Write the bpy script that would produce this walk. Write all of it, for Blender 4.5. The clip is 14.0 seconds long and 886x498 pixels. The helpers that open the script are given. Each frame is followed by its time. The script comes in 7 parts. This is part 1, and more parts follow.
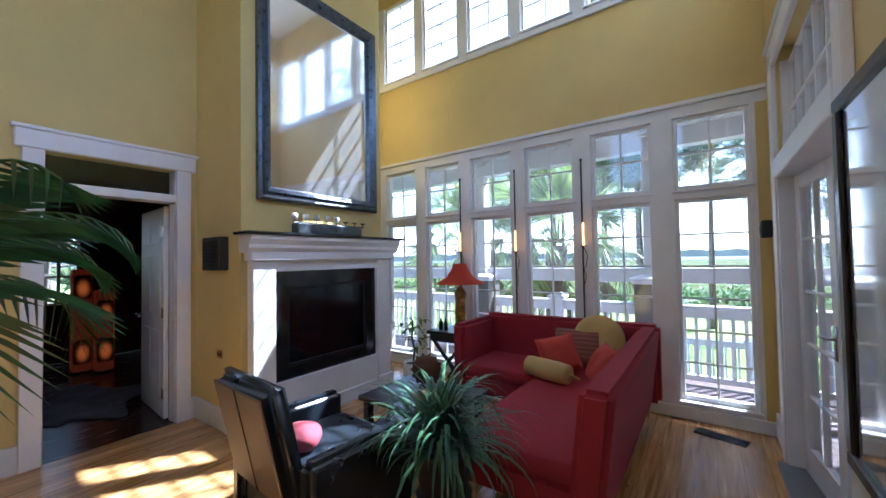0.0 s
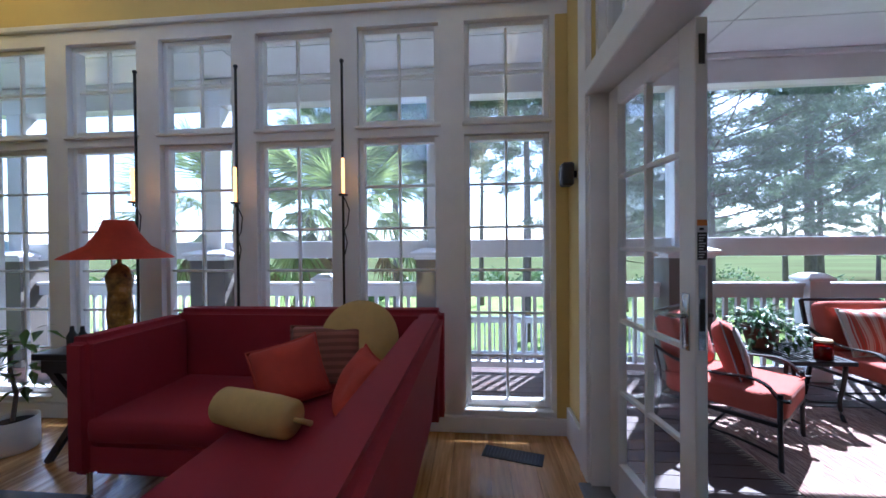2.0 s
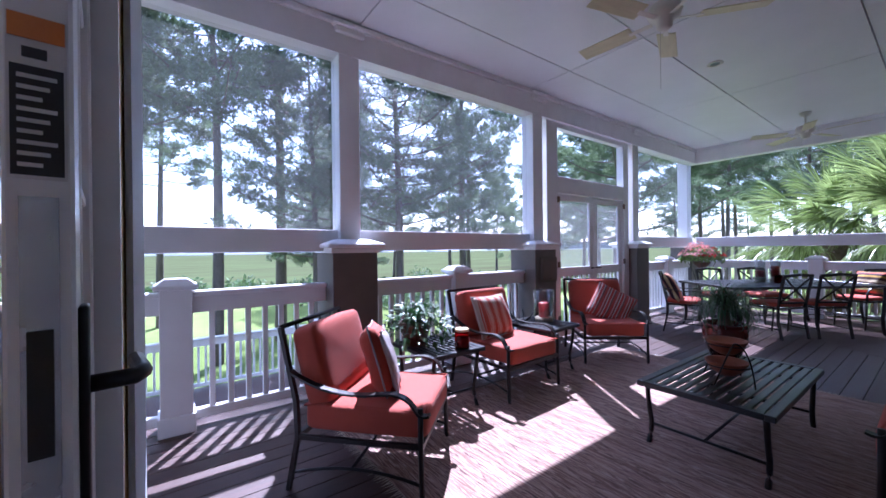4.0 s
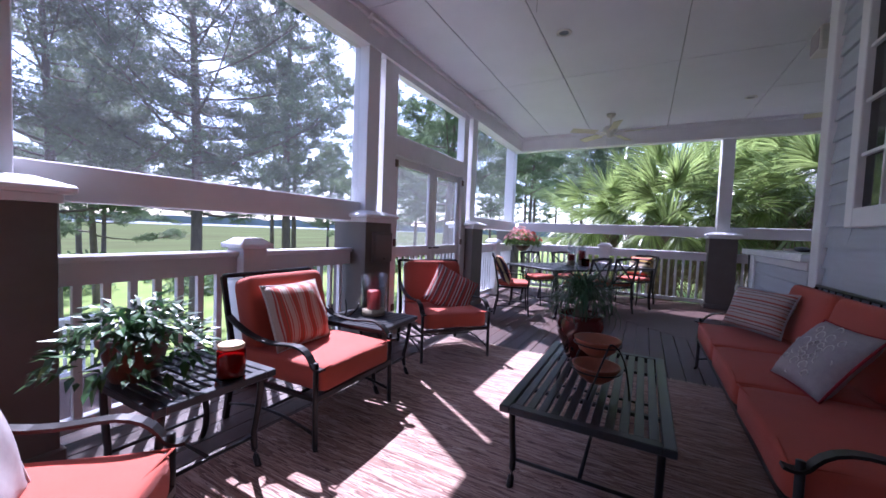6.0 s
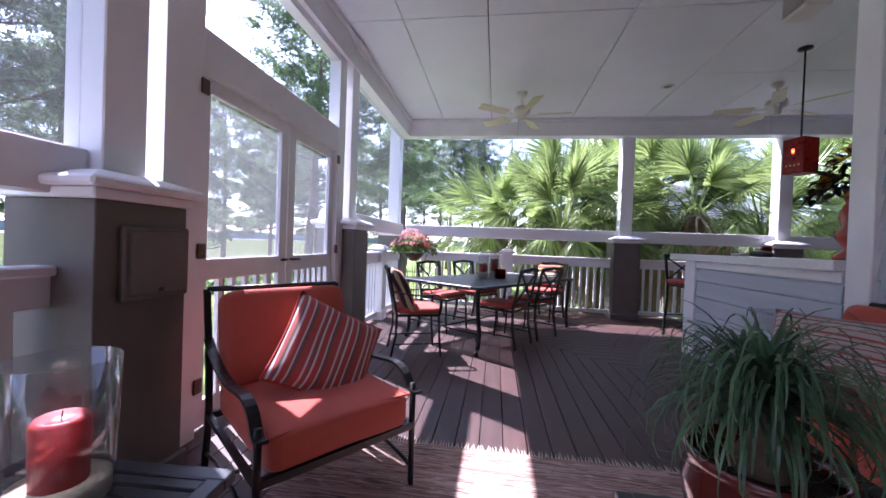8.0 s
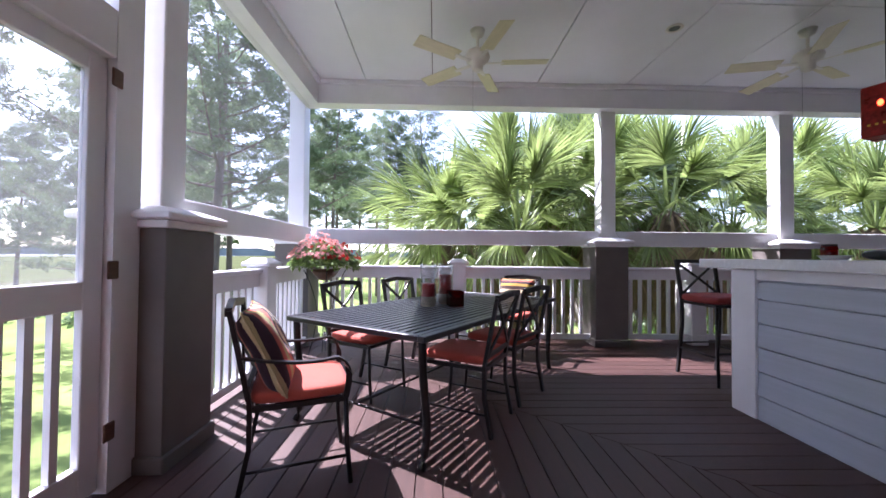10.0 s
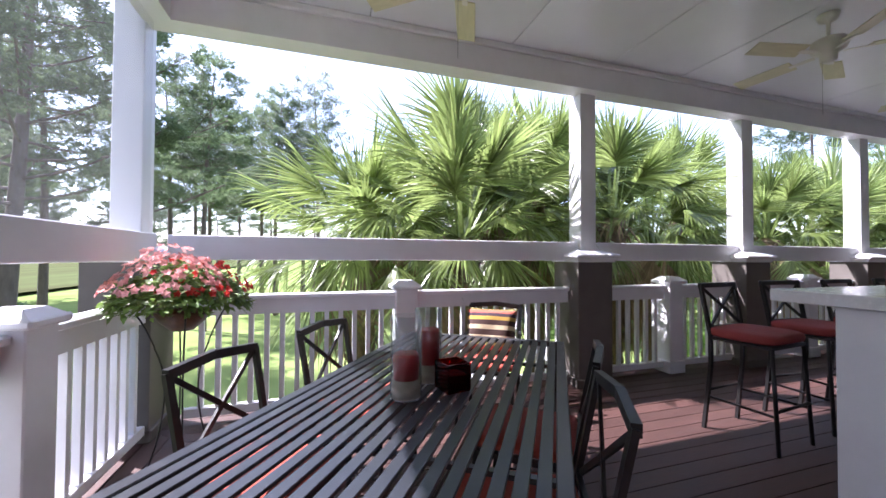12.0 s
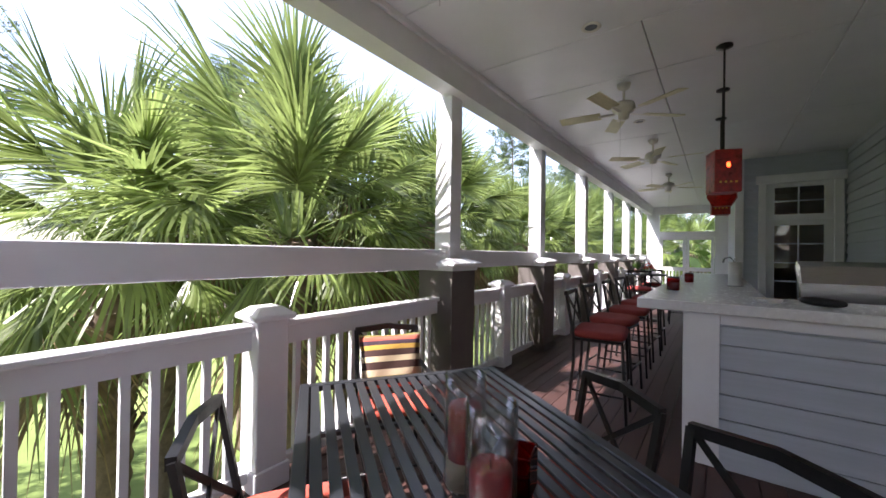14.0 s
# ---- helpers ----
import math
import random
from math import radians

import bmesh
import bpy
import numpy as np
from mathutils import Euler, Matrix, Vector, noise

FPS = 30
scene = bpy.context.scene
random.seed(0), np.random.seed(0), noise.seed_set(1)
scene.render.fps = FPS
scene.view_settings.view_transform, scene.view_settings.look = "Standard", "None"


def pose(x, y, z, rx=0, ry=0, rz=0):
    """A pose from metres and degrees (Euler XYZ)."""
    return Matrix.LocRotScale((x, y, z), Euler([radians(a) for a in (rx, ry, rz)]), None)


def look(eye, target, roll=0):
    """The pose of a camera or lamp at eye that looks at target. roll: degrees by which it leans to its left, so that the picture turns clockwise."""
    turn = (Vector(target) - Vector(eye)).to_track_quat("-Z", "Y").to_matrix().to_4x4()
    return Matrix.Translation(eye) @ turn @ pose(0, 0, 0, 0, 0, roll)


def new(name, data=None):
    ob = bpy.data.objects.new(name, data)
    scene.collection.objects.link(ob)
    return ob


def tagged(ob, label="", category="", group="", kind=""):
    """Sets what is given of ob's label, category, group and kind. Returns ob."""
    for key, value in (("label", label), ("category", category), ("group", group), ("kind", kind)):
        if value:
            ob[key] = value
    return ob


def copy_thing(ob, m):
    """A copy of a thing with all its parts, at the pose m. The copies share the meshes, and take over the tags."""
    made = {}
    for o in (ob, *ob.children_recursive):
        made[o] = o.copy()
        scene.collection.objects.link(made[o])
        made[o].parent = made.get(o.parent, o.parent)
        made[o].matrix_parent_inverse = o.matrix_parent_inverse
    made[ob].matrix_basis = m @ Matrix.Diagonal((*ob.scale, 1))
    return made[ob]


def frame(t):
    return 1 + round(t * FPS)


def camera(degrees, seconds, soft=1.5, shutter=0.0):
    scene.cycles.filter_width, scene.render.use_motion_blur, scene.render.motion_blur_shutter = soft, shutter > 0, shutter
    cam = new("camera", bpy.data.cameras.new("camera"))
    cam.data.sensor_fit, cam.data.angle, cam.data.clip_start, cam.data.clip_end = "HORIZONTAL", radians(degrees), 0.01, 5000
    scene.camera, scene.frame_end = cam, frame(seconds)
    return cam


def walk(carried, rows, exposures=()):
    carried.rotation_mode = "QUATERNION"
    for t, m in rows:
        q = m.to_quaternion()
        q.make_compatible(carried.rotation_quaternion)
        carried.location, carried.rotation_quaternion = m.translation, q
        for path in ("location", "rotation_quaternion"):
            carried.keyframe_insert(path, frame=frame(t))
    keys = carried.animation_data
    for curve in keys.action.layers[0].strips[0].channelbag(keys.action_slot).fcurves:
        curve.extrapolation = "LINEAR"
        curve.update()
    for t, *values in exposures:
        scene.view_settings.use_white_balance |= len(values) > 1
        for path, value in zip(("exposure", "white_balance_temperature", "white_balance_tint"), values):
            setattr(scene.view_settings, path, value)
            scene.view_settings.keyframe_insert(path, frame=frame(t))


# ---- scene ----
cam = camera(100.0, 14.0, soft=1.6)
PATH = [
    (0, (0.234, -0.138, 1.505), (-0.924, 1.492, 1.56), -1.0),
    (0.5, (0.096, 0.117, 1.461), (-0.975, 1.806, 1.486), -1.1),
    (1, (-0.008, 0.556, 1.396), (-0.895, 2.349, 1.397), -1.1),
    (1.5, (-0.025, 1.002, 1.333), (-0.609, 2.914, 1.319), -0.9),
    (2, (0.069, 1.44, 1.275), (-0.109, 3.432, 1.255), -0.5),
    (2.5, (0.283, 1.818, 1.257), (0.515, 3.804, 1.22), -0.0),
    (3, (0.476, 2.067, 1.225), (1.085, 3.971, 1.18), 0.6),
    (3.5, (0.664, 2.19, 1.175), (1.576, 3.97, 1.154), 0.2),
    (4, (0.922, 2.309, 1.152), (2.104, 3.922, 1.149), -0.6),
    (4.2, (1.04, 2.36, 1.144), (2.3, 3.914, 1.137), -0.7),
    (6.3, (1.963, 3.155, 1.049), (3.77, 4.007, 0.96), 2.5),
    (6.5, (2.092, 3.26, 1.046), (3.928, 4.049, 0.964), 2.5),
    (7, (2.517, 3.544, 1.041), (4.417, 4.164, 0.951), 2.6),
    (7.5, (3.022, 3.803, 1.027), (4.975, 4.227, 0.958), 2.6),
    (8, (3.51, 3.963, 0.99), (5.49, 4.243, 0.965), 2.1),
    (8.5, (4.003, 4.042, 1.04), (6.0, 4.158, 1.015), 1.3),
    (8.7, (4.191, 4.059, 1.06), (6.19, 4.133, 1.023), 1.0),
    (10.8, (6.095, 4.075, 0.945), (8.09, 3.954, 1.019), 0.3),
    (11, (6.263, 4.119, 0.979), (8.255, 3.962, 1.044), 0.3),
    (11.5, (6.642, 4.24, 1.064), (8.618, 3.938, 1.129), 0.5),
    (12, (6.94, 4.46, 1.177), (8.849, 3.862, 1.215), 0.3),
    (12.5, (7.198, 4.649, 1.238), (8.979, 3.739, 1.271), 0.2),
    (13, (7.454, 4.814, 1.27), (9.049, 3.607, 1.305), 0.6),
    (13.5, (7.744, 4.945, 1.301), (9.125, 3.498, 1.325), 0.6),
    (14, (8.081, 5.0, 1.311), (9.268, 3.39, 1.327), 0.9),
]
EXPOSURE = [(0, 2.6, 4780, 12), (1.5, 2.5, 4830, 12), (2.2, 2.0, 4830, 16), (3, 1.85, 4940, 22), (4, 1.86, 4900, 29), (6.5, 1.78, 5260, 34), (8.5, 2.25, 5480, 31), (11, 2.1, 5750, 28), (12, 2.03, 5820, 26), (14, 1.8, 6220, 22)]
walk(cam, [(t, look(eye, target, roll)) for t, eye, target, roll in PATH], EXPOSURE)

# ---- light ----
SUN_DIR = Vector((0.345, 0.517, 0.7826))
world = bpy.data.worlds.new("sky")
scene.world = world
world.use_nodes = True
wn = world.node_tree
sky = wn.nodes.new("ShaderNodeTexSky")
sky.sky_type = "NISHITA"
sky.sun_disc = False
sky.sun_elevation = radians(51.5)
sky.sun_rotation = radians(33.8)
sky.dust_density = 1.2
sky.air_density = 1.0
haze = wn.nodes.new("ShaderNodeVectorMath")
haze.operation = "ADD"
haze.inputs[1].default_value = (1.25, 1.25, 1.25)
wn.links.new(sky.outputs[0], haze.inputs[0])
wn.links.new(haze.outputs[0], wn.nodes["Background"].inputs[0])
wn.nodes["Background"].inputs[1].default_value = 0.13
sun = new("sun", bpy.data.lights.new("sun", "SUN"))
sun.data.energy, sun.data.angle, sun.data.color = 5.0, radians(0.55), (1.0, 0.95, 0.87)
sun.matrix_world = look(SUN_DIR * 30, (0, 0, 0))


# ---- helpers for nodes and meshes ----
def mat(name, col, rough=0.5, metal=0.0, var=0.18, scale=6.0, bump=0.08, bscale=90.0, stretch=(1, 1, 1), col2=None, rnd=0.0, coat=0.0, island=0.0, sheen=0.0, thin=0.0):
    m = bpy.data.materials.new(name)
    m.use_nodes = True
    t = m.node_tree
    n, l = t.nodes, t.links
    b = n["Principled BSDF"]
    tc = n.new("ShaderNodeTexCoord")
    mp = n.new("ShaderNodeMapping")
    mp.inputs["Scale"].default_value = stretch
    l.new(tc.outputs["Object"], mp.inputs["Vector"])
    src = mp.outputs["Vector"]
    if rnd:
        oi = n.new("ShaderNodeObjectInfo")
        ad = n.new("ShaderNodeVectorMath")
        ad.operation = "ADD"
        sc = n.new("ShaderNodeMath")
        sc.operation = "MULTIPLY"
        sc.inputs[1].default_value = 57.0
        l.new(oi.outputs["Random"], sc.inputs[0])
        l.new(src, ad.inputs[0])
        l.new(sc.outputs[0], ad.inputs[1])
        src = ad.outputs[0]
    n1 = n.new("ShaderNodeTexNoise")
    n1.inputs["Scale"].default_value = scale
    n1.inputs["Detail"].default_value = 6
    n1.inputs["Roughness"].default_value = 0.6
    l.new(src, n1.inputs["Vector"])
    n2 = n.new("ShaderNodeTexNoise")
    n2.inputs["Scale"].default_value = bscale
    n2.inputs["Detail"].default_value = 3
    l.new(src, n2.inputs["Vector"])
    ramp = n.new("ShaderNodeValToRGB")
    c2 = col2 or tuple(min(1, c * (1 + var)) for c in col)
    ramp.color_ramp.elements[0].position, ramp.color_ramp.elements[1].position = 0.3, 0.7
    ramp.color_ramp.elements[0].color = (*(c * (1 - var) for c in col), 1)
    ramp.color_ramp.elements[1].color = (*c2, 1)
    l.new(n1.outputs["Fac"], ramp.inputs["Fac"])
    out = ramp.outputs["Color"]
    if rnd or island:
        hs = n.new("ShaderNodeHueSaturation")
        mr = n.new("ShaderNodeMapRange")
        k = rnd or island
        mr.inputs["To Min"].default_value, mr.inputs["To Max"].default_value = 1 - k, 1 + k
        if rnd:
            l.new(oi.outputs["Random"], mr.inputs["Value"])
        else:
            ge = n.new("ShaderNodeNewGeometry")
            l.new(ge.outputs["Random Per Island"], mr.inputs["Value"])
        l.new(mr.outputs["Result"], hs.inputs["Value"])
        l.new(out, hs.inputs["Color"])
        out = hs.outputs["Color"]
    l.new(out, b.inputs["Base Color"])
    b.inputs["Metallic"].default_value = metal
    rr = n.new("ShaderNodeMapRange")
    rr.inputs["To Min"].default_value, rr.inputs["To Max"].default_value = max(0.02, rough - 0.1), min(1, rough + 0.1)
    l.new(n1.outputs["Fac"], rr.inputs["Value"])
    l.new(rr.outputs["Result"], b.inputs["Roughness"])
    if coat:
        b.inputs["Coat Weight"].default_value = coat
        b.inputs["Coat Roughness"].default_value = 0.12
    if sheen:
        b.inputs["Sheen Weight"].default_value = sheen
    if bump:
        bp = n.new("ShaderNodeBump")
        bp.inputs["Strength"].default_value = bump
        bp.inputs["Distance"].default_value = 0.01
        l.new(n2.outputs["Fac"], bp.inputs["Height"])
        l.new(bp.outputs["Normal"], b.inputs["Normal"])
    if thin:
        tr = n.new("ShaderNodeBsdfTranslucent")
        mx = n.new("ShaderNodeMixShader")
        mx.inputs[0].default_value = thin
        l.new(out, tr.inputs["Color"])
        l.new(b.outputs[0], mx.inputs[1])
        l.new(tr.outputs[0], mx.inputs[2])
        l.new(mx.outputs[0], n["Material Output"].inputs["Surface"])
    return m


def glass(name, tint=(1, 1, 1), gloss=0.08, base=0.035):
    m = bpy.data.materials.new(name)
    m.use_nodes = True
    n, l = m.node_tree.nodes, m.node_tree.links
    tr, gl, mx, lw = n.new("ShaderNodeBsdfTransparent"), n.new("ShaderNodeBsdfGlossy"), n.new("ShaderNodeMixShader"), n.new("ShaderNodeLayerWeight")
    pw, fr = n.new("ShaderNodeMath"), n.new("ShaderNodeMath")
    pw.operation, fr.operation = "POWER", "MULTIPLY_ADD"
    pw.inputs[1].default_value, fr.inputs[1].default_value, fr.inputs[2].default_value = 4.5, 0.75, base
    lw.inputs["Blend"].default_value = 0.5
    l.new(lw.outputs["Facing"], pw.inputs[0])
    l.new(pw.outputs[0], fr.inputs[0])
    tr.inputs["Color"].default_value = (*tint, 1)
    gl.inputs["Roughness"].default_value = gloss * 0.2
    l.new(fr.outputs[0], mx.inputs[0])
    l.new(tr.outputs[0], mx.inputs[1])
    l.new(gl.outputs[0], mx.inputs[2])
    l.new(mx.outputs[0], n["Material Output"].inputs["Surface"])
    return m


def glow(name, col, power):
    m = bpy.data.materials.new(name)
    m.use_nodes = True
    b = m.node_tree.nodes["Principled BSDF"]
    b.inputs["Base Color"].default_value = (*col, 1)
    b.inputs["Emission Color"].default_value = (*col, 1)
    b.inputs["Emission Strength"].default_value = power
    return m


SCREEN = bpy.data.materials.new("insect_screen")
SCREEN.use_nodes = True
sn, sl_ = SCREEN.node_tree.nodes, SCREEN.node_tree.links
st_, sd_, stl, sa_, sm_ = sn.new("ShaderNodeBsdfTransparent"), sn.new("ShaderNodeBsdfDiffuse"), sn.new("ShaderNodeBsdfTranslucent"), sn.new("ShaderNodeMixShader"), sn.new("ShaderNodeMixShader")
sd_.inputs["Color"].default_value = (0.42, 0.43, 0.45, 1)
stl.inputs["Color"].default_value = (0.42, 0.43, 0.45, 1)
sa_.inputs[0].default_value, sm_.inputs[0].default_value = 0.5, 0.055
sl_.new(sd_.outputs[0], sa_.inputs[1])
sl_.new(stl.outputs[0], sa_.inputs[2])
sl_.new(st_.outputs[0], sm_.inputs[1])
sl_.new(sa_.outputs[0], sm_.inputs[2])
sl_.new(sm_.outputs[0], sn["Material Output"].inputs["Surface"])


SCREEN_DOOR = SCREEN.copy()
SCREEN_DOOR.name = "dusty_insect_screen"
# larger diffuse share imitates the bright haze over the screen doors
SCREEN_DOOR.node_tree.nodes["Mix Shader.001"].inputs[0].default_value = 0.16


def stripes(name, stops, freq, axis=0, rough=0.9, streak=0.0):
    """Woven cloth in bands: stops of (position, colour) repeat freq times a metre along one axis."""
    m = bpy.data.materials.new(name)
    m.use_nodes = True
    n, l = m.node_tree.nodes, m.node_tree.links
    b = n["Principled BSDF"]
    tc, sx, mu, fr = n.new("ShaderNodeTexCoord"), n.new("ShaderNodeSeparateXYZ"), n.new("ShaderNodeMath"), n.new("ShaderNodeMath")
    mu.operation, fr.operation = "MULTIPLY_ADD", "FRACT"
    mu.inputs[1].default_value, mu.inputs[2].default_value = freq, 20.13
    ramp = n.new("ShaderNodeValToRGB")
    ramp.color_ramp.interpolation = "CONSTANT"
    e = ramp.color_ramp.elements
    e[0].position, e[0].color = stops[0][0], (*stops[0][1], 1)
    e[1].position, e[1].color = stops[1][0], (*stops[1][1], 1)
    for p, c in stops[2:]:
        e.new(p).color = (*c, 1)
    l.new(tc.outputs["Object"], sx.inputs[0])
    l.new(sx.outputs[axis], mu.inputs[0])
    l.new(mu.outputs[0], fr.inputs[0])
    l.new(fr.outputs[0], ramp.inputs["Fac"])
    if streak:
        smp, snz, sad = n.new("ShaderNodeMapping"), n.new("ShaderNodeTexNoise"), n.new("ShaderNodeMath")
        smp.inputs["Scale"].default_value = (38, 2.2, 1) if axis == 0 else (2.2, 38, 1)
        snz.inputs["Scale"].default_value, snz.inputs["Detail"].default_value = 1.0, 3
        sad.operation = "MULTIPLY_ADD"
        sad.inputs[1].default_value = streak
        l.new(tc.outputs["Object"], smp.inputs["Vector"])
        l.new(smp.outputs["Vector"], snz.inputs["Vector"])
        l.new(snz.outputs["Fac"], sad.inputs[0])
        l.new(mu.outputs[0], sad.inputs[2])
        l.new(sad.outputs[0], fr.inputs[0])
    nz = n.new("ShaderNodeTexNoise")
    nz.inputs["Scale"].default_value = 260
    mr = n.new("ShaderNodeMapRange")
    mr.inputs["To Min"].default_value, mr.inputs["To Max"].default_value = 0.7, 1.25
    hs = n.new("ShaderNodeHueSaturation")
    l.new(tc.outputs["Object"], nz.inputs["Vector"])
    l.new(nz.outputs["Fac"], mr.inputs["Value"])
    l.new(mr.outputs["Result"], hs.inputs["Value"])
    l.new(ramp.outputs["Color"], hs.inputs["Color"])
    l.new(hs.outputs["Color"], b.inputs["Base Color"])
    bp = n.new("ShaderNodeBump")
    bp.inputs["Strength"].default_value, bp.inputs["Distance"].default_value = 0.3, 0.004
    l.new(nz.outputs["Fac"], bp.inputs["Height"])
    l.new(bp.outputs["Normal"], b.inputs["Normal"])
    b.inputs["Roughness"].default_value = rough
    b.inputs["Sheen Weight"].default_value = 0.1
    return m


WHITE = mat("white_paint", (0.74, 0.74, 0.76), 0.45, var=0.05, scale=3, bump=0.03, bscale=40)
TRIM = mat("white_trim_paint", (0.76, 0.75, 0.74), 0.38, var=0.05, scale=4, bump=0.02, bscale=60)
YELLOW = mat("yellow_wall_paint", (0.62, 0.47, 0.16), 0.65, var=0.06, scale=1.5, bump=0.06, bscale=140)
CEIL = mat("porch_ceiling_paint", (0.66, 0.67, 0.70), 0.38, var=0.05, scale=1.2, bump=0.03, bscale=30)
PED = mat("dark_taupe_paint", (0.115, 0.100, 0.090), 0.6, var=0.12, scale=5, bump=0.05, bscale=70)
SIDING = mat("grey_blue_siding", (0.44, 0.475, 0.53), 0.55, var=0.07, scale=3, bump=0.06, bscale=60, stretch=(1, 1, 6))
DECK = mat("deck_board", (0.058, 0.027, 0.022), 0.55, var=0.28, scale=3, bump=0.15, bscale=50, stretch=(1, 12, 12), rnd=0.16)
DECKY = mat("deck_board_cross", (0.058, 0.027, 0.022), 0.55, var=0.28, scale=3, bump=0.15, bscale=50, stretch=(12, 1, 12), rnd=0.16)
PINE_FLOOR = mat("heart_pine", (0.50, 0.235, 0.07), 0.24, var=0.4, scale=2.2, bump=0.05, bscale=40, stretch=(14, 1, 1), rnd=0.2, coat=0.4, col2=(0.70, 0.40, 0.15))
KNOT = mat("knot_wood", (0.07, 0.03, 0.012), 0.4, var=0.3)
IRON = mat("dark_bronze_iron", (0.022, 0.021, 0.022), 0.38, metal=0.5, var=0.2, scale=20, bump=0.05, bscale=200)
SLAT = mat("dark_grey_aluminium", (0.038, 0.041, 0.047), 0.33, metal=0.4, var=0.15, scale=10, bump=0.04, bscale=200)
CORAL = mat("coral_canvas", (0.42, 0.068, 0.04), 0.85, var=0.1, scale=4, bump=0.25, bscale=420, sheen=0.1)
CORAL_DARK = mat("rust_canvas", (0.35, 0.055, 0.03), 0.85, var=0.1, scale=4, bump=0.25, bscale=420)
REDSOFA = mat("red_felt", (0.27, 0.015, 0.027), 0.9, var=0.12, scale=3, bump=0.2, bscale=500, sheen=0.0)
LEATHER = mat("black_leather", (0.014, 0.018, 0.024), 0.3, var=0.2, scale=8, bump=0.2, bscale=120, coat=0.2)
TAN = mat("tan_leather_panel", (0.16, 0.11, 0.07), 0.5, var=0.15, scale=5, bump=0.1)
YELLOW_CLOTH = mat("straw_yellow_cloth", (0.55, 0.38, 0.13), 0.8, var=0.1, scale=8, bump=0.25, bscale=300)
RED_CLOTH = mat("tomato_red_cloth", (0.45, 0.05, 0.03), 0.85, var=0.12, scale=8, bump=0.25, bscale=300)
PINK_CLOTH = mat("pink_cloth", (0.30, 0.055, 0.07), 0.85, var=0.3, scale=14, bump=0.3, bscale=200)
GREY_CLOTH = mat("pale_grey_cloth", (0.36, 0.33, 0.34), 0.9, var=0.1, scale=30, bump=0.2, bscale=300)
BLACKGLASS = mat("black_glass", (0.006, 0.006, 0.007), 0.08, var=0.1, bump=0.0)
BLACKSTONE = mat("black_granite", (0.012, 0.012, 0.013), 0.12, var=0.4, scale=60, bump=0.0)
BLACK = mat("black_plastic", (0.015, 0.015, 0.016), 0.5, var=0.1)
DARKWOOD = mat("dark_stained_wood", (0.022, 0.014, 0.011), 0.35, var=0.3, scale=4, stretch=(1, 8, 8), bump=0.05)
BROWNWOOD = mat("brown_wood", (0.10, 0.045, 0.025), 0.35, var=0.3, scale=5, stretch=(1, 8, 8), bump=0.05)
SILVER = mat("pewter_frame", (0.10, 0.115, 0.13), 0.3, metal=0.6, var=0.3, scale=20, bump=0.05)
CHROME = mat("brushed_nickel", (0.55, 0.55, 0.55), 0.25, metal=1.0, var=0.08, scale=30, bump=0.02)
STEEL = mat("stainless_steel", (0.6, 0.6, 0.6), 0.22, metal=1.0, var=0.08, scale=12, bump=0.02, stretch=(1, 1, 12))
MIRROR = mat("mirror_silver", (0.86, 0.87, 0.87), 0.03, metal=1.0, var=0.0, bump=0.0)
MIRROR.node_tree.nodes["Principled BSDF"].inputs["Roughness"].default_value = 0.01
MIRROR.node_tree.nodes["Principled BSDF"].inputs["Metallic"].default_value = 0.88
PANE = glass("window_glass")
VASEGLASS = glass("clear_vase_glass", (0.88, 0.90, 0.90), 0.04, 0.09)
REDGLASS = glass("red_glass", (0.45, 0.02, 0.015))
TERRACOTTA = mat("terracotta", (0.30, 0.09, 0.045), 0.55, var=0.2, scale=12, bump=0.1, coat=0.2)
OXBLOOD = mat("oxblood_glaze", (0.085, 0.014, 0.011), 0.14, var=0.4, scale=7, bump=0.04, bscale=30, coat=0.6)
REDGLAZE = mat("red_orange_glaze", (0.36, 0.045, 0.02), 0.15, var=0.3, scale=8, bump=0.02, coat=0.6)
POTWHITE = mat("white_ceramic", (0.62, 0.60, 0.57), 0.4, var=0.08)
SOIL = mat("potting_soil", (0.03, 0.02, 0.014), 0.95, var=0.4, scale=40, bump=0.6, bscale=80)
REDWAX = mat("red_wax", (0.36, 0.018, 0.02), 0.4, var=0.15, scale=10, bump=0.05)
CREAMWAX = mat("cream_wax", (0.62, 0.48, 0.28), 0.5, var=0.1)
SAND = mat("pale_sand", (0.5, 0.42, 0.32), 0.95, var=0.2, scale=60, bump=0.4)
COUNTER = mat("white_counter", (0.68, 0.68, 0.69), 0.25, var=0.06, scale=30, bump=0.01)
FANWHITE = mat("fan_white_metal", (0.62, 0.60, 0.54), 0.35, var=0.05)
BLADE = mat("cream_fan_blade", (0.55, 0.52, 0.33), 0.45, var=0.08, scale=5, stretch=(1, 6, 1))
# near-black colours carry the dimness of the room behind the west door
DARKROOM = mat("dim_room_wall", (0.035, 0.022, 0.020), 0.7, var=0.15)
DARKFLOOR = mat("dim_room_wood_floor", (0.045, 0.02, 0.013), 0.25, var=0.3, scale=3, stretch=(8, 1, 1))
LINER = mat("grey_threshold", (0.2, 0.2, 0.21), 0.5, var=0.1)
BARK = mat("pine_bark", (0.12, 0.095, 0.08), 0.9, var=0.4, scale=5, bump=0.8, bscale=14, stretch=(1, 1, 0.3))
PALMBARK = mat("palm_boot_bark", (0.17, 0.125, 0.085), 0.9, var=0.4, scale=8, bump=0.6, bscale=25)
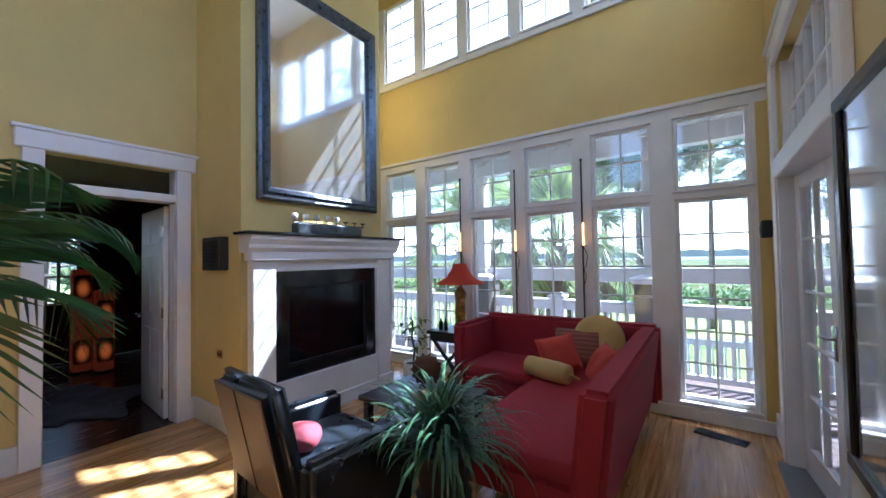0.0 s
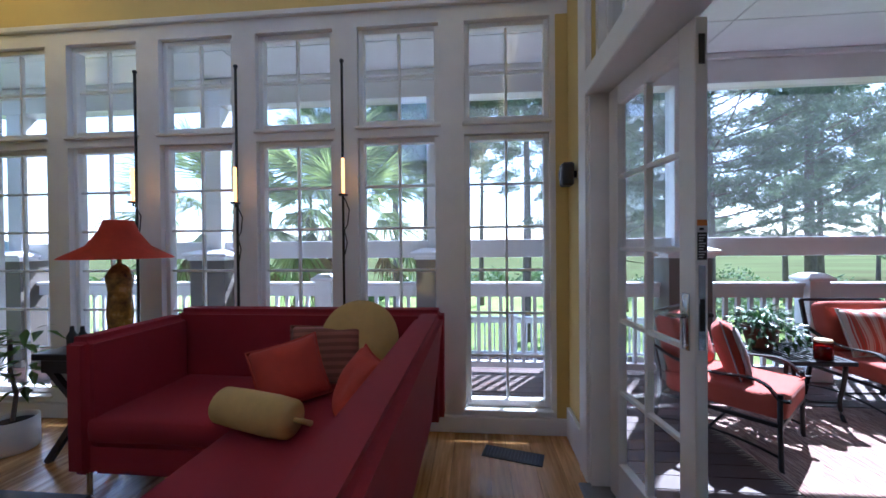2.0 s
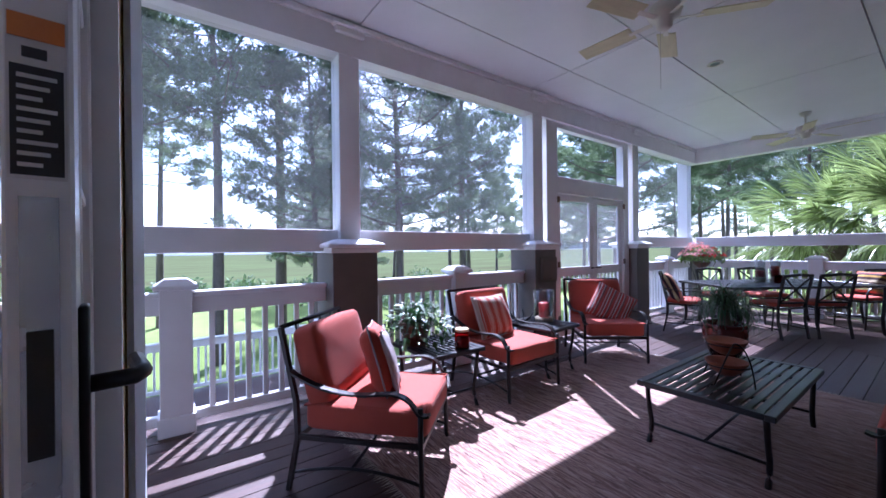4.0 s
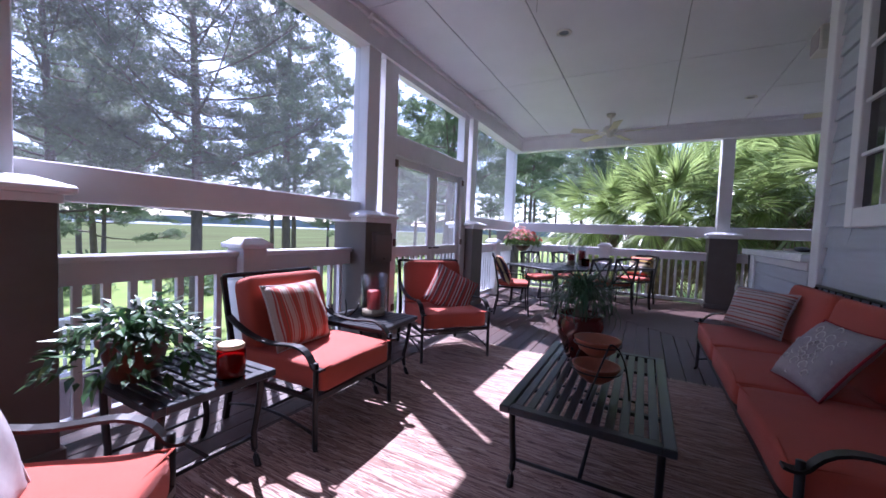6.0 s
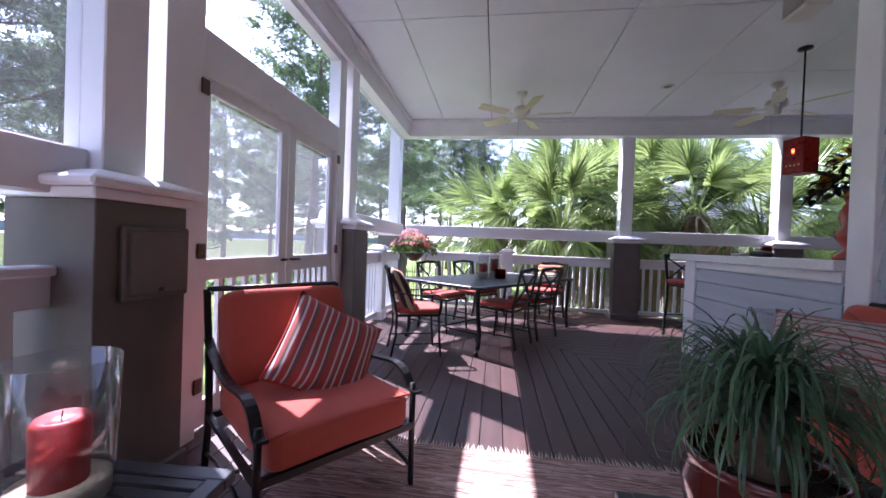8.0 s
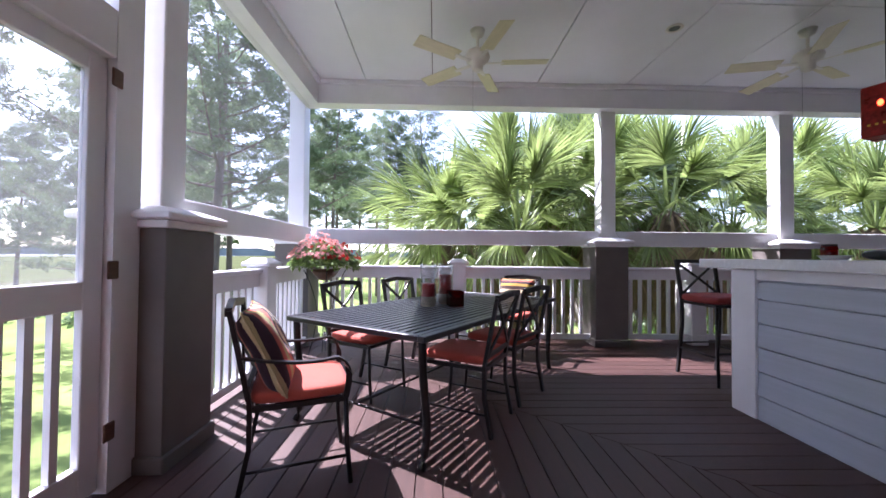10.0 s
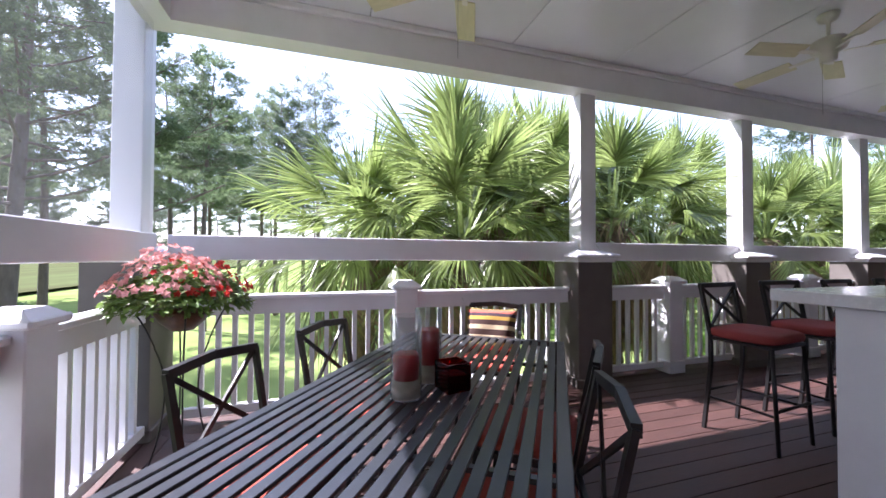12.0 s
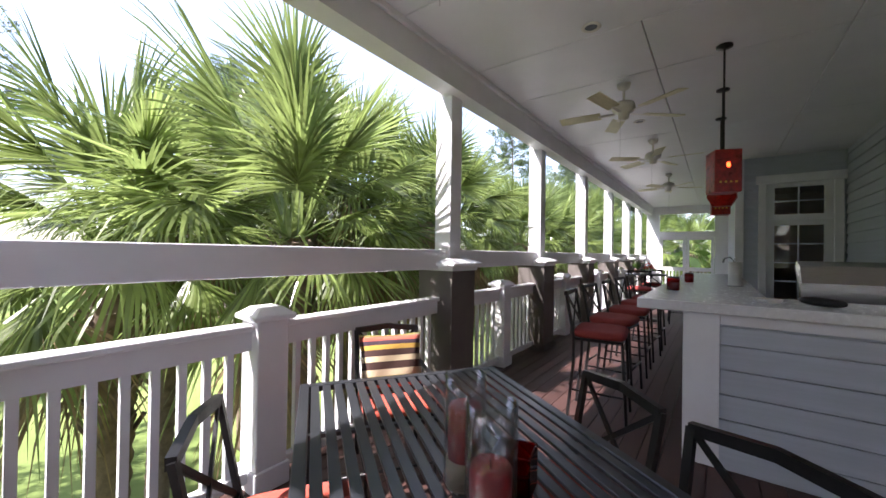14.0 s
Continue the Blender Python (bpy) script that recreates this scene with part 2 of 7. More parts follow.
NEEDLE = mat("pine_needle", (0.13, 0.18, 0.095), 0.5, var=0.35, scale=0.5, bump=0.0, island=0.35, thin=0.5)
PALMLEAF = mat("palm_leaf", (0.155, 0.22, 0.055), 0.27, var=0.45, scale=1.0, bump=0.0, island=0.4, thin=0.5, col2=(0.31, 0.40, 0.13))
DEADLEAF = mat("dead_palm_leaf", (0.24, 0.17, 0.09), 0.8, var=0.3, scale=3, bump=0.0, island=0.3, thin=0.2)
HOUSELEAF = mat("house_plant_leaf", (0.035, 0.095, 0.028), 0.35, var=0.35, scale=6, bump=0.0, island=0.35, thin=0.15)
SPIDERLEAF = mat("strap_leaf", (0.055, 0.125, 0.058), 0.4, var=0.35, scale=6, bump=0.0, island=0.4, thin=0.15)
SHRUBLEAF = mat("shrub_leaf", (0.09, 0.16, 0.035), 0.5, var=0.4, scale=0.8, bump=0.0, island=0.4, thin=0.25)
FLOWERLEAF = mat("petunia_leaf", (0.17, 0.27, 0.06), 0.5, var=0.3, scale=10, bump=0.0, island=0.4, thin=0.25)
PETAL_RED = mat("red_petal", (0.65, 0.05, 0.035), 0.6, var=0.2, bump=0.0, island=0.25, thin=0.3)
PETAL_PINK = mat("pink_petal", (0.80, 0.40, 0.38), 0.6, var=0.2, bump=0.0, island=0.25, thin=0.3)
PETAL_YELLOW = mat("yellow_petal", (0.7, 0.38, 0.03), 0.6, var=0.2, bump=0.0, island=0.25)
LAWN = mat("lawn_and_marsh", (0.16, 0.225, 0.07), 0.9, var=0.3, scale=0.25, bump=0.5, bscale=8, col2=(0.22, 0.28, 0.095))
MARSH = mat("marsh_grass", (0.115, 0.11, 0.06), 0.9, var=0.5, scale=0.07, bump=0.4, bscale=2, stretch=(0.4, 2, 1), col2=(0.085, 0.11, 0.045))
WATER = mat("tidal_water", (0.08, 0.10, 0.11), 0.55, var=0.15, scale=0.02, bump=0.3, bscale=0.8)
for m, spec in ((WATER, 0.1), (MARSH, 0.0), (LAWN, 0.0)):
    m.node_tree.nodes["Principled BSDF"].inputs["Specular IOR Level"].default_value = spec
BRICK = mat("pale_brick", (0.30, 0.25, 0.21), 0.85, var=0.3, scale=4, bump=0.3, bscale=20)
ROOF = mat("grey_shingle", (0.12, 0.12, 0.13), 0.85, var=0.2, scale=5, bump=0.3)
SHADE_RED = mat("red_paper_shade", (0.62, 0.07, 0.03), 0.7, var=0.1, scale=10, bump=0.1, thin=0.5)
MOSAIC = mat("painted_lamp_base", (0.10, 0.045, 0.02), 0.25, var=0.8, scale=16, bump=0.0, col2=(0.5, 0.25, 0.03), coat=0.4)
AMBER = glow("amber_candle_glow", (1.0, 0.42, 0.10), 0.9)
LAMPGLOW = glow("orange_lamp_glow", (1.0, 0.20, 0.03), 0.2)
lg = LAMPGLOW.node_tree
lgn, lgr, lgc, lgd, lgm = (lg.nodes.new(k) for k in ("ShaderNodeTexNoise", "ShaderNodeMapRange", "ShaderNodeTexCoord", "ShaderNodeVectorMath", "ShaderNodeMath"))
lgn.inputs["Scale"].default_value, lgn.inputs["Detail"].default_value = 16, 5
lgd.operation, lgm.operation = "DISTANCE", "MULTIPLY"
lgd.inputs[1].default_value = (0.9, 0.5, 0.45)
lg.links.new(lgc.outputs["Generated"], lgd.inputs[0])
lgr.inputs["From Min"].default_value, lgr.inputs["From Max"].default_value = 0.5, 0.05
lgr.inputs["To Min"].default_value, lgr.inputs["To Max"].default_value = 0.0, 0.10
lgr.interpolation_type = "SMOOTHERSTEP"
lg.links.new(lgd.outputs["Value"], lgr.inputs["Value"])
lg.links.new(lgr.outputs["Result"], lgm.inputs[0])
lg.links.new(lgn.outputs["Fac"], lgm.inputs[1])
lg.links.new(lgm.outputs["Value"], lg.nodes["Principled BSDF"].inputs["Emission Strength"])
lg.nodes["Principled BSDF"].inputs["Base Color"].default_value = (0.12, 0.02, 0.01, 1)
REDBULB = glow("red_bulb_glow", (1.0, 0.06, 0.01), 3.0)
PENDRED = mat("red_pendant_glass", (0.33, 0.018, 0.012), 0.3, var=0.6, scale=24, bump=0.05, thin=0.5)
STICKER_O = mat("orange_sticker", (0.65, 0.2, 0.03), 0.5, var=0.03)
PILLOW_A = stripes("cream_red_ticking", [(0, (0.50, 0.40, 0.33)), (0.18, (0.40, 0.06, 0.04)), (0.24, (0.50, 0.40, 0.33)), (0.32, (0.42, 0.07, 0.04)), (0.5, (0.22, 0.10, 0.06)), (0.56, (0.44, 0.08, 0.05)), (0.7, (0.55, 0.45, 0.38)), (0.78, (0.38, 0.06, 0.04)), (0.84, (0.52, 0.42, 0.35))], 10.0)
PILLOW_B = stripes("red_grey_stripe", [(0, (0.36, 0.05, 0.04)), (0.25, (0.50, 0.42, 0.40)), (0.33, (0.36, 0.05, 0.04)), (0.42, (0.16, 0.08, 0.06)), (0.5, (0.55, 0.47, 0.44)), (0.58, (0.38, 0.05, 0.04)), (0.8, (0.5, 0.42, 0.4)), (0.86, (0.15, 0.07, 0.06))], 8.0)
PILLOW_C = stripes("grey_red_pinstripe", [(0, (0.42, 0.36, 0.33)), (0.3, (0.30, 0.06, 0.05)), (0.36, (0.45, 0.39, 0.36)), (0.6, (0.16, 0.09, 0.08)), (0.68, (0.45, 0.39, 0.36)), (0.85, (0.33, 0.08, 0.06))], 11.0, axis=1)
PILLOW_D = stripes("bold_brown_yellow_stripe", [(0, (0.045, 0.018, 0.012)), (0.16, (0.55, 0.45, 0.28)), (0.28, (0.05, 0.02, 0.015)), (0.42, (0.50, 0.30, 0.05)), (0.52, (0.04, 0.018, 0.03)), (0.62, (0.42, 0.09, 0.05)), (0.72, (0.30, 0.28, 0.09)), (0.86, (0.55, 0.46, 0.3))], 3.2, axis=1)
PILLOW_D2 = stripes("bold_upright_stripe", [(0, (0.045, 0.018, 0.012)), (0.16, (0.55, 0.45, 0.28)), (0.28, (0.05, 0.02, 0.015)), (0.42, (0.50, 0.40, 0.2)), (0.52, (0.04, 0.018, 0.03)), (0.62, (0.42, 0.09, 0.05)), (0.72, (0.40, 0.36, 0.12)), (0.86, (0.55, 0.1, 0.06))], 2.7, axis=0)
PILLOW_E = stripes("brown_red_rib", [(0, (0.20, 0.07, 0.05)), (0.5, (0.30, 0.11, 0.08))], 24.0, axis=1)
RUG = stripes("woven_striped_rug", [(0, (0.24, 0.135, 0.105)), (0.09, (0.44, 0.31, 0.25)), (0.15, (0.13, 0.065, 0.055)), (0.21, (0.40, 0.27, 0.215)), (0.30, (0.20, 0.11, 0.085)), (0.38, (0.48, 0.36, 0.30)), (0.43, (0.28, 0.165, 0.13)), (0.52, (0.12, 0.06, 0.05)), (0.57, (0.36, 0.235, 0.185)), (0.68, (0.46, 0.33, 0.27)), (0.74, (0.17, 0.09, 0.075)), (0.80, (0.31, 0.19, 0.15)), (0.9, (0.42, 0.29, 0.235)), (0.95, (0.15, 0.08, 0.065))], 4.3, axis=0, streak=1.1)


def part(name, bm, material, parent=None, label="", smooth=False, m=None):
    me = bpy.data.meshes.new(name)
    bmesh.ops.recalc_face_normals(bm, faces=bm.faces)
    bm.to_mesh(me)
    bm.free()
    me.materials.append(material)
    if smooth:
        me.polygons.foreach_set("use_smooth", [True] * len(me.polygons))
    ob = new(name, me)
    if parent:
        ob.parent = parent
    if m is not None:
        ob.matrix_basis = m
    if label:
        ob["label"] = label
    return ob


def raw(name, verts, faces, material, parent=None, label="", smooth=False):
    me = bpy.data.meshes.new(name)
    me.from_pydata(verts, [], faces)
    me.materials.append(material)
    if smooth:
        me.polygons.foreach_set("use_smooth", [True] * len(me.polygons))
    ob = new(name, me)
    if parent:
        ob.parent = parent
    if label:
        ob["label"] = label
    return ob


def thing(name, m, label, category, group=""):
    e = new(name)
    e.matrix_basis = m
    e.empty_display_size = 0.1
    return tagged(e, label, category, group)


def setting(name, m=None):
    e = new(name)
    if m is not None:
        e.matrix_basis = m
    return tagged(e, kind="structure")


def bx(bm, x0, x1, y0, y1, z0, z1, b=0.0, seg=1):
    v = [bm.verts.new((x, y, z)) for x in (x0, x1) for y in (y0, y1) for z in (z0, z1)]
    fs = [bm.faces.new([v[i] for i in q]) for q in ((0, 1, 3, 2), (4, 6, 7, 5), (0, 4, 5, 1), (2, 3, 7, 6), (0, 2, 6, 4), (1, 5, 7, 3))]
    if b:
        bmesh.ops.bevel(bm, geom=list({e for f in fs for e in f.edges}), offset=b, segments=seg, affect="EDGES")
    return bm


def box(x0, x1, y0, y1, z0, z1, b=0.0, seg=1):
    return bx(bmesh.new(), x0, x1, y0, y1, z0, z1, b, seg)


def sweep(bm, pts, prof, up=(0, 0, 1), cap=True):
    """Sweep a closed 2D profile along points; prof is a list of (side, up)."""
    pts = [Vector(p) for p in pts]
    rings = []
    for i, p in enumerate(pts):
        d = (pts[min(i + 1, len(pts) - 1)] - pts[max(i - 1, 0)]).normalized()
        u = Vector(up)
        if abs(d.dot(u)) > 0.95:
            u = Vector((1, 0, 0)) if abs(d.x) < 0.9 else Vector((0, 1, 0))
        s = d.cross(u).normalized()
        u = s.cross(d)
        rings.append([bm.verts.new(p + s * a + u * b) for a, b in (prof(i / max(1, len(pts) - 1)) if callable(prof) else prof)])
    n = len(rings[0])
    for r0, r1 in zip(rings, rings[1:]):
        for k in range(n):
            bm.faces.new((r0[k], r0[(k + 1) % n], r1[(k + 1) % n], r1[k]))
    if cap:
        bm.faces.new(rings[0][::-1])
        bm.faces.new(rings[-1])
    return bm


def circ(r, n=8):
    return [(r * math.cos(2 * math.pi * k / n), r * math.sin(2 * math.pi * k / n)) for k in range(n)]


def rect(w, h):
    return [(-w / 2, -h / 2), (w / 2, -h / 2), (w / 2, h / 2), (-w / 2, h / 2)]


def tube(bm, pts, r, n=8):
    return sweep(bm, pts, circ(r, n))


def lathe(bm, prof, n=24, c=(0, 0, 0)):
    rings = []
    for r, z in prof:
        rings.append([bm.verts.new((c[0] + max(r, 1e-4) * math.cos(2 * math.pi * k / n), c[1] + max(r, 1e-4) * math.sin(2 * math.pi * k / n), c[2] + z)) for k in range(n)])
    for a, b in zip(rings, rings[1:]):
        for k in range(n):
            bm.faces.new((a[k], a[(k + 1) % n], b[(k + 1) % n], b[k]))
    return bm


def curve3(a, b, c, n=8):
    a, b, c = Vector(a), Vector(b), Vector(c)
    return [a * (1 - t) ** 2 + b * 2 * t * (1 - t) + c * t * t for t in (i / n for i in range(n + 1))]


def sgnpow(v, e):
    return math.copysign(abs(v) ** e, v)


def soft(bm, w, d, h, e1=0.3, e2=0.25, c=(0, 0, 0), nu=28, nv=12, sag=0.0):
    """A stuffed box: a superellipsoid w by d by h about c."""
    rows = []
    for j in range(nv + 1):
        ph = -math.pi / 2 + math.pi * j / nv
        row = []
        for i in range(nu):
            th = 2 * math.pi * i / nu
            x = w / 2 * sgnpow(math.cos(ph), e1) * sgnpow(math.cos(th), e2)
            y = d / 2 * sgnpow(math.cos(ph), e1) * sgnpow(math.sin(th), e2)
            z = h / 2 * sgnpow(math.sin(ph), e1)
            z += 0.006 * math.sin(9 * x + 3 * y) * math.cos(7 * y) - sag * max(0, 1 - (2 * x / w) ** 2) * max(0, 1 - (2 * y / d) ** 2)
            row.append(bm.verts.new((c[0] + x, c[1] + y, c[2] + z)))
        rows.append(row)
    for a, b in zip(rows, rows[1:]):
        for k in range(nu):
            bm.faces.new((a[k], a[(k + 1) % nu], b[(k + 1) % nu], b[k]))
    bmesh.ops.remove_doubles(bm, verts=[v for r in (rows[0], rows[-1]) for v in r], dist=1e-5)
    return bm


def pillow_mesh(w, h, t, n=14, seed=0):
    """A square scatter cushion in the xy plane, pinched at its corners."""
    bm = bmesh.new()
    rnd = random.Random(seed)
    ph = rnd.random() * 6
    grid = {}
    for s in (1, -1):
        for i in range(n + 1):
            for j in range(n + 1):
                u, v = 2 * i / n - 1, 2 * j / n - 1
                edge = i in (0, n) or j in (0, n)
                if edge and s < 0:
                    continue
                k = 1 - 0.09 * (u * u * (1 - v * v) * 0 + (1 - abs(u)) * 0)
                x = w / 2 * u * (1 - 0.07 * (1 - v * v) * u * u) * k
                y = h / 2 * v * (1 - 0.07 * (1 - u * u) * v * v) * k
                z = 0 if edge else s * t / 2 * ((1 - u ** 4) * (1 - v ** 4)) ** 0.55 + 0.008 * math.sin(5 * u + ph) * math.sin(4 * v - ph)
                grid[s, i, j] = bm.verts.new((x, y, z))
    for i in range(n + 1):
        for j in range(n + 1):
            if (i in (0, n)) or (j in (0, n)):
                grid[-1, i, j] = grid[1, i, j]
    for s in (1, -1):
        for i in range(n):
            for j in range(n):
                bm.faces.new([grid[s, *q] for q in ((i, j), (i + 1, j), (i + 1, j + 1), (i, j + 1))])
    return bm


def piping(w, h, r=0.006):
    bm = bmesh.new()
    pts = []
    for k in range(41):
        a = k / 40 * 4
        s = int(a) % 4
        f = 2 * (a - int(a)) - 1
        u, v = ((f, -1), (1, f), (-f, 1), (-1, -f))[s]
        pts.append((w / 2 * u * (1 - 0.07 * (1 - v * v) * u * u), h / 2 * v * (1 - 0.07 * (1 - u * u) * v * v), 0))
    return tube(bm, pts, r, 6)


def scatter_cushion(m, w, h, t, material, label, seed=0, trim=None):
    e = thing("scatter_cushion", m, label, "cushion")
    part("cover", pillow_mesh(w, h, t, seed=seed), material, e, smooth=True)
    part("piping", piping(w, h), trim or material, e, smooth=True)
    return e

# ---- ground and distance ----
F = -0.18
GROUND = -3.1
bm = bmesh.new()
N = 60
for i in range(N + 1):
    for j in range(N + 1):
        u, v = 2 * i / N - 1, 2 * j / N - 1
        x, y = sgnpow(u, 3) * 2500, sgnpow(v, 3) * 2500
        r = math.hypot(x, y)
        bm.verts.new((x, y, GROUND + (0 if r < 14 else 0.25 * noise.noise(Vector((x / 22, y / 22, 0)))) - (0.5 if y > 60 else 0)))
bm.verts.ensure_lookup_table()
for i in range(N):
    for j in range(N):
        bm.faces.new([bm.verts[k] for k in (i * (N + 1) + j, (i + 1) * (N + 1) + j, (i + 1) * (N + 1) + j + 1, i * (N + 1) + j + 1)])
tagged(part("ground", bm, LAWN, smooth=True), "bright green lawn running down to the marsh", "lawn", kind="structure")
bm = bmesh.new()
bm.faces.new([bm.verts.new(p) for p in ((-900, 34, 0), (900, 34, 0), (1400, 480, 0), (-1400, 480, 0))])
tagged(part("marsh", bm, MARSH, m=pose(0, 0, GROUND + 0.35)), "flat olive and tan salt marsh", "marsh", kind="structure")
bm = bmesh.new()
bm.faces.new([bm.verts.new(p) for p in ((-2000, 400, 0), (2000, 400, 0), (2000, 960, 0), (-2000, 960, 0))])
tagged(part("water", bm, WATER, m=pose(0, 0, GROUND + 0.5)), "pale tidal water beyond the marsh", "water", kind="structure")
bm = bmesh.new()
rnd = random.Random(4)
prev = None
for k in range(121):
    a = math.pi * (0.02 + 0.96 * k / 120)
    x, y, h = 1000 * math.cos(a), 1000 * math.sin(a), 12 + 8 * rnd.random()
    p = (bm.verts.new((x, y, GROUND)), bm.verts.new((x, y, GROUND + h)))
    if prev:
        bm.faces.new((prev[0], p[0], p[1], prev[1]))
    prev = p
tagged(part("backdrop_far_shore", bm, mat("hazy_far_wood", (0.13, 0.16, 0.15), 0.9, var=0.3, scale=0.02, bump=0.0)), "low hazy wooded shore on the horizon", "far shore", kind="structure")

# ---- the room ----
XS = [-0.005 - 0.745 * k for k in range(6)]
WW = 0.57
floor = setting("floor")
part("subfloor", box(-3.92, 0.82, -3.5, 4.0, -0.3, -0.02), DARKWOOD, floor)
tagged(part("ceiling", box(-4.06, 0.82, -3.5, 4.12, 6.0, 6.1), WHITE), kind="structure")

wall_north = setting("wall_north")
bm = box(-4.06, 0.82, 4.0, 4.12, 2.92, 4.14)
bx(bm, -4.06, 0.82, 4.0, 4.12, 5.4, 6.0)
part("plaster", bm, YELLOW, wall_north)
bm = box(-3.92, 0.68, 3.98, 4.12, 0, 0.16)
bx(bm, -3.92, 0.68, 3.98, 4.12, 2.03, 2.11)
bx(bm, -3.92, 0.68, 3.98, 4.12, 2.80, 2.92)
edges = [-3.92] + sorted([x for x in XS] + [x + WW for x in XS]) + [0.68]
for a, b in zip(edges[0::2], edges[1::2]):
    bx(bm, a, b, 3.98, 4.12, 0.16, 2.03)
    bx(bm, a, b, 3.98, 4.12, 2.11, 2.80)
part("panelling", bm, TRIM, wall_north)
part("plaster", box(max(XS) + WW + 0.035, 0.68, 3.974, 3.979, 0.11, 2.80), YELLOW, wall_north)
bm = box(-4.06, 0.82, 3.985, 4.12, 4.14, 4.2)
edges = [-4.06] + sorted([x - 0.015 for x in XS] + [x + WW + 0.015 for x in XS]) + [0.82]
for a, b in zip(edges[0::2], edges[1::2]):
    bx(bm, a, b, 3.985, 4.12, 4.2, 5.4)
part("clerestory_trim", bm, TRIM, wall_north)
bm = bmesh.new()
bx(bm, -3.92, 0.68, 3.945, 3.98, 2.90, 2.94, 0.006)
bx(bm, -3.92, 0.68, 3.95, 3.985, 0, 0.11, 0.006)
bx(bm, -3.92, 0.68, 3.96, 3.998, 4.09, 4.13, 0.006)
part("picture_rail", bm, TRIM, wall_north)


def window(name, x0, x1, z0, z1, cols, rows, y=4.05, stool=True):
    w = setting(name)
    f = 0.035
    bm = bmesh.new()
    bx(bm, x0, x0 + f, y - 0.03, y + 0.03, z0, z1, 0.004)
    bx(bm, x1 - f, x1, y - 0.03, y + 0.03, z0, z1, 0.004)
    bx(bm, x0 + f, x1 - f, y - 0.03, y + 0.03, z0, z0 + f * 1.3, 0.004)
    bx(bm, x0 + f, x1 - f, y - 0.03, y + 0.03, z1 - f, z1, 0.004)
    part("window_frame", bm, TRIM, w)
    gx0, gx1, gz0, gz1 = x0 + f, x1 - f, z0 + f * 1.3, z1 - f
    for c in range(1, cols):
        x = gx0 + (gx1 - gx0) * c / cols
        part("muntin", box(x - 0.009, x + 0.009, y - 0.014, y + 0.014, gz0, gz1, 0.003), TRIM, w)
    for r in range(1, rows):
        z = gz0 + (gz1 - gz0) * r / rows
        part("muntin", box(gx0, gx1, y - 0.012, y + 0.012, z - 0.009, z + 0.009, 0.003), TRIM, w)
    p = part("pane", box(gx0, gx1, y - 0.002, y + 0.002, gz0, gz1), PANE, w)
    p.visible_shadow = False
    if stool:
        part("window_sill", box(x0 - 0.015, x1 + 0.015, 3.955, 4.03, z0 - 0.022, z0 - 0.001, 0.005), TRIM, w)
    return w


n = 1
for x in XS:
    window("window_%d" % n, x, x + WW, 0.16, 2.03, 2, 6)
    window("window_%d" % (n + 1), x, x + WW, 2.11, 2.80, 2, 2)
    window("window_%d" % (n + 2), x - 0.015, x + WW + 0.015, 4.2, 5.4, 2, 4)
    n += 3

# west wall with its door into the dark room
wall_west = setting("wall_west")
bm = box(-4.06, -3.92, -3.5, 0.41, 0, 6.0)
bx(bm, -4.06, -3.92, 1.28, 4.0, 0, 6.0)
bx(bm, -4.06, -3.92, 0.41, 1.28, 2.40, 6.0)
part("plaster", bm, YELLOW, wall_west)
breast = part("chimney_breast", box(-3.92, -3.03, 1.46, 3.15, 0, 6.0), YELLOW, wall_west)
trim_w = setting("trim_west_door")
bm = bmesh.new()
bx(bm, -3.92, -3.885, 0.29, 0.41, 0, 2.40, 0.005)
bx(bm, -3.92, -3.885, 1.28, 1.40, 0, 2.40, 0.005)
bx(bm, -3.92, -3.875, 0.25, 1.44, 2.40, 2.54, 0.006)
bx(bm, -3.92, -3.865, 0.23, 1.46, 2.54, 2.57, 0.006)
part("casing", bm, TRIM, trim_w)
bm = bmesh.new()
bx(bm, -4.06, -3.90, 0.41, 1.28, 2.09, 2.165, 0.004)
bx(bm, -4.06, -3.92, 0.395, 0.415, 0, 2.40)
bx(bm, -4.06, -3.92, 1.275, 1.295, 0, 2.40)
part("jamb", bm, TRIM, trim_w)
p = part("pane", box(-4.0, -3.996, 0.42, 1.27, 2.165, 2.395), PANE, trim_w)
p.visible_shadow = False

door = thing("panel_door", pose(-4.085, 1.26, 0, 0, 0, -94), "white six-panel door standing open into the dark room", "door")
bm = box(-0.02, 0.02, -0.84, 0, 0.01, 2.07, 0.003)
part("leaf", bm, TRIM, door)
for y0, y1 in ((-0.74, -0.46), (-0.38, -0.10)):
    for z0, z1 in ((0.2, 0.85), (1.0, 1.6), (1.7, 1.95)):
        bm = box(-0.026, 0.026, y0, y1, z0, z1, 0.012)
        part("panel", bm, TRIM, door)
for z in (0.25, 1.03, 1.82):
    part("hinge", box(0.021, 0.03, -0.045, 0.0, z - 0.05, z + 0.05, 0.002), CHROME, door, "nickel hinge")
bm = lathe(bmesh.new(), [(0, 0.06), (0.02, 0.058), (0.028, 0.04), (0.02, 0.022), (0.011, 0.018), (0.011, 0.0)], 14)
part("knob", bm, CHROME, door, "nickel knob", True, pose(0.02, -0.78, 0.95, 0, 90, 0))

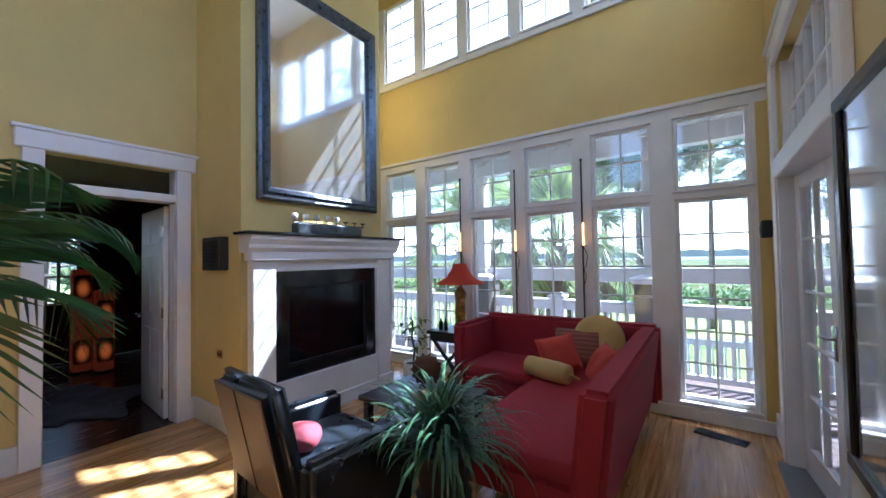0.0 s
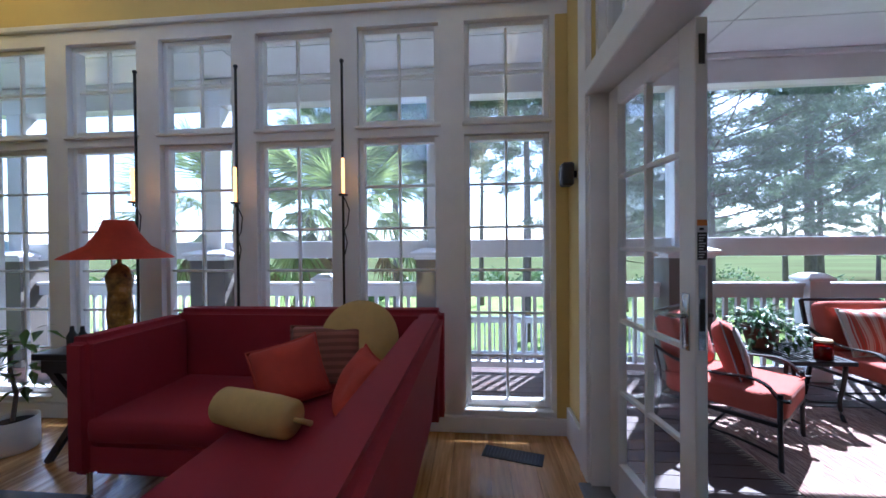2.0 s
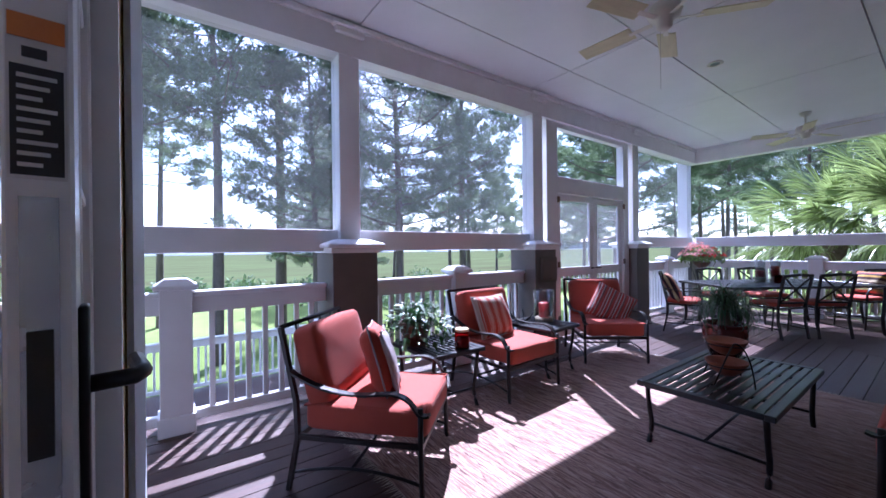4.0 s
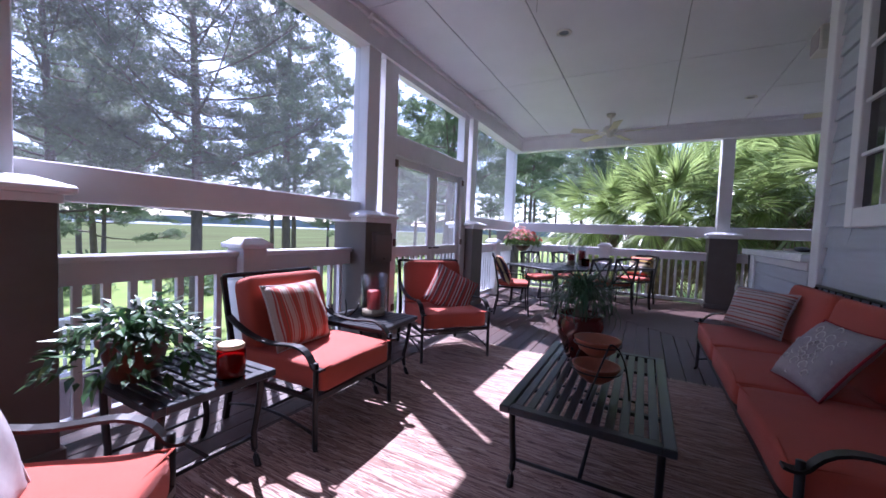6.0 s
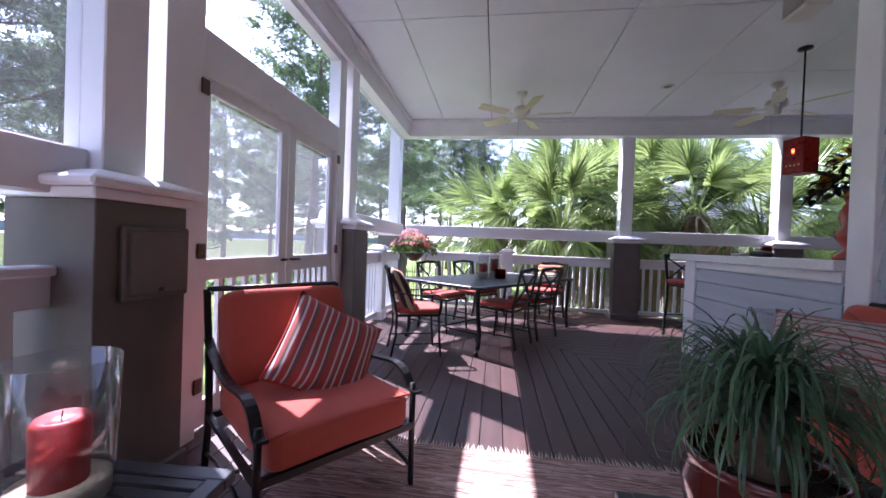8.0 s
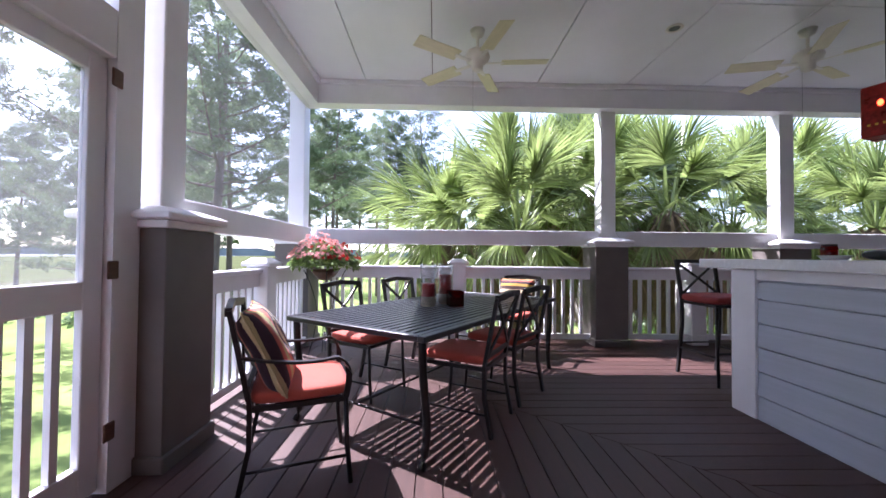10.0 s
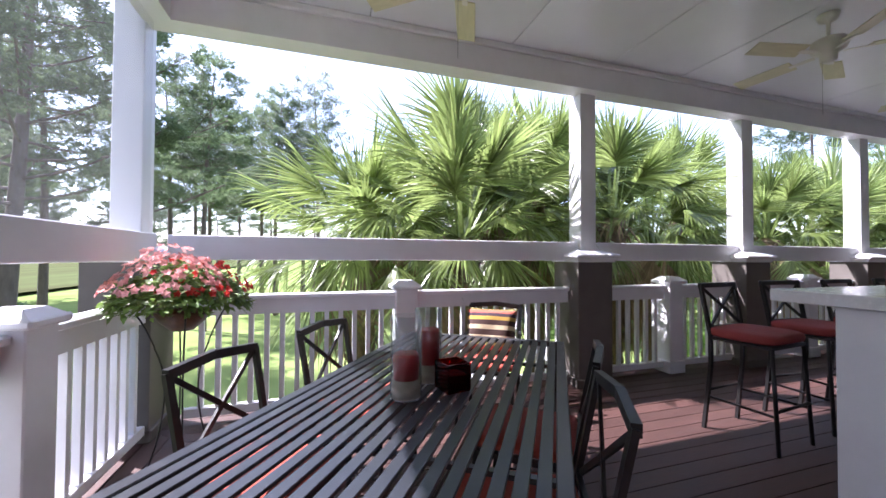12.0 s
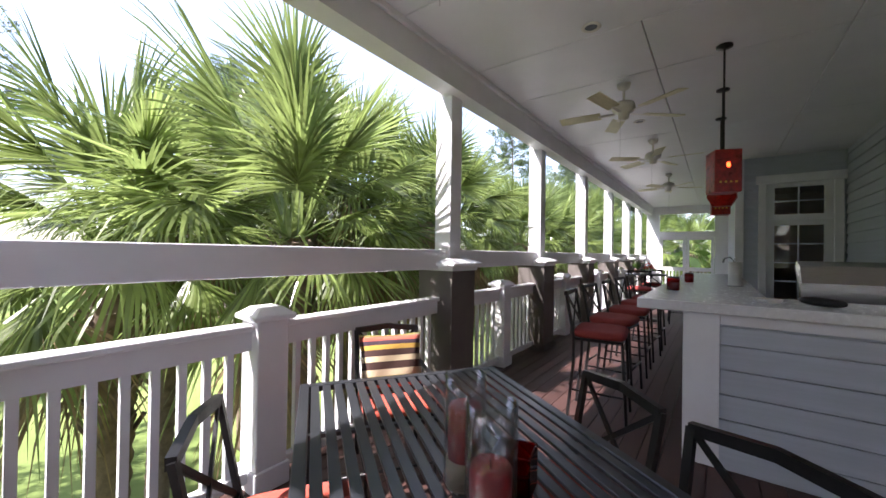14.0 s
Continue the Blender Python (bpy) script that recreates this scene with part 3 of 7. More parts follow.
# gloom of this room is put into its wall and floor colours
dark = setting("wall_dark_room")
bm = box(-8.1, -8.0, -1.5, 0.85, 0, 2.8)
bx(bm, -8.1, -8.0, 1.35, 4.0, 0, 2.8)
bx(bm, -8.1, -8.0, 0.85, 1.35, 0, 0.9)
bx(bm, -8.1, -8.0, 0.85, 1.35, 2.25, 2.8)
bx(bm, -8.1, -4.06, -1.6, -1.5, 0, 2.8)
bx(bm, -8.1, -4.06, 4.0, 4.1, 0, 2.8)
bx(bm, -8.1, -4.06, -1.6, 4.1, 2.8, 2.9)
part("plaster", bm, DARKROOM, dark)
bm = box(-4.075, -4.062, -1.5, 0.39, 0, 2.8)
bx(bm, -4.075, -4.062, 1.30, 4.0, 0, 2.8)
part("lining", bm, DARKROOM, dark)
bm = bmesh.new()
for a in (0.85, 1.09, 1.31):
    bx(bm, -8.03, -7.97, a, a + 0.04, 0.9, 2.25)
for a in (0.9, 1.32, 1.76, 2.21):
    bx(bm, -8.025, -7.975, 0.89, 1.31, a, a + 0.03)
part("window_frame", bm, TRIM, dark)
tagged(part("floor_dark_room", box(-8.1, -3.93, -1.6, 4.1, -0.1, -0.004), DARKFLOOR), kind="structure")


PAPER = mat("dark_red_paper", (0.10, 0.02, 0.012), 0.7, var=0.5, scale=14)
PAPER.node_tree.nodes["Principled BSDF"].inputs["Emission Color"].default_value = (1.0, 0.12, 0.03, 1)
PAPER.node_tree.nodes["Principled BSDF"].inputs["Emission Strength"].default_value = 0.006


def paper_lamp(x, y, h, glows):
    e = thing("floor_lamp", pose(x, y, 0), "tall dark red paper column lamp glowing orange in patches", "lamp", "paper column lamps")
    part("base", lathe(bmesh.new(), [(0, 0), (0.12, 0), (0.12, 0.03), (0, 0.03)], 20), DARKWOOD, e)
    part("column", box(-0.10, 0.10, -0.10, 0.10, 0.03, h, 0.02), PAPER, e)
    for z in glows:
        part("glowing_panel", soft(bmesh.new(), 0.03, 0.19, 0.34, 0.3, 0.4, (0.092, 0, z), 16, 10), LAMPGLOW, e, smooth=True)
    return e


paper_lamp(-7.0, 1.19, 1.45, (0.30, 1.2))
paper_lamp(-6.8, 1.39, 1.15, (0.32, 0.85))
bm = bmesh.new()
pts = [(math.cos(a) * (0.75 + 0.18 * math.sin(5 * a)), math.sin(a) * (0.5 + 0.12 * math.cos(4 * a))) for a in (2 * math.pi * k / 40 for k in range(40))]
lo = [bm.verts.new((x, y, 0)) for x, y in pts]
hi = [bm.verts.new((x, y, 0.012)) for x, y in pts]
bm.faces.new(hi)
for k in range(40):
    bm.faces.new((lo[k], lo[(k + 1) % 40], hi[(k + 1) % 40], hi[k]))
tagged(part("hide_rug", bm, mat("grey_hide", (0.14, 0.13, 0.13), 0.9, var=0.6, scale=3, bump=0.4, bscale=150), m=pose(-5.4, 0.9, 0)), "grey spotted hide rug on dark floorboards", "rug")

# fireplace
fp = thing("fireplace", pose(-3.03, 2.32, 0), "white fireplace surround with black granite and a dark glass firebox", "fireplace")
for a, b in ((-0.81, -0.60), (0.66, 0.87)):
    part("pilaster", box(0.0, 0.10, a, b, 0.16, 1.52, 0.006), TRIM, fp)
    part("plinth_block", box(0.0, 0.125, a - 0.02, b + 0.02, 0, 0.16, 0.008), TRIM, fp)
part("frieze", box(0.0, 0.085, -0.60, 0.66, 1.42, 1.52), TRIM, fp)
part("lower_panel", box(0.0, 0.085, -0.60, 0.66, 0.0, 0.41), TRIM, fp)
part("skirting", box(0.086, 0.115, -0.58, 0.64, 0, 0.14, 0.006), TRIM, fp)
part("architrave", box(0.0, 0.14, -0.84, 0.90, 1.52, 1.60, 0.01), TRIM, fp)
bm = bmesh.new()
sweep(bm, [(0.0, -0.88, 1.66), (0.0, 0.94, 1.66)], [(0.0, -0.07), (0.13, -0.07), (0.17, -0.03), (0.17, 0.0), (0.21, 0.045), (0.21, 0.08), (0.0, 0.08)])
part("moulding", bm, TRIM, fp)
part("mantel_shelf", box(0.0, 0.235, -0.93, 0.99, 1.742, 1.768, 0.006), BLACKSTONE, fp, "black stone mantel shelf")
for y0, y1, z0, z1 in ((-0.60, -0.46, 0.41, 1.42), (0.52, 0.66, 0.41, 1.42), (-0.46, 0.52, 1.28, 1.42), (-0.46, 0.52, 0.41, 0.52)):
    part("granite_slab", box(0.0, 0.05, y0, y1, z0, z1), BLACKSTONE, fp, "polished black granite facing")
part("firebox", box(0.0, 0.02, -0.46, 0.52, 0.52, 1.28), BLACKGLASS, fp, "dark glass front")
bm = bmesh.new()
bx(bm, 0.02, 0.045, -0.46, -0.435, 0.52, 1.28, 0.003)
bx(bm, 0.02, 0.045, 0.495, 0.52, 0.52, 1.28, 0.003)
bx(bm, 0.02, 0.045, -0.435, 0.495, 1.255, 1.28, 0.003)
bx(bm, 0.02, 0.05, -0.435, 0.495, 0.52, 0.55, 0.003)
part("firebox_frame", bm, IRON, fp)

mir = thing("mirror", pose(-3.03, 2.31, 3.15), "large mirror in a pewter-grey frame above the white mantel", "mirror")
W2, H2 = 0.72, 1.08
prof = [(0, 0.0), (0.0, 0.05), (0.02, 0.075), (0.055, 0.06), (0.07, 0.085), (0.11, 0.055), (0.13, 0.02), (0.13, 0.0)]
for s, (a, b) in enumerate((((-W2, -H2), (W2, -H2)), ((W2, -H2), (W2, H2)), ((W2, H2), (-W2, H2)), ((-W2, H2), (-W2, -H2)))):
    bm = bmesh.new()
    d = Vector((b[0] - a[0], b[1] - a[1])).normalized()
    nrm = Vector((-d.y, d.x))
    r0 = [bm.verts.new((h, a[0] + d.x * o + nrm.x * o, a[1] + d.y * o + nrm.y * o)) for o, h in prof]
    r1 = [bm.verts.new((h, b[0] - d.x * o + nrm.x * o, b[1] - d.y * o + nrm.y * o)) for o, h in prof]
    for k in range(len(prof) - 1):
        bm.faces.new((r0[k], r0[k + 1], r1[k + 1], r1[k]))
    part("frame_rail", bm, SILVER, mir)
part("mirror_glass", box(0.005, 0.015, -W2 + 0.125, W2 - 0.125, -H2 + 0.125, H2 - 0.125), MIRROR, mir)

# east wall with the door to the porch
wall_east = setting("wall_east")
bm = box(0.68, 0.82, 3.46, 4.0, 0, 3.0)
bx(bm, 0.68, 0.82, -3.5, 1.88, 0, 3.0)
bx(bm, 0.68, 0.82, -3.5, 4.0, 3.0, 4.15)
bx(bm, 0.68, 0.82, -3.5, 4.0, 5.45, 6.0)
for a, b in ((-3.5, -3.2), (-2.2, -2.0), (-1.0, -0.8), (0.2, 0.4), (1.4, 1.6), (2.6, 2.8), (3.8, 4.0)):
    bx(bm, 0.68, 0.82, a, b, 4.15, 5.45)
part("plaster", bm, YELLOW, wall_east)
trim_e = setting("trim_east_door")
bm = bmesh.new()
bx(bm, 0.645, 0.68, 3.46, 3.60, 0, 2.98, 0.006)
bx(bm, 0.645, 0.68, 1.76, 1.88, 0, 2.98, 0.006)
bx(bm, 0.645, 0.68, 1.76, 3.60, 2.88, 3.02, 0.006)
bx(bm, 0.63, 0.68, 1.74, 3.62, 3.02, 3.06, 0.006)
part("casing", bm, TRIM, trim_e)
bm = bmesh.new()
bx(bm, 0.64, 0.84, 1.88, 3.46, 2.05, 2.18, 0.006)
bx(bm, 0.66, 0.83, 3.43, 3.46, 0, 2.05)
bx(bm, 0.66, 0.83, 1.88, 1.905, 0, 2.05)
bx(bm, 0.70, 0.82, 3.42, 3.46, 2.18, 2.88)
bx(bm, 0.70, 0.82, 1.88, 1.92, 2.18, 2.88)
part("jamb", bm, TRIM, trim_e)
bm = bmesh.new()
for k in range(7):
    y = 1.92 + 1.5 * k / 6
    bx(bm, 0.74, 0.78, y - (0.03 if k in (0, 6) else 0.012), y + (0.03 if k in (0, 6) else 0.012), 2.18, 2.88)
for z in (2.2, 2.52, 2.86):
    bx(bm, 0.742, 0.778, 1.92, 3.42, z - 0.012, z + 0.012)
part("transom_bars", bm, TRIM, trim_e)
p = part("pane", box(0.758, 0.762, 1.92, 3.42, 2.18, 2.88), PANE, trim_e)
p.visible_shadow = False
part("threshold", box(0.60, 0.86, 1.88, 3.46, -0.18, 0.012, 0.006), LINER, trim_e)
bm = box(-4.06, 0.82, -3.6, -3.5, 0, 3.6)
bx(bm, -4.06, 0.82, -3.6, -3.5, 5.4, 6.1)
# unseen high openings, added to bring more daylight into the room
for k in range(6):
    x = -4.06 + 0.976 * k - (0.06 if k else 0)
    bx(bm, x, min(0.82, x + 0.16), -3.6, -3.5, 3.6, 5.4)
for x in (-4.06, -3.08, -0.15):
    bx(bm, x + 0.1, x + 0.92, -3.59, -3.51, 3.6, 5.4)
bx(bm, 0.68, 0.82, -3.6, -3.5, 3.6, 5.4)
tagged(part("wall_south", bm, YELLOW), kind="structure")
bb = setting("baseboard")
bm = bmesh.new()
for q in ((-3.92, -3.895, 1.40, 1.46, 0, 0.2), (-3.92, -3.03, 1.435, 1.46, 0, 0.2), (-3.92, -3.895, -3.5, 0.29, 0, 0.2), (0.655, 0.68, 3.60, 3.95, 0, 0.2), (0.655, 0.68, -3.5, 1.76, 0, 0.2), (-3.92, -3.03, 3.15, 3.175, 0, 0.2)):
    bx(bm, *q, 0.004)
part("board", bm, TRIM, bb)

# the open glazed door leaf
leaf = thing("glazed_door", pose(0.765, 3.40, 0, 0, 0, -84), "white ten-pane glazed door standing open onto the porch", "door")
LW = 0.63
bm = bmesh.new()
bx(bm, 0, 0.085, -0.022, 0.022, 0.015, 2.04, 0.003)
bx(bm, LW - 0.085, LW, -0.022, 0.022, 0.015, 2.04, 0.003)
bx(bm, 0.085, LW - 0.085, -0.022, 0.022, 1.95, 2.04, 0.003)
bx(bm, 0.085, LW - 0.085, -0.022, 0.022, 0.015, 0.2, 0.003)
part("leaf_frame", bm, TRIM, leaf)
part("muntin", box(LW / 2 - 0.01, LW / 2 + 0.01, -0.016, 0.016, 0.2, 1.95, 0.003), TRIM, leaf)
for k in range(1, 5):
    z = 0.2 + 1.75 * k / 5
    part("muntin", box(0.085, LW - 0.085, -0.014, 0.014, z - 0.01, z + 0.01, 0.003), TRIM, leaf)
p = part("pane", box(0.085, LW - 0.085, -0.003, 0.003, 0.2, 1.95), PANE, leaf)
p.visible_shadow = False
part("lock_plate", box(LW - 0.001, LW + 0.002, -0.012, 0.012, 0.91, 1.20), CHROME, leaf, "long nickel lock strip")
part("latch_slot", box(LW + 0.002, LW + 0.004, -0.008, 0.008, 0.975, 1.085), BLACK, leaf, "black latch slot")
part("bolt_plate", box(LW - 0.001, LW + 0.003, -0.010, 0.010, 1.88, 1.98), BLACK, leaf, "black flush bolt plate")
for s in (-1, 1):
    bm = bmesh.new()
    bx(bm, LW - 0.06, LW - 0.025, s * 0.022, s * 0.03, 0.90, 1.10, 0.002)
    tube(bm, [(LW - 0.043, s * 0.03, 1.02), (LW - 0.043, s * 0.065, 1.02), (LW - 0.06, s * 0.072, 1.02), (LW - 0.15, s * 0.07, 1.015)], 0.009)
    part("lever_handle", bm, IRON if s > 0 else CHROME, leaf, "dark bronze lever handle" if s > 0 else "brushed nickel lever handle", True)
sticker = part("door_sticker", box(LW + 0.0005, LW + 0.0015, -0.018, 0.018, 1.215, 1.355), POTWHITE, leaf, "white door label with an orange band and black print panel")
part("sticker_band", box(LW + 0.0015, LW + 0.0025, -0.017, 0.017, 1.334, 1.354), STICKER_O, sticker, "orange band")
part("print_mark", box(LW + 0.0015, LW + 0.0025, -0.009, 0.006, 1.318, 1.327), BLACK, sticker)
panel = part("print_panel", box(LW + 0.0015, LW + 0.0025, -0.016, 0.016, 1.218, 1.311), BLACK, sticker, "black print panel")
for k in range(9):
    part("print_line", box(LW + 0.0025, LW + 0.0032, -0.012, 0.003 + 0.009 * ((k * 7) % 3) / 2, 1.225 + 0.0094 * k, 1.2285 + 0.0094 * k), POTWHITE, sticker)


wm = thing("wall_mirror", pose(0.68, 1.05, 1.40), "wide dark-framed mirror on the wall beside the porch door", "mirror")
part("mirror_glass", box(-0.035, -0.03, -0.72, 0.74, -0.62, 0.62), MIRROR, wm)
bm = box(-0.05, 0, -0.78, 0.80, 0.62, 0.67, 0.006)
bx(bm, -0.05, 0, -0.78, 0.80, -0.67, -0.62, 0.006)
bx(bm, -0.05, 0, 0.74, 0.80, -0.62, 0.62, 0.006)
bx(bm, -0.05, 0, -0.78, -0.72, -0.62, 0.62, 0.006)
part("frame", bm, DARKWOOD, wm)

# ---- the porch ----
tagged(part("deck_joists", box(-6, 10.6, 1.4, 5.95, F - 0.35, F - 0.045), DARKWOOD), kind="structure")
tagged(part("deck_joists_south", box(6.3, 10.6, -13, 1.4, F - 0.35, F - 0.045), DARKWOOD), kind="structure")

ceil = bmesh.new()
xs = [-6, -2.45, 0, 2.37, 4.78, 7.2, 10.2]
ys = [1.58, 2.75, 4.12, 4.98, 5.62]
for a, b in zip(xs, xs[1:]):
    for c, d in zip(ys, ys[1:]):
        if a < 0.8 and d <= 4.12:
            continue
        bx(ceil, a + 0.0045, b - 0.0045, c + 0.0045, d - 0.0045, 3.25, 3.29, 0.003)
ys = [1.58, 0.6, -1.8, -4.2, -6.6, -9, -13]
for a, b in zip((6.0, 7.2, 8.6), (7.2, 8.6, 10.2)):
    for d, c in zip(ys, ys[1:]):
        bx(ceil, a + 0.0045, b - 0.0045, c + 0.0045, d - 0.0045, 3.25, 3.29, 0.003)
tagged(part("ceiling_porch", ceil, CEIL), kind="structure")
bm = box(-6, 0.83, 4.13, 6.0, 3.295, 3.4)
bx(bm, 0.83, 10.6, 1.3, 6.0, 3.295, 3.4)
bx(bm, 5.1, 10.6, -13, 1.3, 3.295, 3.4)
tagged(part("roof_porch", bm, PED), kind="structure")

beam = setting("trim_porch_beam")
bm = box(-6, 10.4, 5.60, 5.80, 2.95, 3.25)
bx(bm, 10.2, 10.4, -13, 5.60, 2.95, 3.25)
bx(bm, -6, 10.2, 5.56, 5.60, 3.19, 3.25, 0.008)
bx(bm, 10.16, 10.2, -13, 5.56, 3.19, 3.25, 0.008)
part("beam", bm, WHITE, beam)

PN = [-5.7, -3.05, -0.38, 2.28, 4.96, 7.62]
PE = [1.75, -0.70, -3.15, -5.6, -8.0, -10.3]


def column(x, y, corner=False):
    e = tagged(setting("porch_column", pose(x, y, F)), "square white post on a dark taupe pedestal with a white cap", "column", "porch columns", "structure")
    s = 0.215
    H = 1.30
    part("pedestal", box(-s, s, -s, s, 0, H, 0.004), PED, e, "dark taupe pedestal")
    part("plinth", box(-s - 0.02, s + 0.02, -s - 0.02, s + 0.02, 0, 0.09, 0.008), PED, e, "dark taupe plinth")
    bm = bmesh.new()
    bx(bm, -s - 0.02, s + 0.02, -s - 0.02, s + 0.02, H, H + 0.045, 0.006)
    bx(bm, -s - 0.06, s + 0.06, -s - 0.06, s + 0.06, H + 0.045, H + 0.085, 0.01)
    v = [bm.verts.new((a * q, b * q, z)) for q, z in ((s + 0.05, H + 0.085), (0.15, H + 0.125)) for a, b in ((-1, -1), (1, -1), (1, 1), (-1, 1))]
    bm.faces.new(v[4:])
    for k in range(4):
        bm.faces.new((v[k], v[(k + 1) % 4], v[4 + (k + 1) % 4], v[4 + k]))
    part("cap", bm, WHITE, e)
    part("post", box(-0.10, 0.10, -0.10, 0.10, H + 0.12, 3.43, 0.006), WHITE, e)
    bm = bmesh.new()
    bx(bm, -0.17, 0.17, -0.19, 0.17, 3.36, 3.40, 0.006)
    bx(bm, -0.14, 0.14, -0.16, 0.14, 3.31, 3.36, 0.006)
    part("capital", bm, WHITE, e)
    return e


c0 = column(PN[0], 5.715)
for x in PN[1:]:
    copy_thing(c0, pose(x, 5.715, F))
for y in PE:
    copy_thing(c0, pose(10.415, y, F, 0, 0, 90))
copy_thing(c0, pose(10.38, 5.89, F))

newel_proto = None


def newel(x, y):
    global newel_proto
    if newel_proto:
        return copy_thing(newel_proto, pose(x, y, F))
    e = tagged(setting("newel_post", pose(x, y, F)), "white square newel post with a stepped cap", "newel post", "porch newels", "structure")
    part("shaft", box(-0.10, 0.10, -0.10, 0.10, 0, 1.05, 0.006), WHITE, e)
    bm = bmesh.new()
    bx(bm, -0.115, 0.115, -0.115, 0.115, 0, 0.14, 0.006)
    bx(bm, -0.135, 0.135, -0.135, 0.135, 1.05, 1.09, 0.01)
    v = [bm.verts.new((a * q, b * q, z)) for q, z in ((0.118, 1.09), (0.07, 1.128)) for a, b in ((-1, -1), (1, -1), (1, 1), (-1, 1))]
    bm.faces.new(v[4:])
    for k in range(4):
        bm.faces.new((v[k], v[(k + 1) % 4], v[4 + (k + 1) % 4], v[4 + k]))
    part("newel_cap", bm, WHITE, e)
    newel_proto = e
    return e


bal = bmesh.new()
bx(bal, -0.019, 0.019, -0.019, 0.019, 0.13, 0.87)
bal_me = bpy.data.meshes.new("baluster")
bal.to_mesh(bal_me)
bal.free()
bal_me.materials.append(WHITE)


def rail(m, L, beam_too=True):
    """A bay of railing along local x from 0 to L."""
    e = tagged(setting("railing", m), "white wooden railing with square balusters", "railing", "porch railings", "structure")
    bm = bmesh.new()
    bx(bm, 0, L, -0.022, 0.022, 0.865, 0.99)
    bx(bm, 0, L, -0.058, 0.058, 0.99, 1.03, 0.008)
    part("handrail", bm, WHITE, e)
    part("bottom_rail", box(0, L, -0.03, 0.03, 0.06, 0.13, 0.005), WHITE, e)
    k = max(2, round(L / 0.122))
    for i in range(1, k):
        b = new("baluster", bal_me)
        b.parent = e
        b.location = (L * i / k, 0, 0)
    return e


def span(m, L, mesh=True):
    e = setting("trim_screen_rail", m)
    part("mid_beam", box(0, L, -0.05, 0.05, 1.315, 1.515, 0.006), WHITE, e)
    for s in (0.0, L - 0.06):
        part("screen_stile", box(s, s + 0.06, -0.03, 0.03, 1.03, 1.315), WHITE, e)
    if mesh:
        part("screen_mesh", box(0, L, -0.001, 0.001, 1.515, 3.13), SCREEN, e, "fine insect screen")


for a, b in zip(PN, PN[1:] + [10.36]):
    if a == 4.96:
        continue
    a0, b0, mid = a + 0.215, b - 0.215, (a + b) / 2
    rail(pose(a0, 5.72, F), mid - 0.10 - a0)
    newel(mid, 5.72)
    rail(pose(mid + 0.10, 5.72, F), b0 - mid - 0.10)
    span(pose(a + 0.1, 5.73, F), b - a - 0.2)
for a, b in zip([5.75] + PE, PE + [-12.2]):
    a0, b0, mid = a - 0.215, b + 0.215, (a + b) / 2
    rail(pose(10.4, a0, F, 0, 0, -90), a0 - mid - 0.10)
    newel(10.4, mid)
    rail(pose(10.4, mid - 0.10, F, 0, 0, -90), mid - 0.10 - b0)
    span(pose(10.41, a - 0.1, F, 0, 0, -90), a - b - 0.2, False)

# screen doors between two columns
sd = thing("screen_door_frame", pose(0, 5.70, F), "white frame round a pair of screen doors", "door frame")
bm = bmesh.new()
bx(bm, 5.175, 5.42, -0.06, 0.06, 0, 3.13)
bx(bm, 7.24, 7.405, -0.06, 0.06, 0, 3.13)
bx(bm, 5.42, 7.24, -0.06, 0.06, 2.12, 2.36, 0.006)
bx(bm, 5.42, 7.24, -0.05, 0.05, 3.06, 3.13)
part("jambs", bm, WHITE, sd)
for x0, x1, hx in ((5.425, 6.375, 5.425), (6.385, 7.235, 7.235)):
    d = thing("screen_door", pose(0, 5.70, F), "white screen door with balusters in its lower half", "door", "pair of screen doors")
    bm = bmesh.new()
    bx(bm, x0, x0 + 0.10, -0.02, 0.02, 0.02, 2.11, 0.004)
    bx(bm, x1 - 0.10, x1, -0.02, 0.02, 0.02, 2.11, 0.004)
    bx(bm, x0 + 0.1, x1 - 0.1, -0.02, 0.02, 2.02, 2.11, 0.004)
    bx(bm, x0 + 0.1, x1 - 0.1, -0.02, 0.02, 0.90, 1.03, 0.004)
    bx(bm, x0 + 0.1, x1 - 0.1, -0.02, 0.02, 0.02, 0.18, 0.004)
    part("door_frame", bm, WHITE, d)
    part("screen_mesh", box(x0 + 0.1, x1 - 0.1, -0.001, 0.001, 1.03, 2.02), SCREEN_DOOR, d, "fine insect screen")
    for k in range(1, 6):
        x = x0 + 0.1 + (x1 - x0 - 0.2) * k / 6
        part("slat", box(x - 0.018, x + 0.018, -0.015, 0.015, 0.18, 0.90), WHITE, d)
    for z in (0.3, 1.08, 2.02):
        part("hinge", box(hx - 0.032, hx + 0.032, -0.074, -0.061, z - 0.045, z + 0.045, 0.006), BROWNWOOD, d, "dark bronze hinge")
    bm = bmesh.new()
    hxx = x1 - 0.05 if hx == x0 else x0 + 0.05
    tube(bm, [(hxx, -0.02, 1.0), (hxx, -0.06, 1.0), (hxx + (0.08 if hx != x0 else -0.08), -0.065, 1.0)], 0.011)
    part("handle", bm, IRON, d, "dark lever handle", True)

ob = thing("outlet_box", pose(5.00, 5.50, F + 0.88), "dark covered outlet box on the column pedestal", "outlet box")
part("cover", box(-0.165, 0.165, -0.03, 0, 0, 0.32, 0.008), PED, ob)
part("lid", box(-0.145, 0.145, -0.042, -0.03, 0.02, 0.30, 0.006), PED, ob)
part("latch", box(-0.012, 0.012, -0.048, -0.042, 0.03, 0.05, 0.002), IRON, ob, "dark latch")

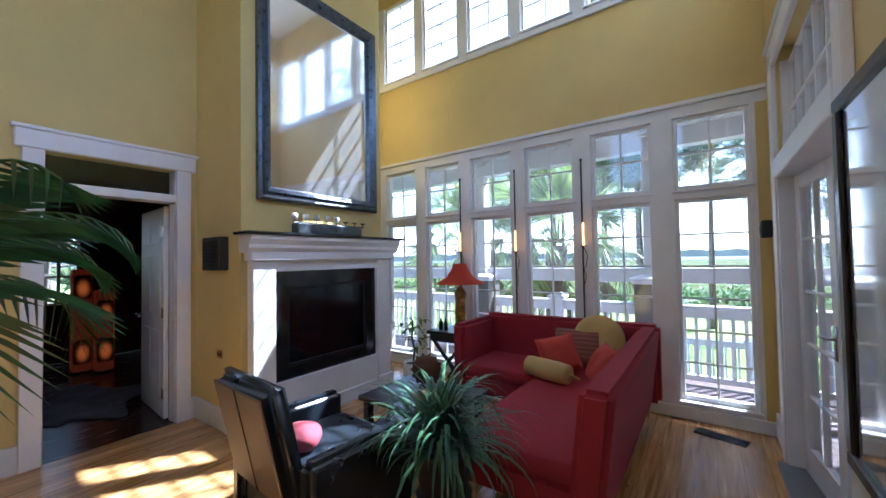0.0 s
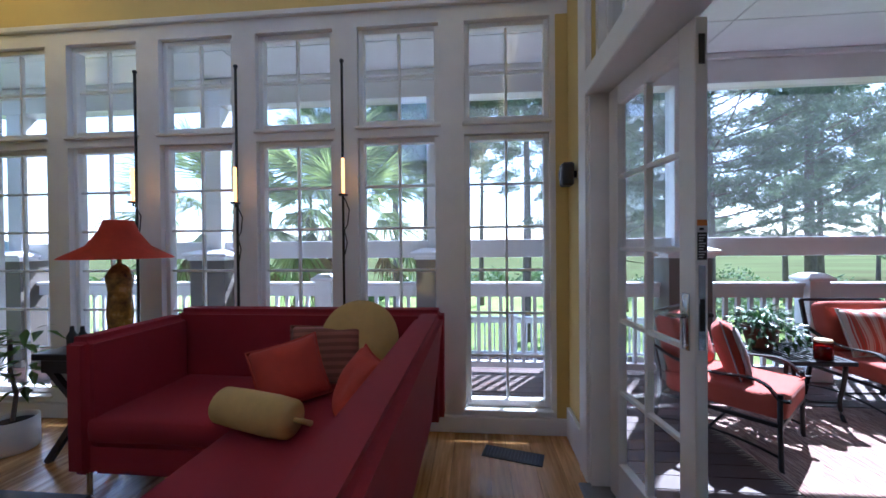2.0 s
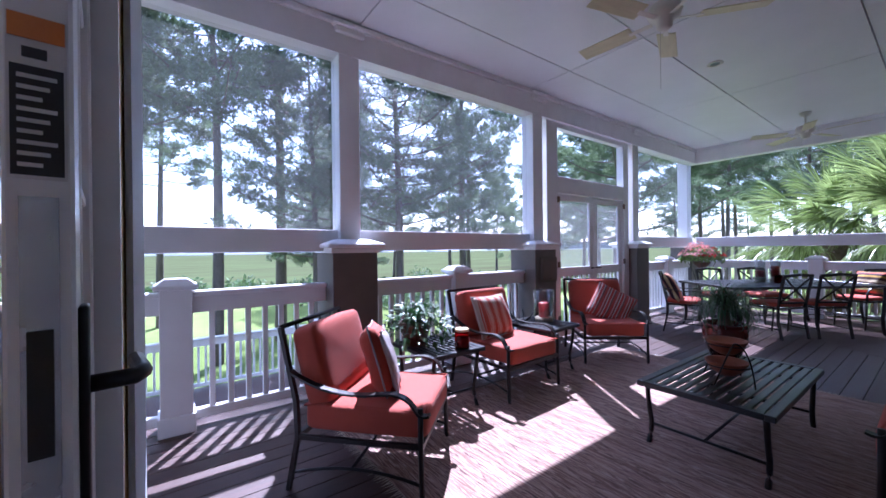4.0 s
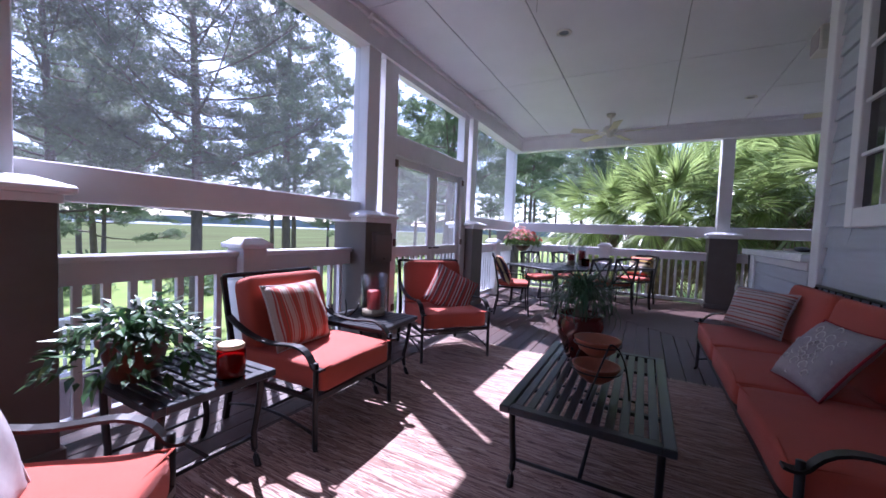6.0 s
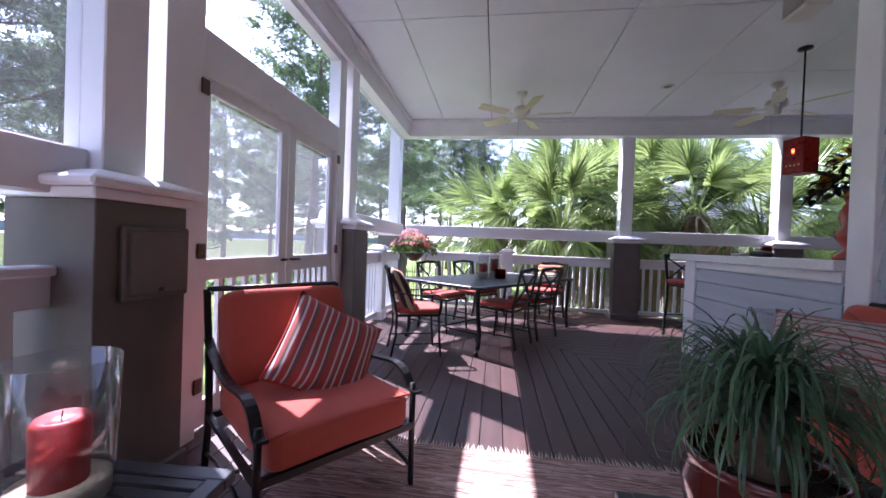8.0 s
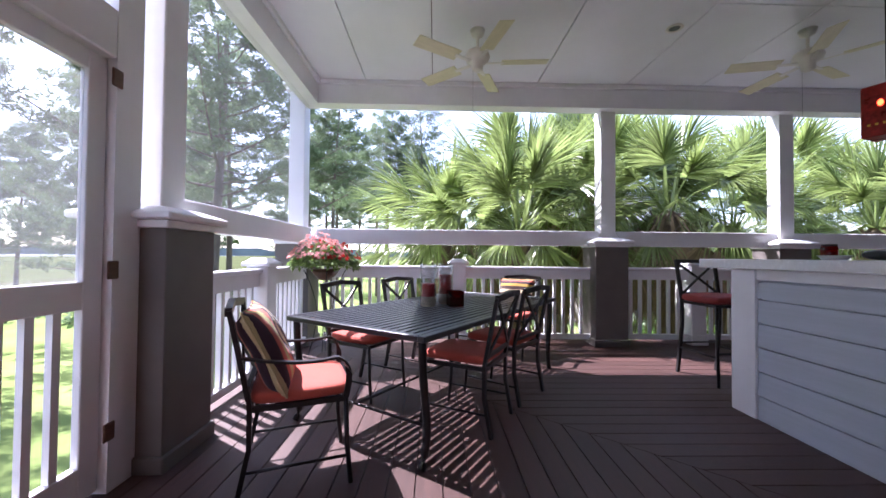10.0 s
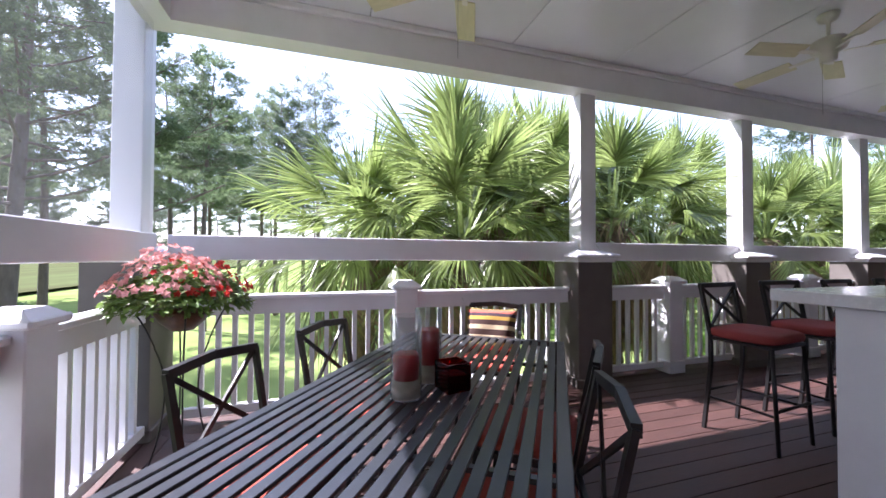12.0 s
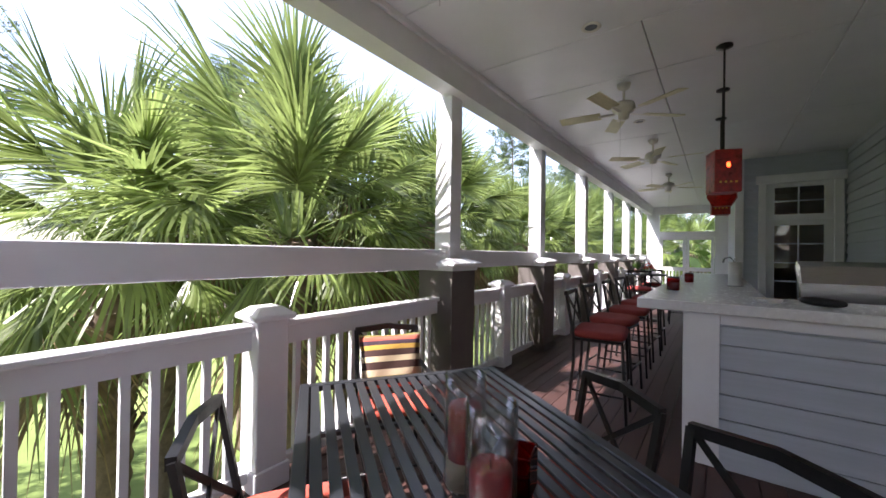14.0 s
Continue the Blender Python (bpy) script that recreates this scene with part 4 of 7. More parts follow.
# house walls on the porch
LAP = 0.175
ws = setting("wall_siding_south")
part("sheathing", box(0.82, 6.20, 1.40, 1.65, F, 3.25), SIDING, ws)
we = setting("wall_siding_east")
part("sheathing", box(6.08, 6.22, -4.5, 1.40, F, 3.25), SIDING, we)
wr = setting("wall_siding_recess")
bm = box(5.2, 6.40, -4.65, -4.5, F, 3.25)
bx(bm, 7.32, 7.75, -4.65, -4.5, F, 3.25)
bx(bm, 6.40, 7.32, -4.65, -4.5, 2.72, 3.25)
bx(bm, 7.6, 7.75, -13, -4.65, F, 3.25)
part("sheathing", bm, SIDING, wr)
wex = setting("wall_siding_room_outside")
bm = box(0.825, 0.84, 3.62, 4.14, F, 3.25)
bx(bm, 0.825, 0.84, 1.55, 1.74, F, 3.25)
bx(bm, 0.825, 0.84, 1.74, 3.62, 3.06, 3.25)
bx(bm, -6, -4.06, 4.0, 4.12, F - 0.1, 3.25)
bx(bm, -4.06, 0.82, 4.125, 4.14, F - 0.3, 0.14)
part("sheathing", bm, SIDING, wex)
lapbm = bmesh.new()
v = [lapbm.verts.new(p) for p in ((0, 0, 0), (1, 0, 0), (1, 0.03, 0), (0, 0.03, 0), (0, 0, LAP + 0.01), (1, 0, LAP + 0.01), (1, 0.002, LAP + 0.01), (0, 0.002, LAP + 0.01))]
for q in ((0, 1, 2, 3), (4, 7, 6, 5), (0, 4, 5, 1), (2, 6, 7, 3), (0, 3, 7, 4), (1, 5, 6, 2)):
    lapbm.faces.new([v[i] for i in q])
lap_me = bpy.data.meshes.new("clapboard")
lapbm.to_mesh(lap_me)
lapbm.free()
lap_me.materials.append(SIDING)


def laps(parent, x, y, z0, z1, L, rz, sx=None):
    k = 0
    z = z0
    while z < z1 - 0.02:
        b = new("clapboard", lap_me)
        b.parent = parent
        b.matrix_basis = pose(x, y, z, 0, 0, rz) @ Matrix.Diagonal((L, 1, min(1, (z1 - z) / LAP), 1))
        z += LAP


laps(ws, 0.845, 1.65, F, 3.25, 2.005, 0)
laps(ws, 2.85, 1.65, F, 1.20, 2.85, 0)
laps(ws, 2.85, 1.65, 2.98, 3.25, 2.85, 0)
laps(ws, 5.70, 1.65, F, 3.25, 0.40, 0)
laps(we, 6.22, 1.55, F, 3.25, 6.05, -90)
laps(wr, 7.34, -4.5, F, 3.25, 0.34, 0)
tr = setting("trim_house_corner")
bm = box(6.10, 6.27, 1.65, 1.71, F, 3.25, 0.006)
bx(bm, 6.20, 6.268, 1.56, 1.65, F, 3.25)
bx(bm, 0.845, 6.10, 1.65, 1.705, 3.12, 3.25, 0.006)
bx(bm, 7.66, 7.80, -4.5, -4.42, F, 3.25, 0.006)
part("corner_board", bm, WHITE, tr)
hw = setting("window_house")
bm = bmesh.new()
for a, b in ((2.85, 4.25), (4.25, 5.70)):
    bx(bm, a, a + 0.12, 1.65, 1.705, 1.20, 2.98, 0.006)
    bx(bm, b - 0.12, b, 1.65, 1.705, 1.20, 2.98, 0.006)
    bx(bm, a + 0.12, b - 0.12, 1.65, 1.705, 2.86, 2.98, 0.006)
    bx(bm, a + 0.12, b - 0.12, 1.65, 1.705, 1.20, 1.34, 0.006)
    for k in range(1, 4):
        x = a + 0.12 + (b - a - 0.24) * k / 4
        bx(bm, x - 0.012, x + 0.012, 1.653, 1.685, 1.34, 2.86)
    for z in (1.72, 2.1, 2.48):
        bx(bm, a + 0.12, b - 0.12, 1.653, 1.683, z - 0.012, z + 0.012)
part("window_frame", bm, WHITE, hw)
for a, b in ((2.97, 4.13), (4.37, 5.58)):
    part("pane", box(a, b, 1.652, 1.657, 1.34, 2.86), BLACKGLASS, hw)
gd = setting("door_garden")
bm = bmesh.new()
bx(bm, 6.28, 6.40, -4.50, -4.44, F, 2.84, 0.006)
bx(bm, 7.32, 7.44, -4.50, -4.44, F, 2.84, 0.006)
bx(bm, 6.24, 7.48, -4.50, -4.43, 2.72, 2.88, 0.006)
bx(bm, 6.40, 7.32, -4.56, -4.46, 2.02, 2.12)
for a in (6.40, 7.20):
    bx(bm, a, a + 0.12, -4.56, -4.50, F, 2.72)
bx(bm, 6.52, 7.20, -4.56, -4.50, F, 0.15)
bx(bm, 6.52, 7.20, -4.56, -4.50, 1.92, 2.02)
bx(bm, 6.52, 7.20, -4.56, -4.50, 2.64, 2.72)
bx(bm, 6.85, 6.87, -4.55, -4.51, 0.15, 2.64)
for z in (0.5, 0.86, 1.21, 1.57, 2.38):
    bx(bm, 6.52, 7.20, -4.548, -4.512, z - 0.01, z + 0.01)
part("door_frame", bm, WHITE, gd)
part("pane", box(6.52, 7.20, -4.535, -4.53, F, 2.70), PANE, gd).visible_shadow = False
ir = setting("wall_kitchen_inside")
bm = box(5.2, 7.58, -8.0, -7.9, F, 3.0)
bx(bm, 5.1, 5.2, -8.0, -4.65, F, 3.0)
bx(bm, 5.2, 7.58, -7.9, -4.66, 2.95, 3.0)
bx(bm, 5.2, 7.58, -7.9, -4.66, F - 0.02, F)
# indoor shade is put into this muted beige
part("plaster", bm, mat("beige_with_shade", (0.32, 0.25, 0.18), 0.7), ir)
es = setting("wall_porch_end")
bm = box(7.75, 8.15, -12.3, -12.2, F, 3.25)
bx(bm, 9.95, 10.4, -12.3, -12.2, F, 3.25)
bx(bm, 8.15, 9.95, -12.3, -12.2, 2.95, 3.25)
bx(bm, 8.15, 9.95, -12.3, -12.2, 2.05, 2.25)
part("frame", bm, WHITE, es)
for x0, x1 in ((8.16, 9.045), (9.055, 9.94)):
    bm = box(x0, x0 + 0.1, -12.27, -12.23, F, 2.05, 0.004)
    bx(bm, x1 - 0.1, x1, -12.27, -12.23, F, 2.05, 0.004)
    bx(bm, x0 + 0.1, x1 - 0.1, -12.27, -12.23, 1.93, 2.05, 0.004)
    bx(bm, x0 + 0.1, x1 - 0.1, -12.27, -12.23, 0.72, 0.86, 0.004)
    bx(bm, x0 + 0.1, x1 - 0.1, -12.27, -12.23, F, 0.02, 0.004)
    for k in range(1, 6):
        x = x0 + 0.1 + (x1 - x0 - 0.2) * k / 6
        bx(bm, x - 0.018, x + 0.018, -12.265, -12.235, 0.02, 0.72)
    part("door_leaf", bm, WHITE, es)

# a lower deck beyond the railing
ld = setting("deck_lower")
part("boards", box(-7, 4.6, 6.3, 11.3, -1.75, -1.62), DECK, ld)
for x in (-7, -4.3, -1.6, 1.1, 3.8):
    rail(pose(x, 11.2, -1.62), 2.5 if x < 3.8 else 0.8)
    newel(x - 0.1, 11.2).matrix_basis = pose(x - 0.1, 11.2, -1.62)

# ---- furniture of the porch ----
def lounge(name, m, w, seats, label, category, group, arms=True, back_h=0.90):
    """Iron-framed seat with box cushions; its front faces -y."""
    e = thing(name, m, label, category, group)
    x = w / 2
    for s in (-1, 1):
        part("front_leg", tube(bmesh.new(), [(s * x, -0.38, 0), (s * x, -0.365, 0.03), (s * x, -0.36, 0.3), (s * x, -0.36, 0.50)], 0.015), IRON, e, smooth=True)
        part("back_leg", sweep(bmesh.new(), [(s * x, 0.40, 0), (s * x, 0.34, 0.3), (s * x, 0.35, 0.5), (s * x, 0.44, back_h)], rect(0.022, 0.03), (1, 0, 0)), IRON, e)
        pts = curve3((s * x, 0.385, 0.66), (s * x, 0.15, 0.52), (s * x, -0.12, 0.56), 7) + curve3((s * x, -0.16, 0.565), (s * x, -0.28, 0.58), (s * x, -0.33, 0.50), 5) + curve3((s * x, -0.335, 0.49), (s * x, -0.36, 0.45), (s * x, -0.41, 0.47), 5)
        part("arm", sweep(bmesh.new(), pts, rect(0.042, 0.012), (0, 0, 1)), IRON, e)
        part("side_stretcher", tube(bmesh.new(), curve3((s * x, -0.36, 0.10), (s * x, 0, 0.20), (s * x, 0.36, 0.10), 8), 0.009), IRON, e, smooth=True)
    bm = bmesh.new()
    for y in (-0.36, 0.34):
        bx(bm, -x, x, y - 0.015, y + 0.015, 0.285, 0.315)
    for s in (-1, 1):
        bx(bm, s * x - 0.012, s * x + 0.012, -0.36, 0.34, 0.288, 0.312)
    k = max(3, int(w / 0.12))
    for i in range(1, k):
        bx(bm, -x + w * i / k - 0.01, -x + w * i / k + 0.01, -0.35, 0.34, 0.302, 0.31)
    part("seat_frame", bm, IRON, e)
    bm = bmesh.new()
    tube(bm, [(-x, 0.44, back_h), (x, 0.44, back_h)], 0.014)
    for i in range(1, k):
        xx = -x + w * i / k
        tube(bm, [(xx, 0.345, 0.31), (xx, 0.355, 0.5), (xx, 0.44, back_h)], 0.006, 6)
    part("back_frame", bm, IRON, e, smooth=True)
    part("stretcher", tube(bmesh.new(), [(-x, 0.02, 0.155), (x, 0.02, 0.155)], 0.009), IRON, e, smooth=True)
    cw = (w - 0.05) / seats
    for i in range(seats):
        cx = -x + 0.025 + cw * (i + 0.5)
        c = part("seat_cushion", soft(bmesh.new(), cw - 0.008, 0.72, 0.155, 0.22, 0.16, (0, 0, 0), 36, 14), CORAL, e, "coral canvas box cushion", True, pose(cx, -0.03, 0.395))
        part("piping", piping(cw * 0.97, 0.70, 0.005), CORAL_DARK, c, smooth=True, m=pose(0, 0, 0.066))
        part("back_cushion", soft(bmesh.new(), cw - 0.012, 0.46, 0.17, 0.35, 0.2, (0, 0, 0), 36, 14), CORAL, e, "coral canvas back cushion", True, pose(cx, 0.285, 0.675, 76, 0, 0))
    return e


ch = lounge("lounge_chair", pose(1.97, 4.44, F, 0, 0, 43), 0.70, 1, "bronze iron lounge chair with coral canvas cushions", "chair", "porch lounge chairs")
copy_thing(ch, pose(3.56, 4.90, F, 0, 0, 2))
copy_thing(ch, pose(5.20, 4.83, F, 0, 0, -38))
lounge("outdoor_sofa", pose(4.80, 2.135, F, 0, 0, 180), 2.62, 3, "long iron outdoor sofa with coral canvas cushions against the siding", "sofa", "")


def slat_table(name, m, L, W, H, label, nslat, group="", top=SLAT, overhang=0.0, lengthwise=True, leg_r=0.016):
    """A slatted metal table centred on its origin, long side on x."""
    e = thing(name, m, label, "table", group)
    bm = bmesh.new()
    t = 0.05
    bx(bm, -L / 2, L / 2, -W / 2, -W / 2 + t, H - 0.035, H, 0.004)
    bx(bm, -L / 2, L / 2, W / 2 - t, W / 2, H - 0.035, H, 0.004)
    bx(bm, -L / 2, -L / 2 + t, -W / 2 + t, W / 2 - t, H - 0.035, H, 0.004)
    bx(bm, L / 2 - t, L / 2, -W / 2 + t, W / 2 - t, H - 0.035, H, 0.004)
    part("rim", bm, top, e)
    p = (W - 2 * t) / nslat
    sl = box(-L / 2 + t, L / 2 - t, -p * 0.34, p * 0.34, H - 0.016, H - 0.002, 0.002)
    me = bpy.data.meshes.new("slat")
    sl.to_mesh(me)
    sl.free()
    me.materials.append(top)
    for i in range(nslat):
        o = new("slat", me)
        o.parent = e
        o.location = (0, -W / 2 + t + p * (i + 0.5), 0)
    for f in (-0.25, 0.25):
        part("underbar", box(L * f - 0.012, L * f + 0.012, -W / 2 + t, W / 2 - t, H - 0.034, H - 0.017), top, e)
    lx, ly = L / 2 - 0.05, W / 2 - 0.05
    for a in (-1, 1):
        for b in (-1, 1):
            pts = curve3((a * lx, b * ly, H - 0.03), (a * (lx - 0.0), b * ly, H * 0.7), (a * (lx - 0.05), b * ly, H * 0.35), 6) + curve3((a * (lx - 0.05), b * ly, H * 0.33), (a * (lx - 0.05), b * ly, 0.06), (a * (lx + 0.0), b * ly, 0.0), 5)
            part("leg", tube(bmesh.new(), pts, leg_r), IRON, e, smooth=True)
    bm = bmesh.new()
    h = H * 0.3
    for a in (-1, 1):
        tube(bm, [(a * (lx - 0.05), -ly, h), (a * (lx - 0.05), ly, h)], 0.009, 6)
    tube(bm, [(-lx + 0.05, 0, h), (lx - 0.05, 0, h)], 0.009, 6)
    part("stretcher", bm, IRON, e, smooth=True)
    return e


slat_table("coffee_table", pose(4.09, 3.21, F), 1.26, 0.72, 0.43, "dark grey slatted metal coffee table on the striped rug", 11)
et = slat_table("side_table", pose(2.77, 4.92, F, 0, 0, 90), 0.62, 0.54, 0.51, "dark slatted metal side table between two lounge chairs", 9, "porch side tables")
copy_thing(et, pose(4.18, 4.96, F, 0, 0, 94))
TC, TA = Vector((8.66, 3.95, 0)), -34.5
slat_table("dining_table", pose(TC.x, TC.y, F, 0, 0, TA), 2.34, 1.20, 0.735, "long dark slatted metal dining table", 18, leg_r=0.024)
TU = Vector((math.cos(radians(TA)), math.sin(radians(TA)), 0))
TV = Vector((-TU.y, TU.x, 0))


def dining_chair(m, arms, group):
    e = thing("dining_chair", m, "dark iron dining chair with a crossed back and coral seat pad", "chair", group)
    for s in (-1, 1):
        part("front_leg", tube(bmesh.new(), [(s * 0.22, -0.25, 0), (s * 0.22, -0.23, 0.2), (s * 0.22, -0.22, 0.44)], 0.013), IRON, e, smooth=True)
        part("back_leg", sweep(bmesh.new(), [(s * 0.22, 0.27, 0), (s * 0.22, 0.22, 0.25), (s * 0.22, 0.22, 0.45), (s * 0.23, 0.31, 0.90)], rect(0.022, 0.03), (1, 0, 0)), IRON, e)
        part("side_stretcher", tube(bmesh.new(), [(s * 0.22, -0.235, 0.14), (s * 0.22, 0.24, 0.14)], 0.008, 6), IRON, e, smooth=True)
        if arms:
            pts = curve3((s * 0.228, 0.27, 0.68), (s * 0.25, 0.0, 0.62), (s * 0.25, -0.16, 0.65), 6) + curve3((s * 0.25, -0.18, 0.65), (s * 0.25, -0.26, 0.62), (s * 0.225, -0.22, 0.44), 5)
            part("arm", sweep(bmesh.new(), pts, rect(0.03, 0.012)), IRON, e)
    bm = box(-0.23, 0.23, -0.23, -0.205, 0.42, 0.445)
    bx(bm, -0.23, 0.23, 0.205, 0.23, 0.42, 0.445)
    bx(bm, -0.23, -0.205, -0.205, 0.205, 0.42, 0.445)
    bx(bm, 0.205, 0.23, -0.205, 0.205, 0.42, 0.445)
    bx(bm, -0.205, 0.205, -0.01, 0.01, 0.425, 0.44)
    part("seat_frame", bm, IRON, e)
    part("top_rail", sweep(bmesh.new(), [(-0.235, 0.312, 0.895), (0, 0.33, 0.915), (0.235, 0.312, 0.895)], rect(0.03, 0.04)), IRON, e)
    part("lower_rail", box(-0.22, 0.22, 0.225, 0.245, 0.50, 0.525), IRON, e)
    for s in (-1, 1):
        part("cross_bar", sweep(bmesh.new(), [(s * 0.215, 0.24, 0.52), (0, 0.277, 0.70), (-s * 0.215, 0.31, 0.88)], rect(0.022, 0.012), (0, 1, 0)), IRON, e)
    part("seat_pad", soft(bmesh.new(), 0.47, 0.47, 0.075, 0.5, 0.25, (0, 0, 0), 28, 10), CORAL, e, "coral canvas seat pad", True, pose(0, -0.01, 0.48))
    return e


def face(d):
    """The turn about z by which a front on -y looks along d."""
    return math.degrees(math.atan2(d.x, -d.y))


side = dining_chair(pose(0, 0, -40), False, "side chairs round the dining table")
first = True
for a, b, yaw in ((-0.40, 1, 3), (0.365, 1, -2), (-0.40, -1, 6), (0.24, -1, -5)):
    p = TC + TU * a + TV * (0.58 if b > 0 else -0.42)
    m = pose(p.x, p.y, F, 0, 0, face(TV * -b) + yaw)
    if first:
        side.matrix_basis = m
        first = False
    else:
        copy_thing(side, m)
PE1, PD1 = Vector((7.45, 4.80, 0)), Vector((0.35, -0.94, 0))
arm_chair = dining_chair(pose(PE1.x, PE1.y, F, 0, 0, face(PD1)), True, "armchairs at the ends of the dining table")
PE2 = TC + TU * 1.45
copy_thing(arm_chair, pose(PE2.x, PE2.y, F, 0, 0, face(-TU)))


def bar_stool(m):
    e = thing("bar_stool", m, "tall dark iron bar stool with a red seat pad", "stool", "bar stools")
    for s in (-1, 1):
        part("front_leg", tube(bmesh.new(), [(s * 0.22, -0.24, 0), (s * 0.205, -0.2, 0.72)], 0.014), IRON, e, smooth=True)
        part("back_leg", sweep(bmesh.new(), [(s * 0.22, 0.25, 0), (s * 0.21, 0.2, 0.5), (s * 0.21, 0.2, 0.74), (s * 0.22, 0.27, 1.14)], rect(0.024, 0.03), (1, 0, 0)), IRON, e)
        part("side_stretcher", tube(bmesh.new(), [(s * 0.215, -0.23, 0.26), (s * 0.215, 0.235, 0.26)], 0.01, 6), IRON, e, smooth=True)
        part("cross_bar", sweep(bmesh.new(), [(s * 0.205, 0.205, 0.80), (0, 0.235, 0.96), (-s * 0.21, 0.262, 1.11)], rect(0.022, 0.012), (0, 1, 0)), IRON, e)
    part("foot_rest", tube(bmesh.new(), [(-0.215, -0.23, 0.30), (0.215, -0.23, 0.30)], 0.011), IRON, e, smooth=True)
    part("back_stretcher", tube(bmesh.new(), [(-0.215, 0.235, 0.30), (0.215, 0.235, 0.30)], 0.01), IRON, e, smooth=True)
    part("top_rail", box(-0.23, 0.23, 0.257, 0.287, 1.11, 1.15, 0.004), IRON, e)
    part("lower_rail", box(-0.21, 0.21, 0.197, 0.217, 0.79, 0.815, 0.003), IRON, e)
    part("seat_frame", box(-0.22, 0.22, -0.21, 0.21, 0.71, 0.735, 0.004), IRON, e)
    part("seat_pad", soft(bmesh.new(), 0.47, 0.46, 0.085, 0.5, 0.3, (0, 0, 0), 28, 10), mat("brick_red_canvas", (0.23, 0.03, 0.025), 0.85, var=0.1, bump=0.25, bscale=400), e, "brick red seat pad", True, pose(0, 0, 0.775))
    return e


st = bar_stool(pose(8.95, 1.32, F, 0, 0, -84))
for y, a in ((0.52, -93), (-0.32, -88), (-1.16, -95), (-1.95, -90)):
    copy_thing(st, pose(9.0, y, F, 0, 0, a))

# bar
bar = thing("outdoor_bar", pose(0, 0, F), "white and grey clapboard bar with a white counter", "bar")
bm = box(6.28, 8.20, 1.45, 1.68, 0, 1.085)
bx(bm, 8.0, 8.24, -3.6, 1.45, 0, 1.085)
part("carcass", bm, SIDING, bar)
bbm = bmesh.new()
v = [bbm.verts.new(p) for p in ((0, 0, 0), (1, 0, 0), (1, 0.034, 0), (0, 0.034, 0), (0, 0, LAP - 0.011), (1, 0, LAP - 0.011), (1, 0.026, LAP - 0.011), (0, 0.026, LAP - 0.011))]
for q in ((0, 1, 2, 3), (4, 7, 6, 5), (0, 4, 5, 1), (2, 6, 7, 3), (0, 3, 7, 4), (1, 5, 6, 2)):
    bbm.faces.new([v[i] for i in q])
board_me = bpy.data.meshes.new("clapboard")
bbm.to_mesh(board_me)
bbm.free()
board_me.materials.append(SIDING)
z = 0.0
while z < 0.95:
    for m, L in ((pose(6.28, 1.68, z), 1.79), (pose(8.24, 1.5, z, 0, 0, -90), 5.1)):
        b = new("clapboard", board_me)
        b.parent = bar
        b.matrix_basis = m @ Matrix.Diagonal((L, 1, min(1, (1.0 - z) / LAP), 1))
    z += LAP
bm = box(8.06, 8.28, 1.60, 1.73, 0, 1.085, 0.004)
bx(bm, 6.28, 8.06, 1.68, 1.72, 1.01, 1.085, 0.003)
part("corner_post", bm, WHITE, bar)
bm = box(6.28, 8.58, 1.0, 1.77, 1.085, 1.16, 0.006)
bx(bm, 7.75, 8.58, -3.75, 1.0, 1.085, 1.16, 0.006)
part("counter", bm, COUNTER, bar, "white solid counter top")
BT = F + 1.16


def jar(x, y, z, r, h, label="dark red glass candle jar with a lid", mats=(REDGLASS, REDWAX), lid=True):
    e = thing("candle_jar", pose(x, y, z), label, "candle", "")
    part("wax", lathe(bmesh.new(), [(0, 0.006), (r * 0.9, 0.006), (r * 0.9, h * 0.62), (0, h * 0.62)], 20), mats[1], e, "red wax", True)
    part("glass", lathe(bmesh.new(), [(0, 0), (r * 0.95, 0), (r, 0.01), (r, h * 0.8), (r * 0.86, h * 0.88)], 20), mats[0], e, "red glass", True)
    if lid:
        part("lid", lathe(bmesh.new(), [(0, h * 0.87), (r * 0.9, h * 0.87), (r * 0.93, h * 0.9), (r * 0.93, h * 0.97), (r * 0.85, h), (0, h)], 20), CREAMWAX if lid == 2 else BLACK, e, "jar lid", True)
    return e


def vase_candle(name, x, y, z, r, h, wax, sand, label, flare=0.0, fill=0.80):
    e = thing(name, pose(x, y, z), label, "candle holder")
    part("sand", lathe(bmesh.new(), [(0, 0.006), (r * 0.92, 0.006), (r * 0.92, sand), (0, sand)], 24), SAND, e, "pale sand", True)
    part("candle", lathe(bmesh.new(), [(0, sand), (r * fill, sand), (r * (fill + 0.02), sand + wax - 0.012), (r * (fill - 0.06), sand + wax), (r * 0.2, sand + wax - 0.012), (0, sand + wax - 0.012)], 20), REDWAX, e, "red pillar candle", True)
    part("wick", tube(bmesh.new(), [(0, 0, sand + wax - 0.012), (0.003, 0, sand + wax + 0.012)], 0.0015, 5), BLACK, e)
    g = part("glass", lathe(bmesh.new(), [(0, 0), (r * 0.95, 0), (r, 0.008), (r * (1 + flare * 0.3), h * 0.5), (r * (1 + flare), h), (r * (1 + flare) - 0.005, h), (r - 0.005, 0.012)], 28), VASEGLASS, e, "clear glass", True)
    g.visible_shadow = False
    return e


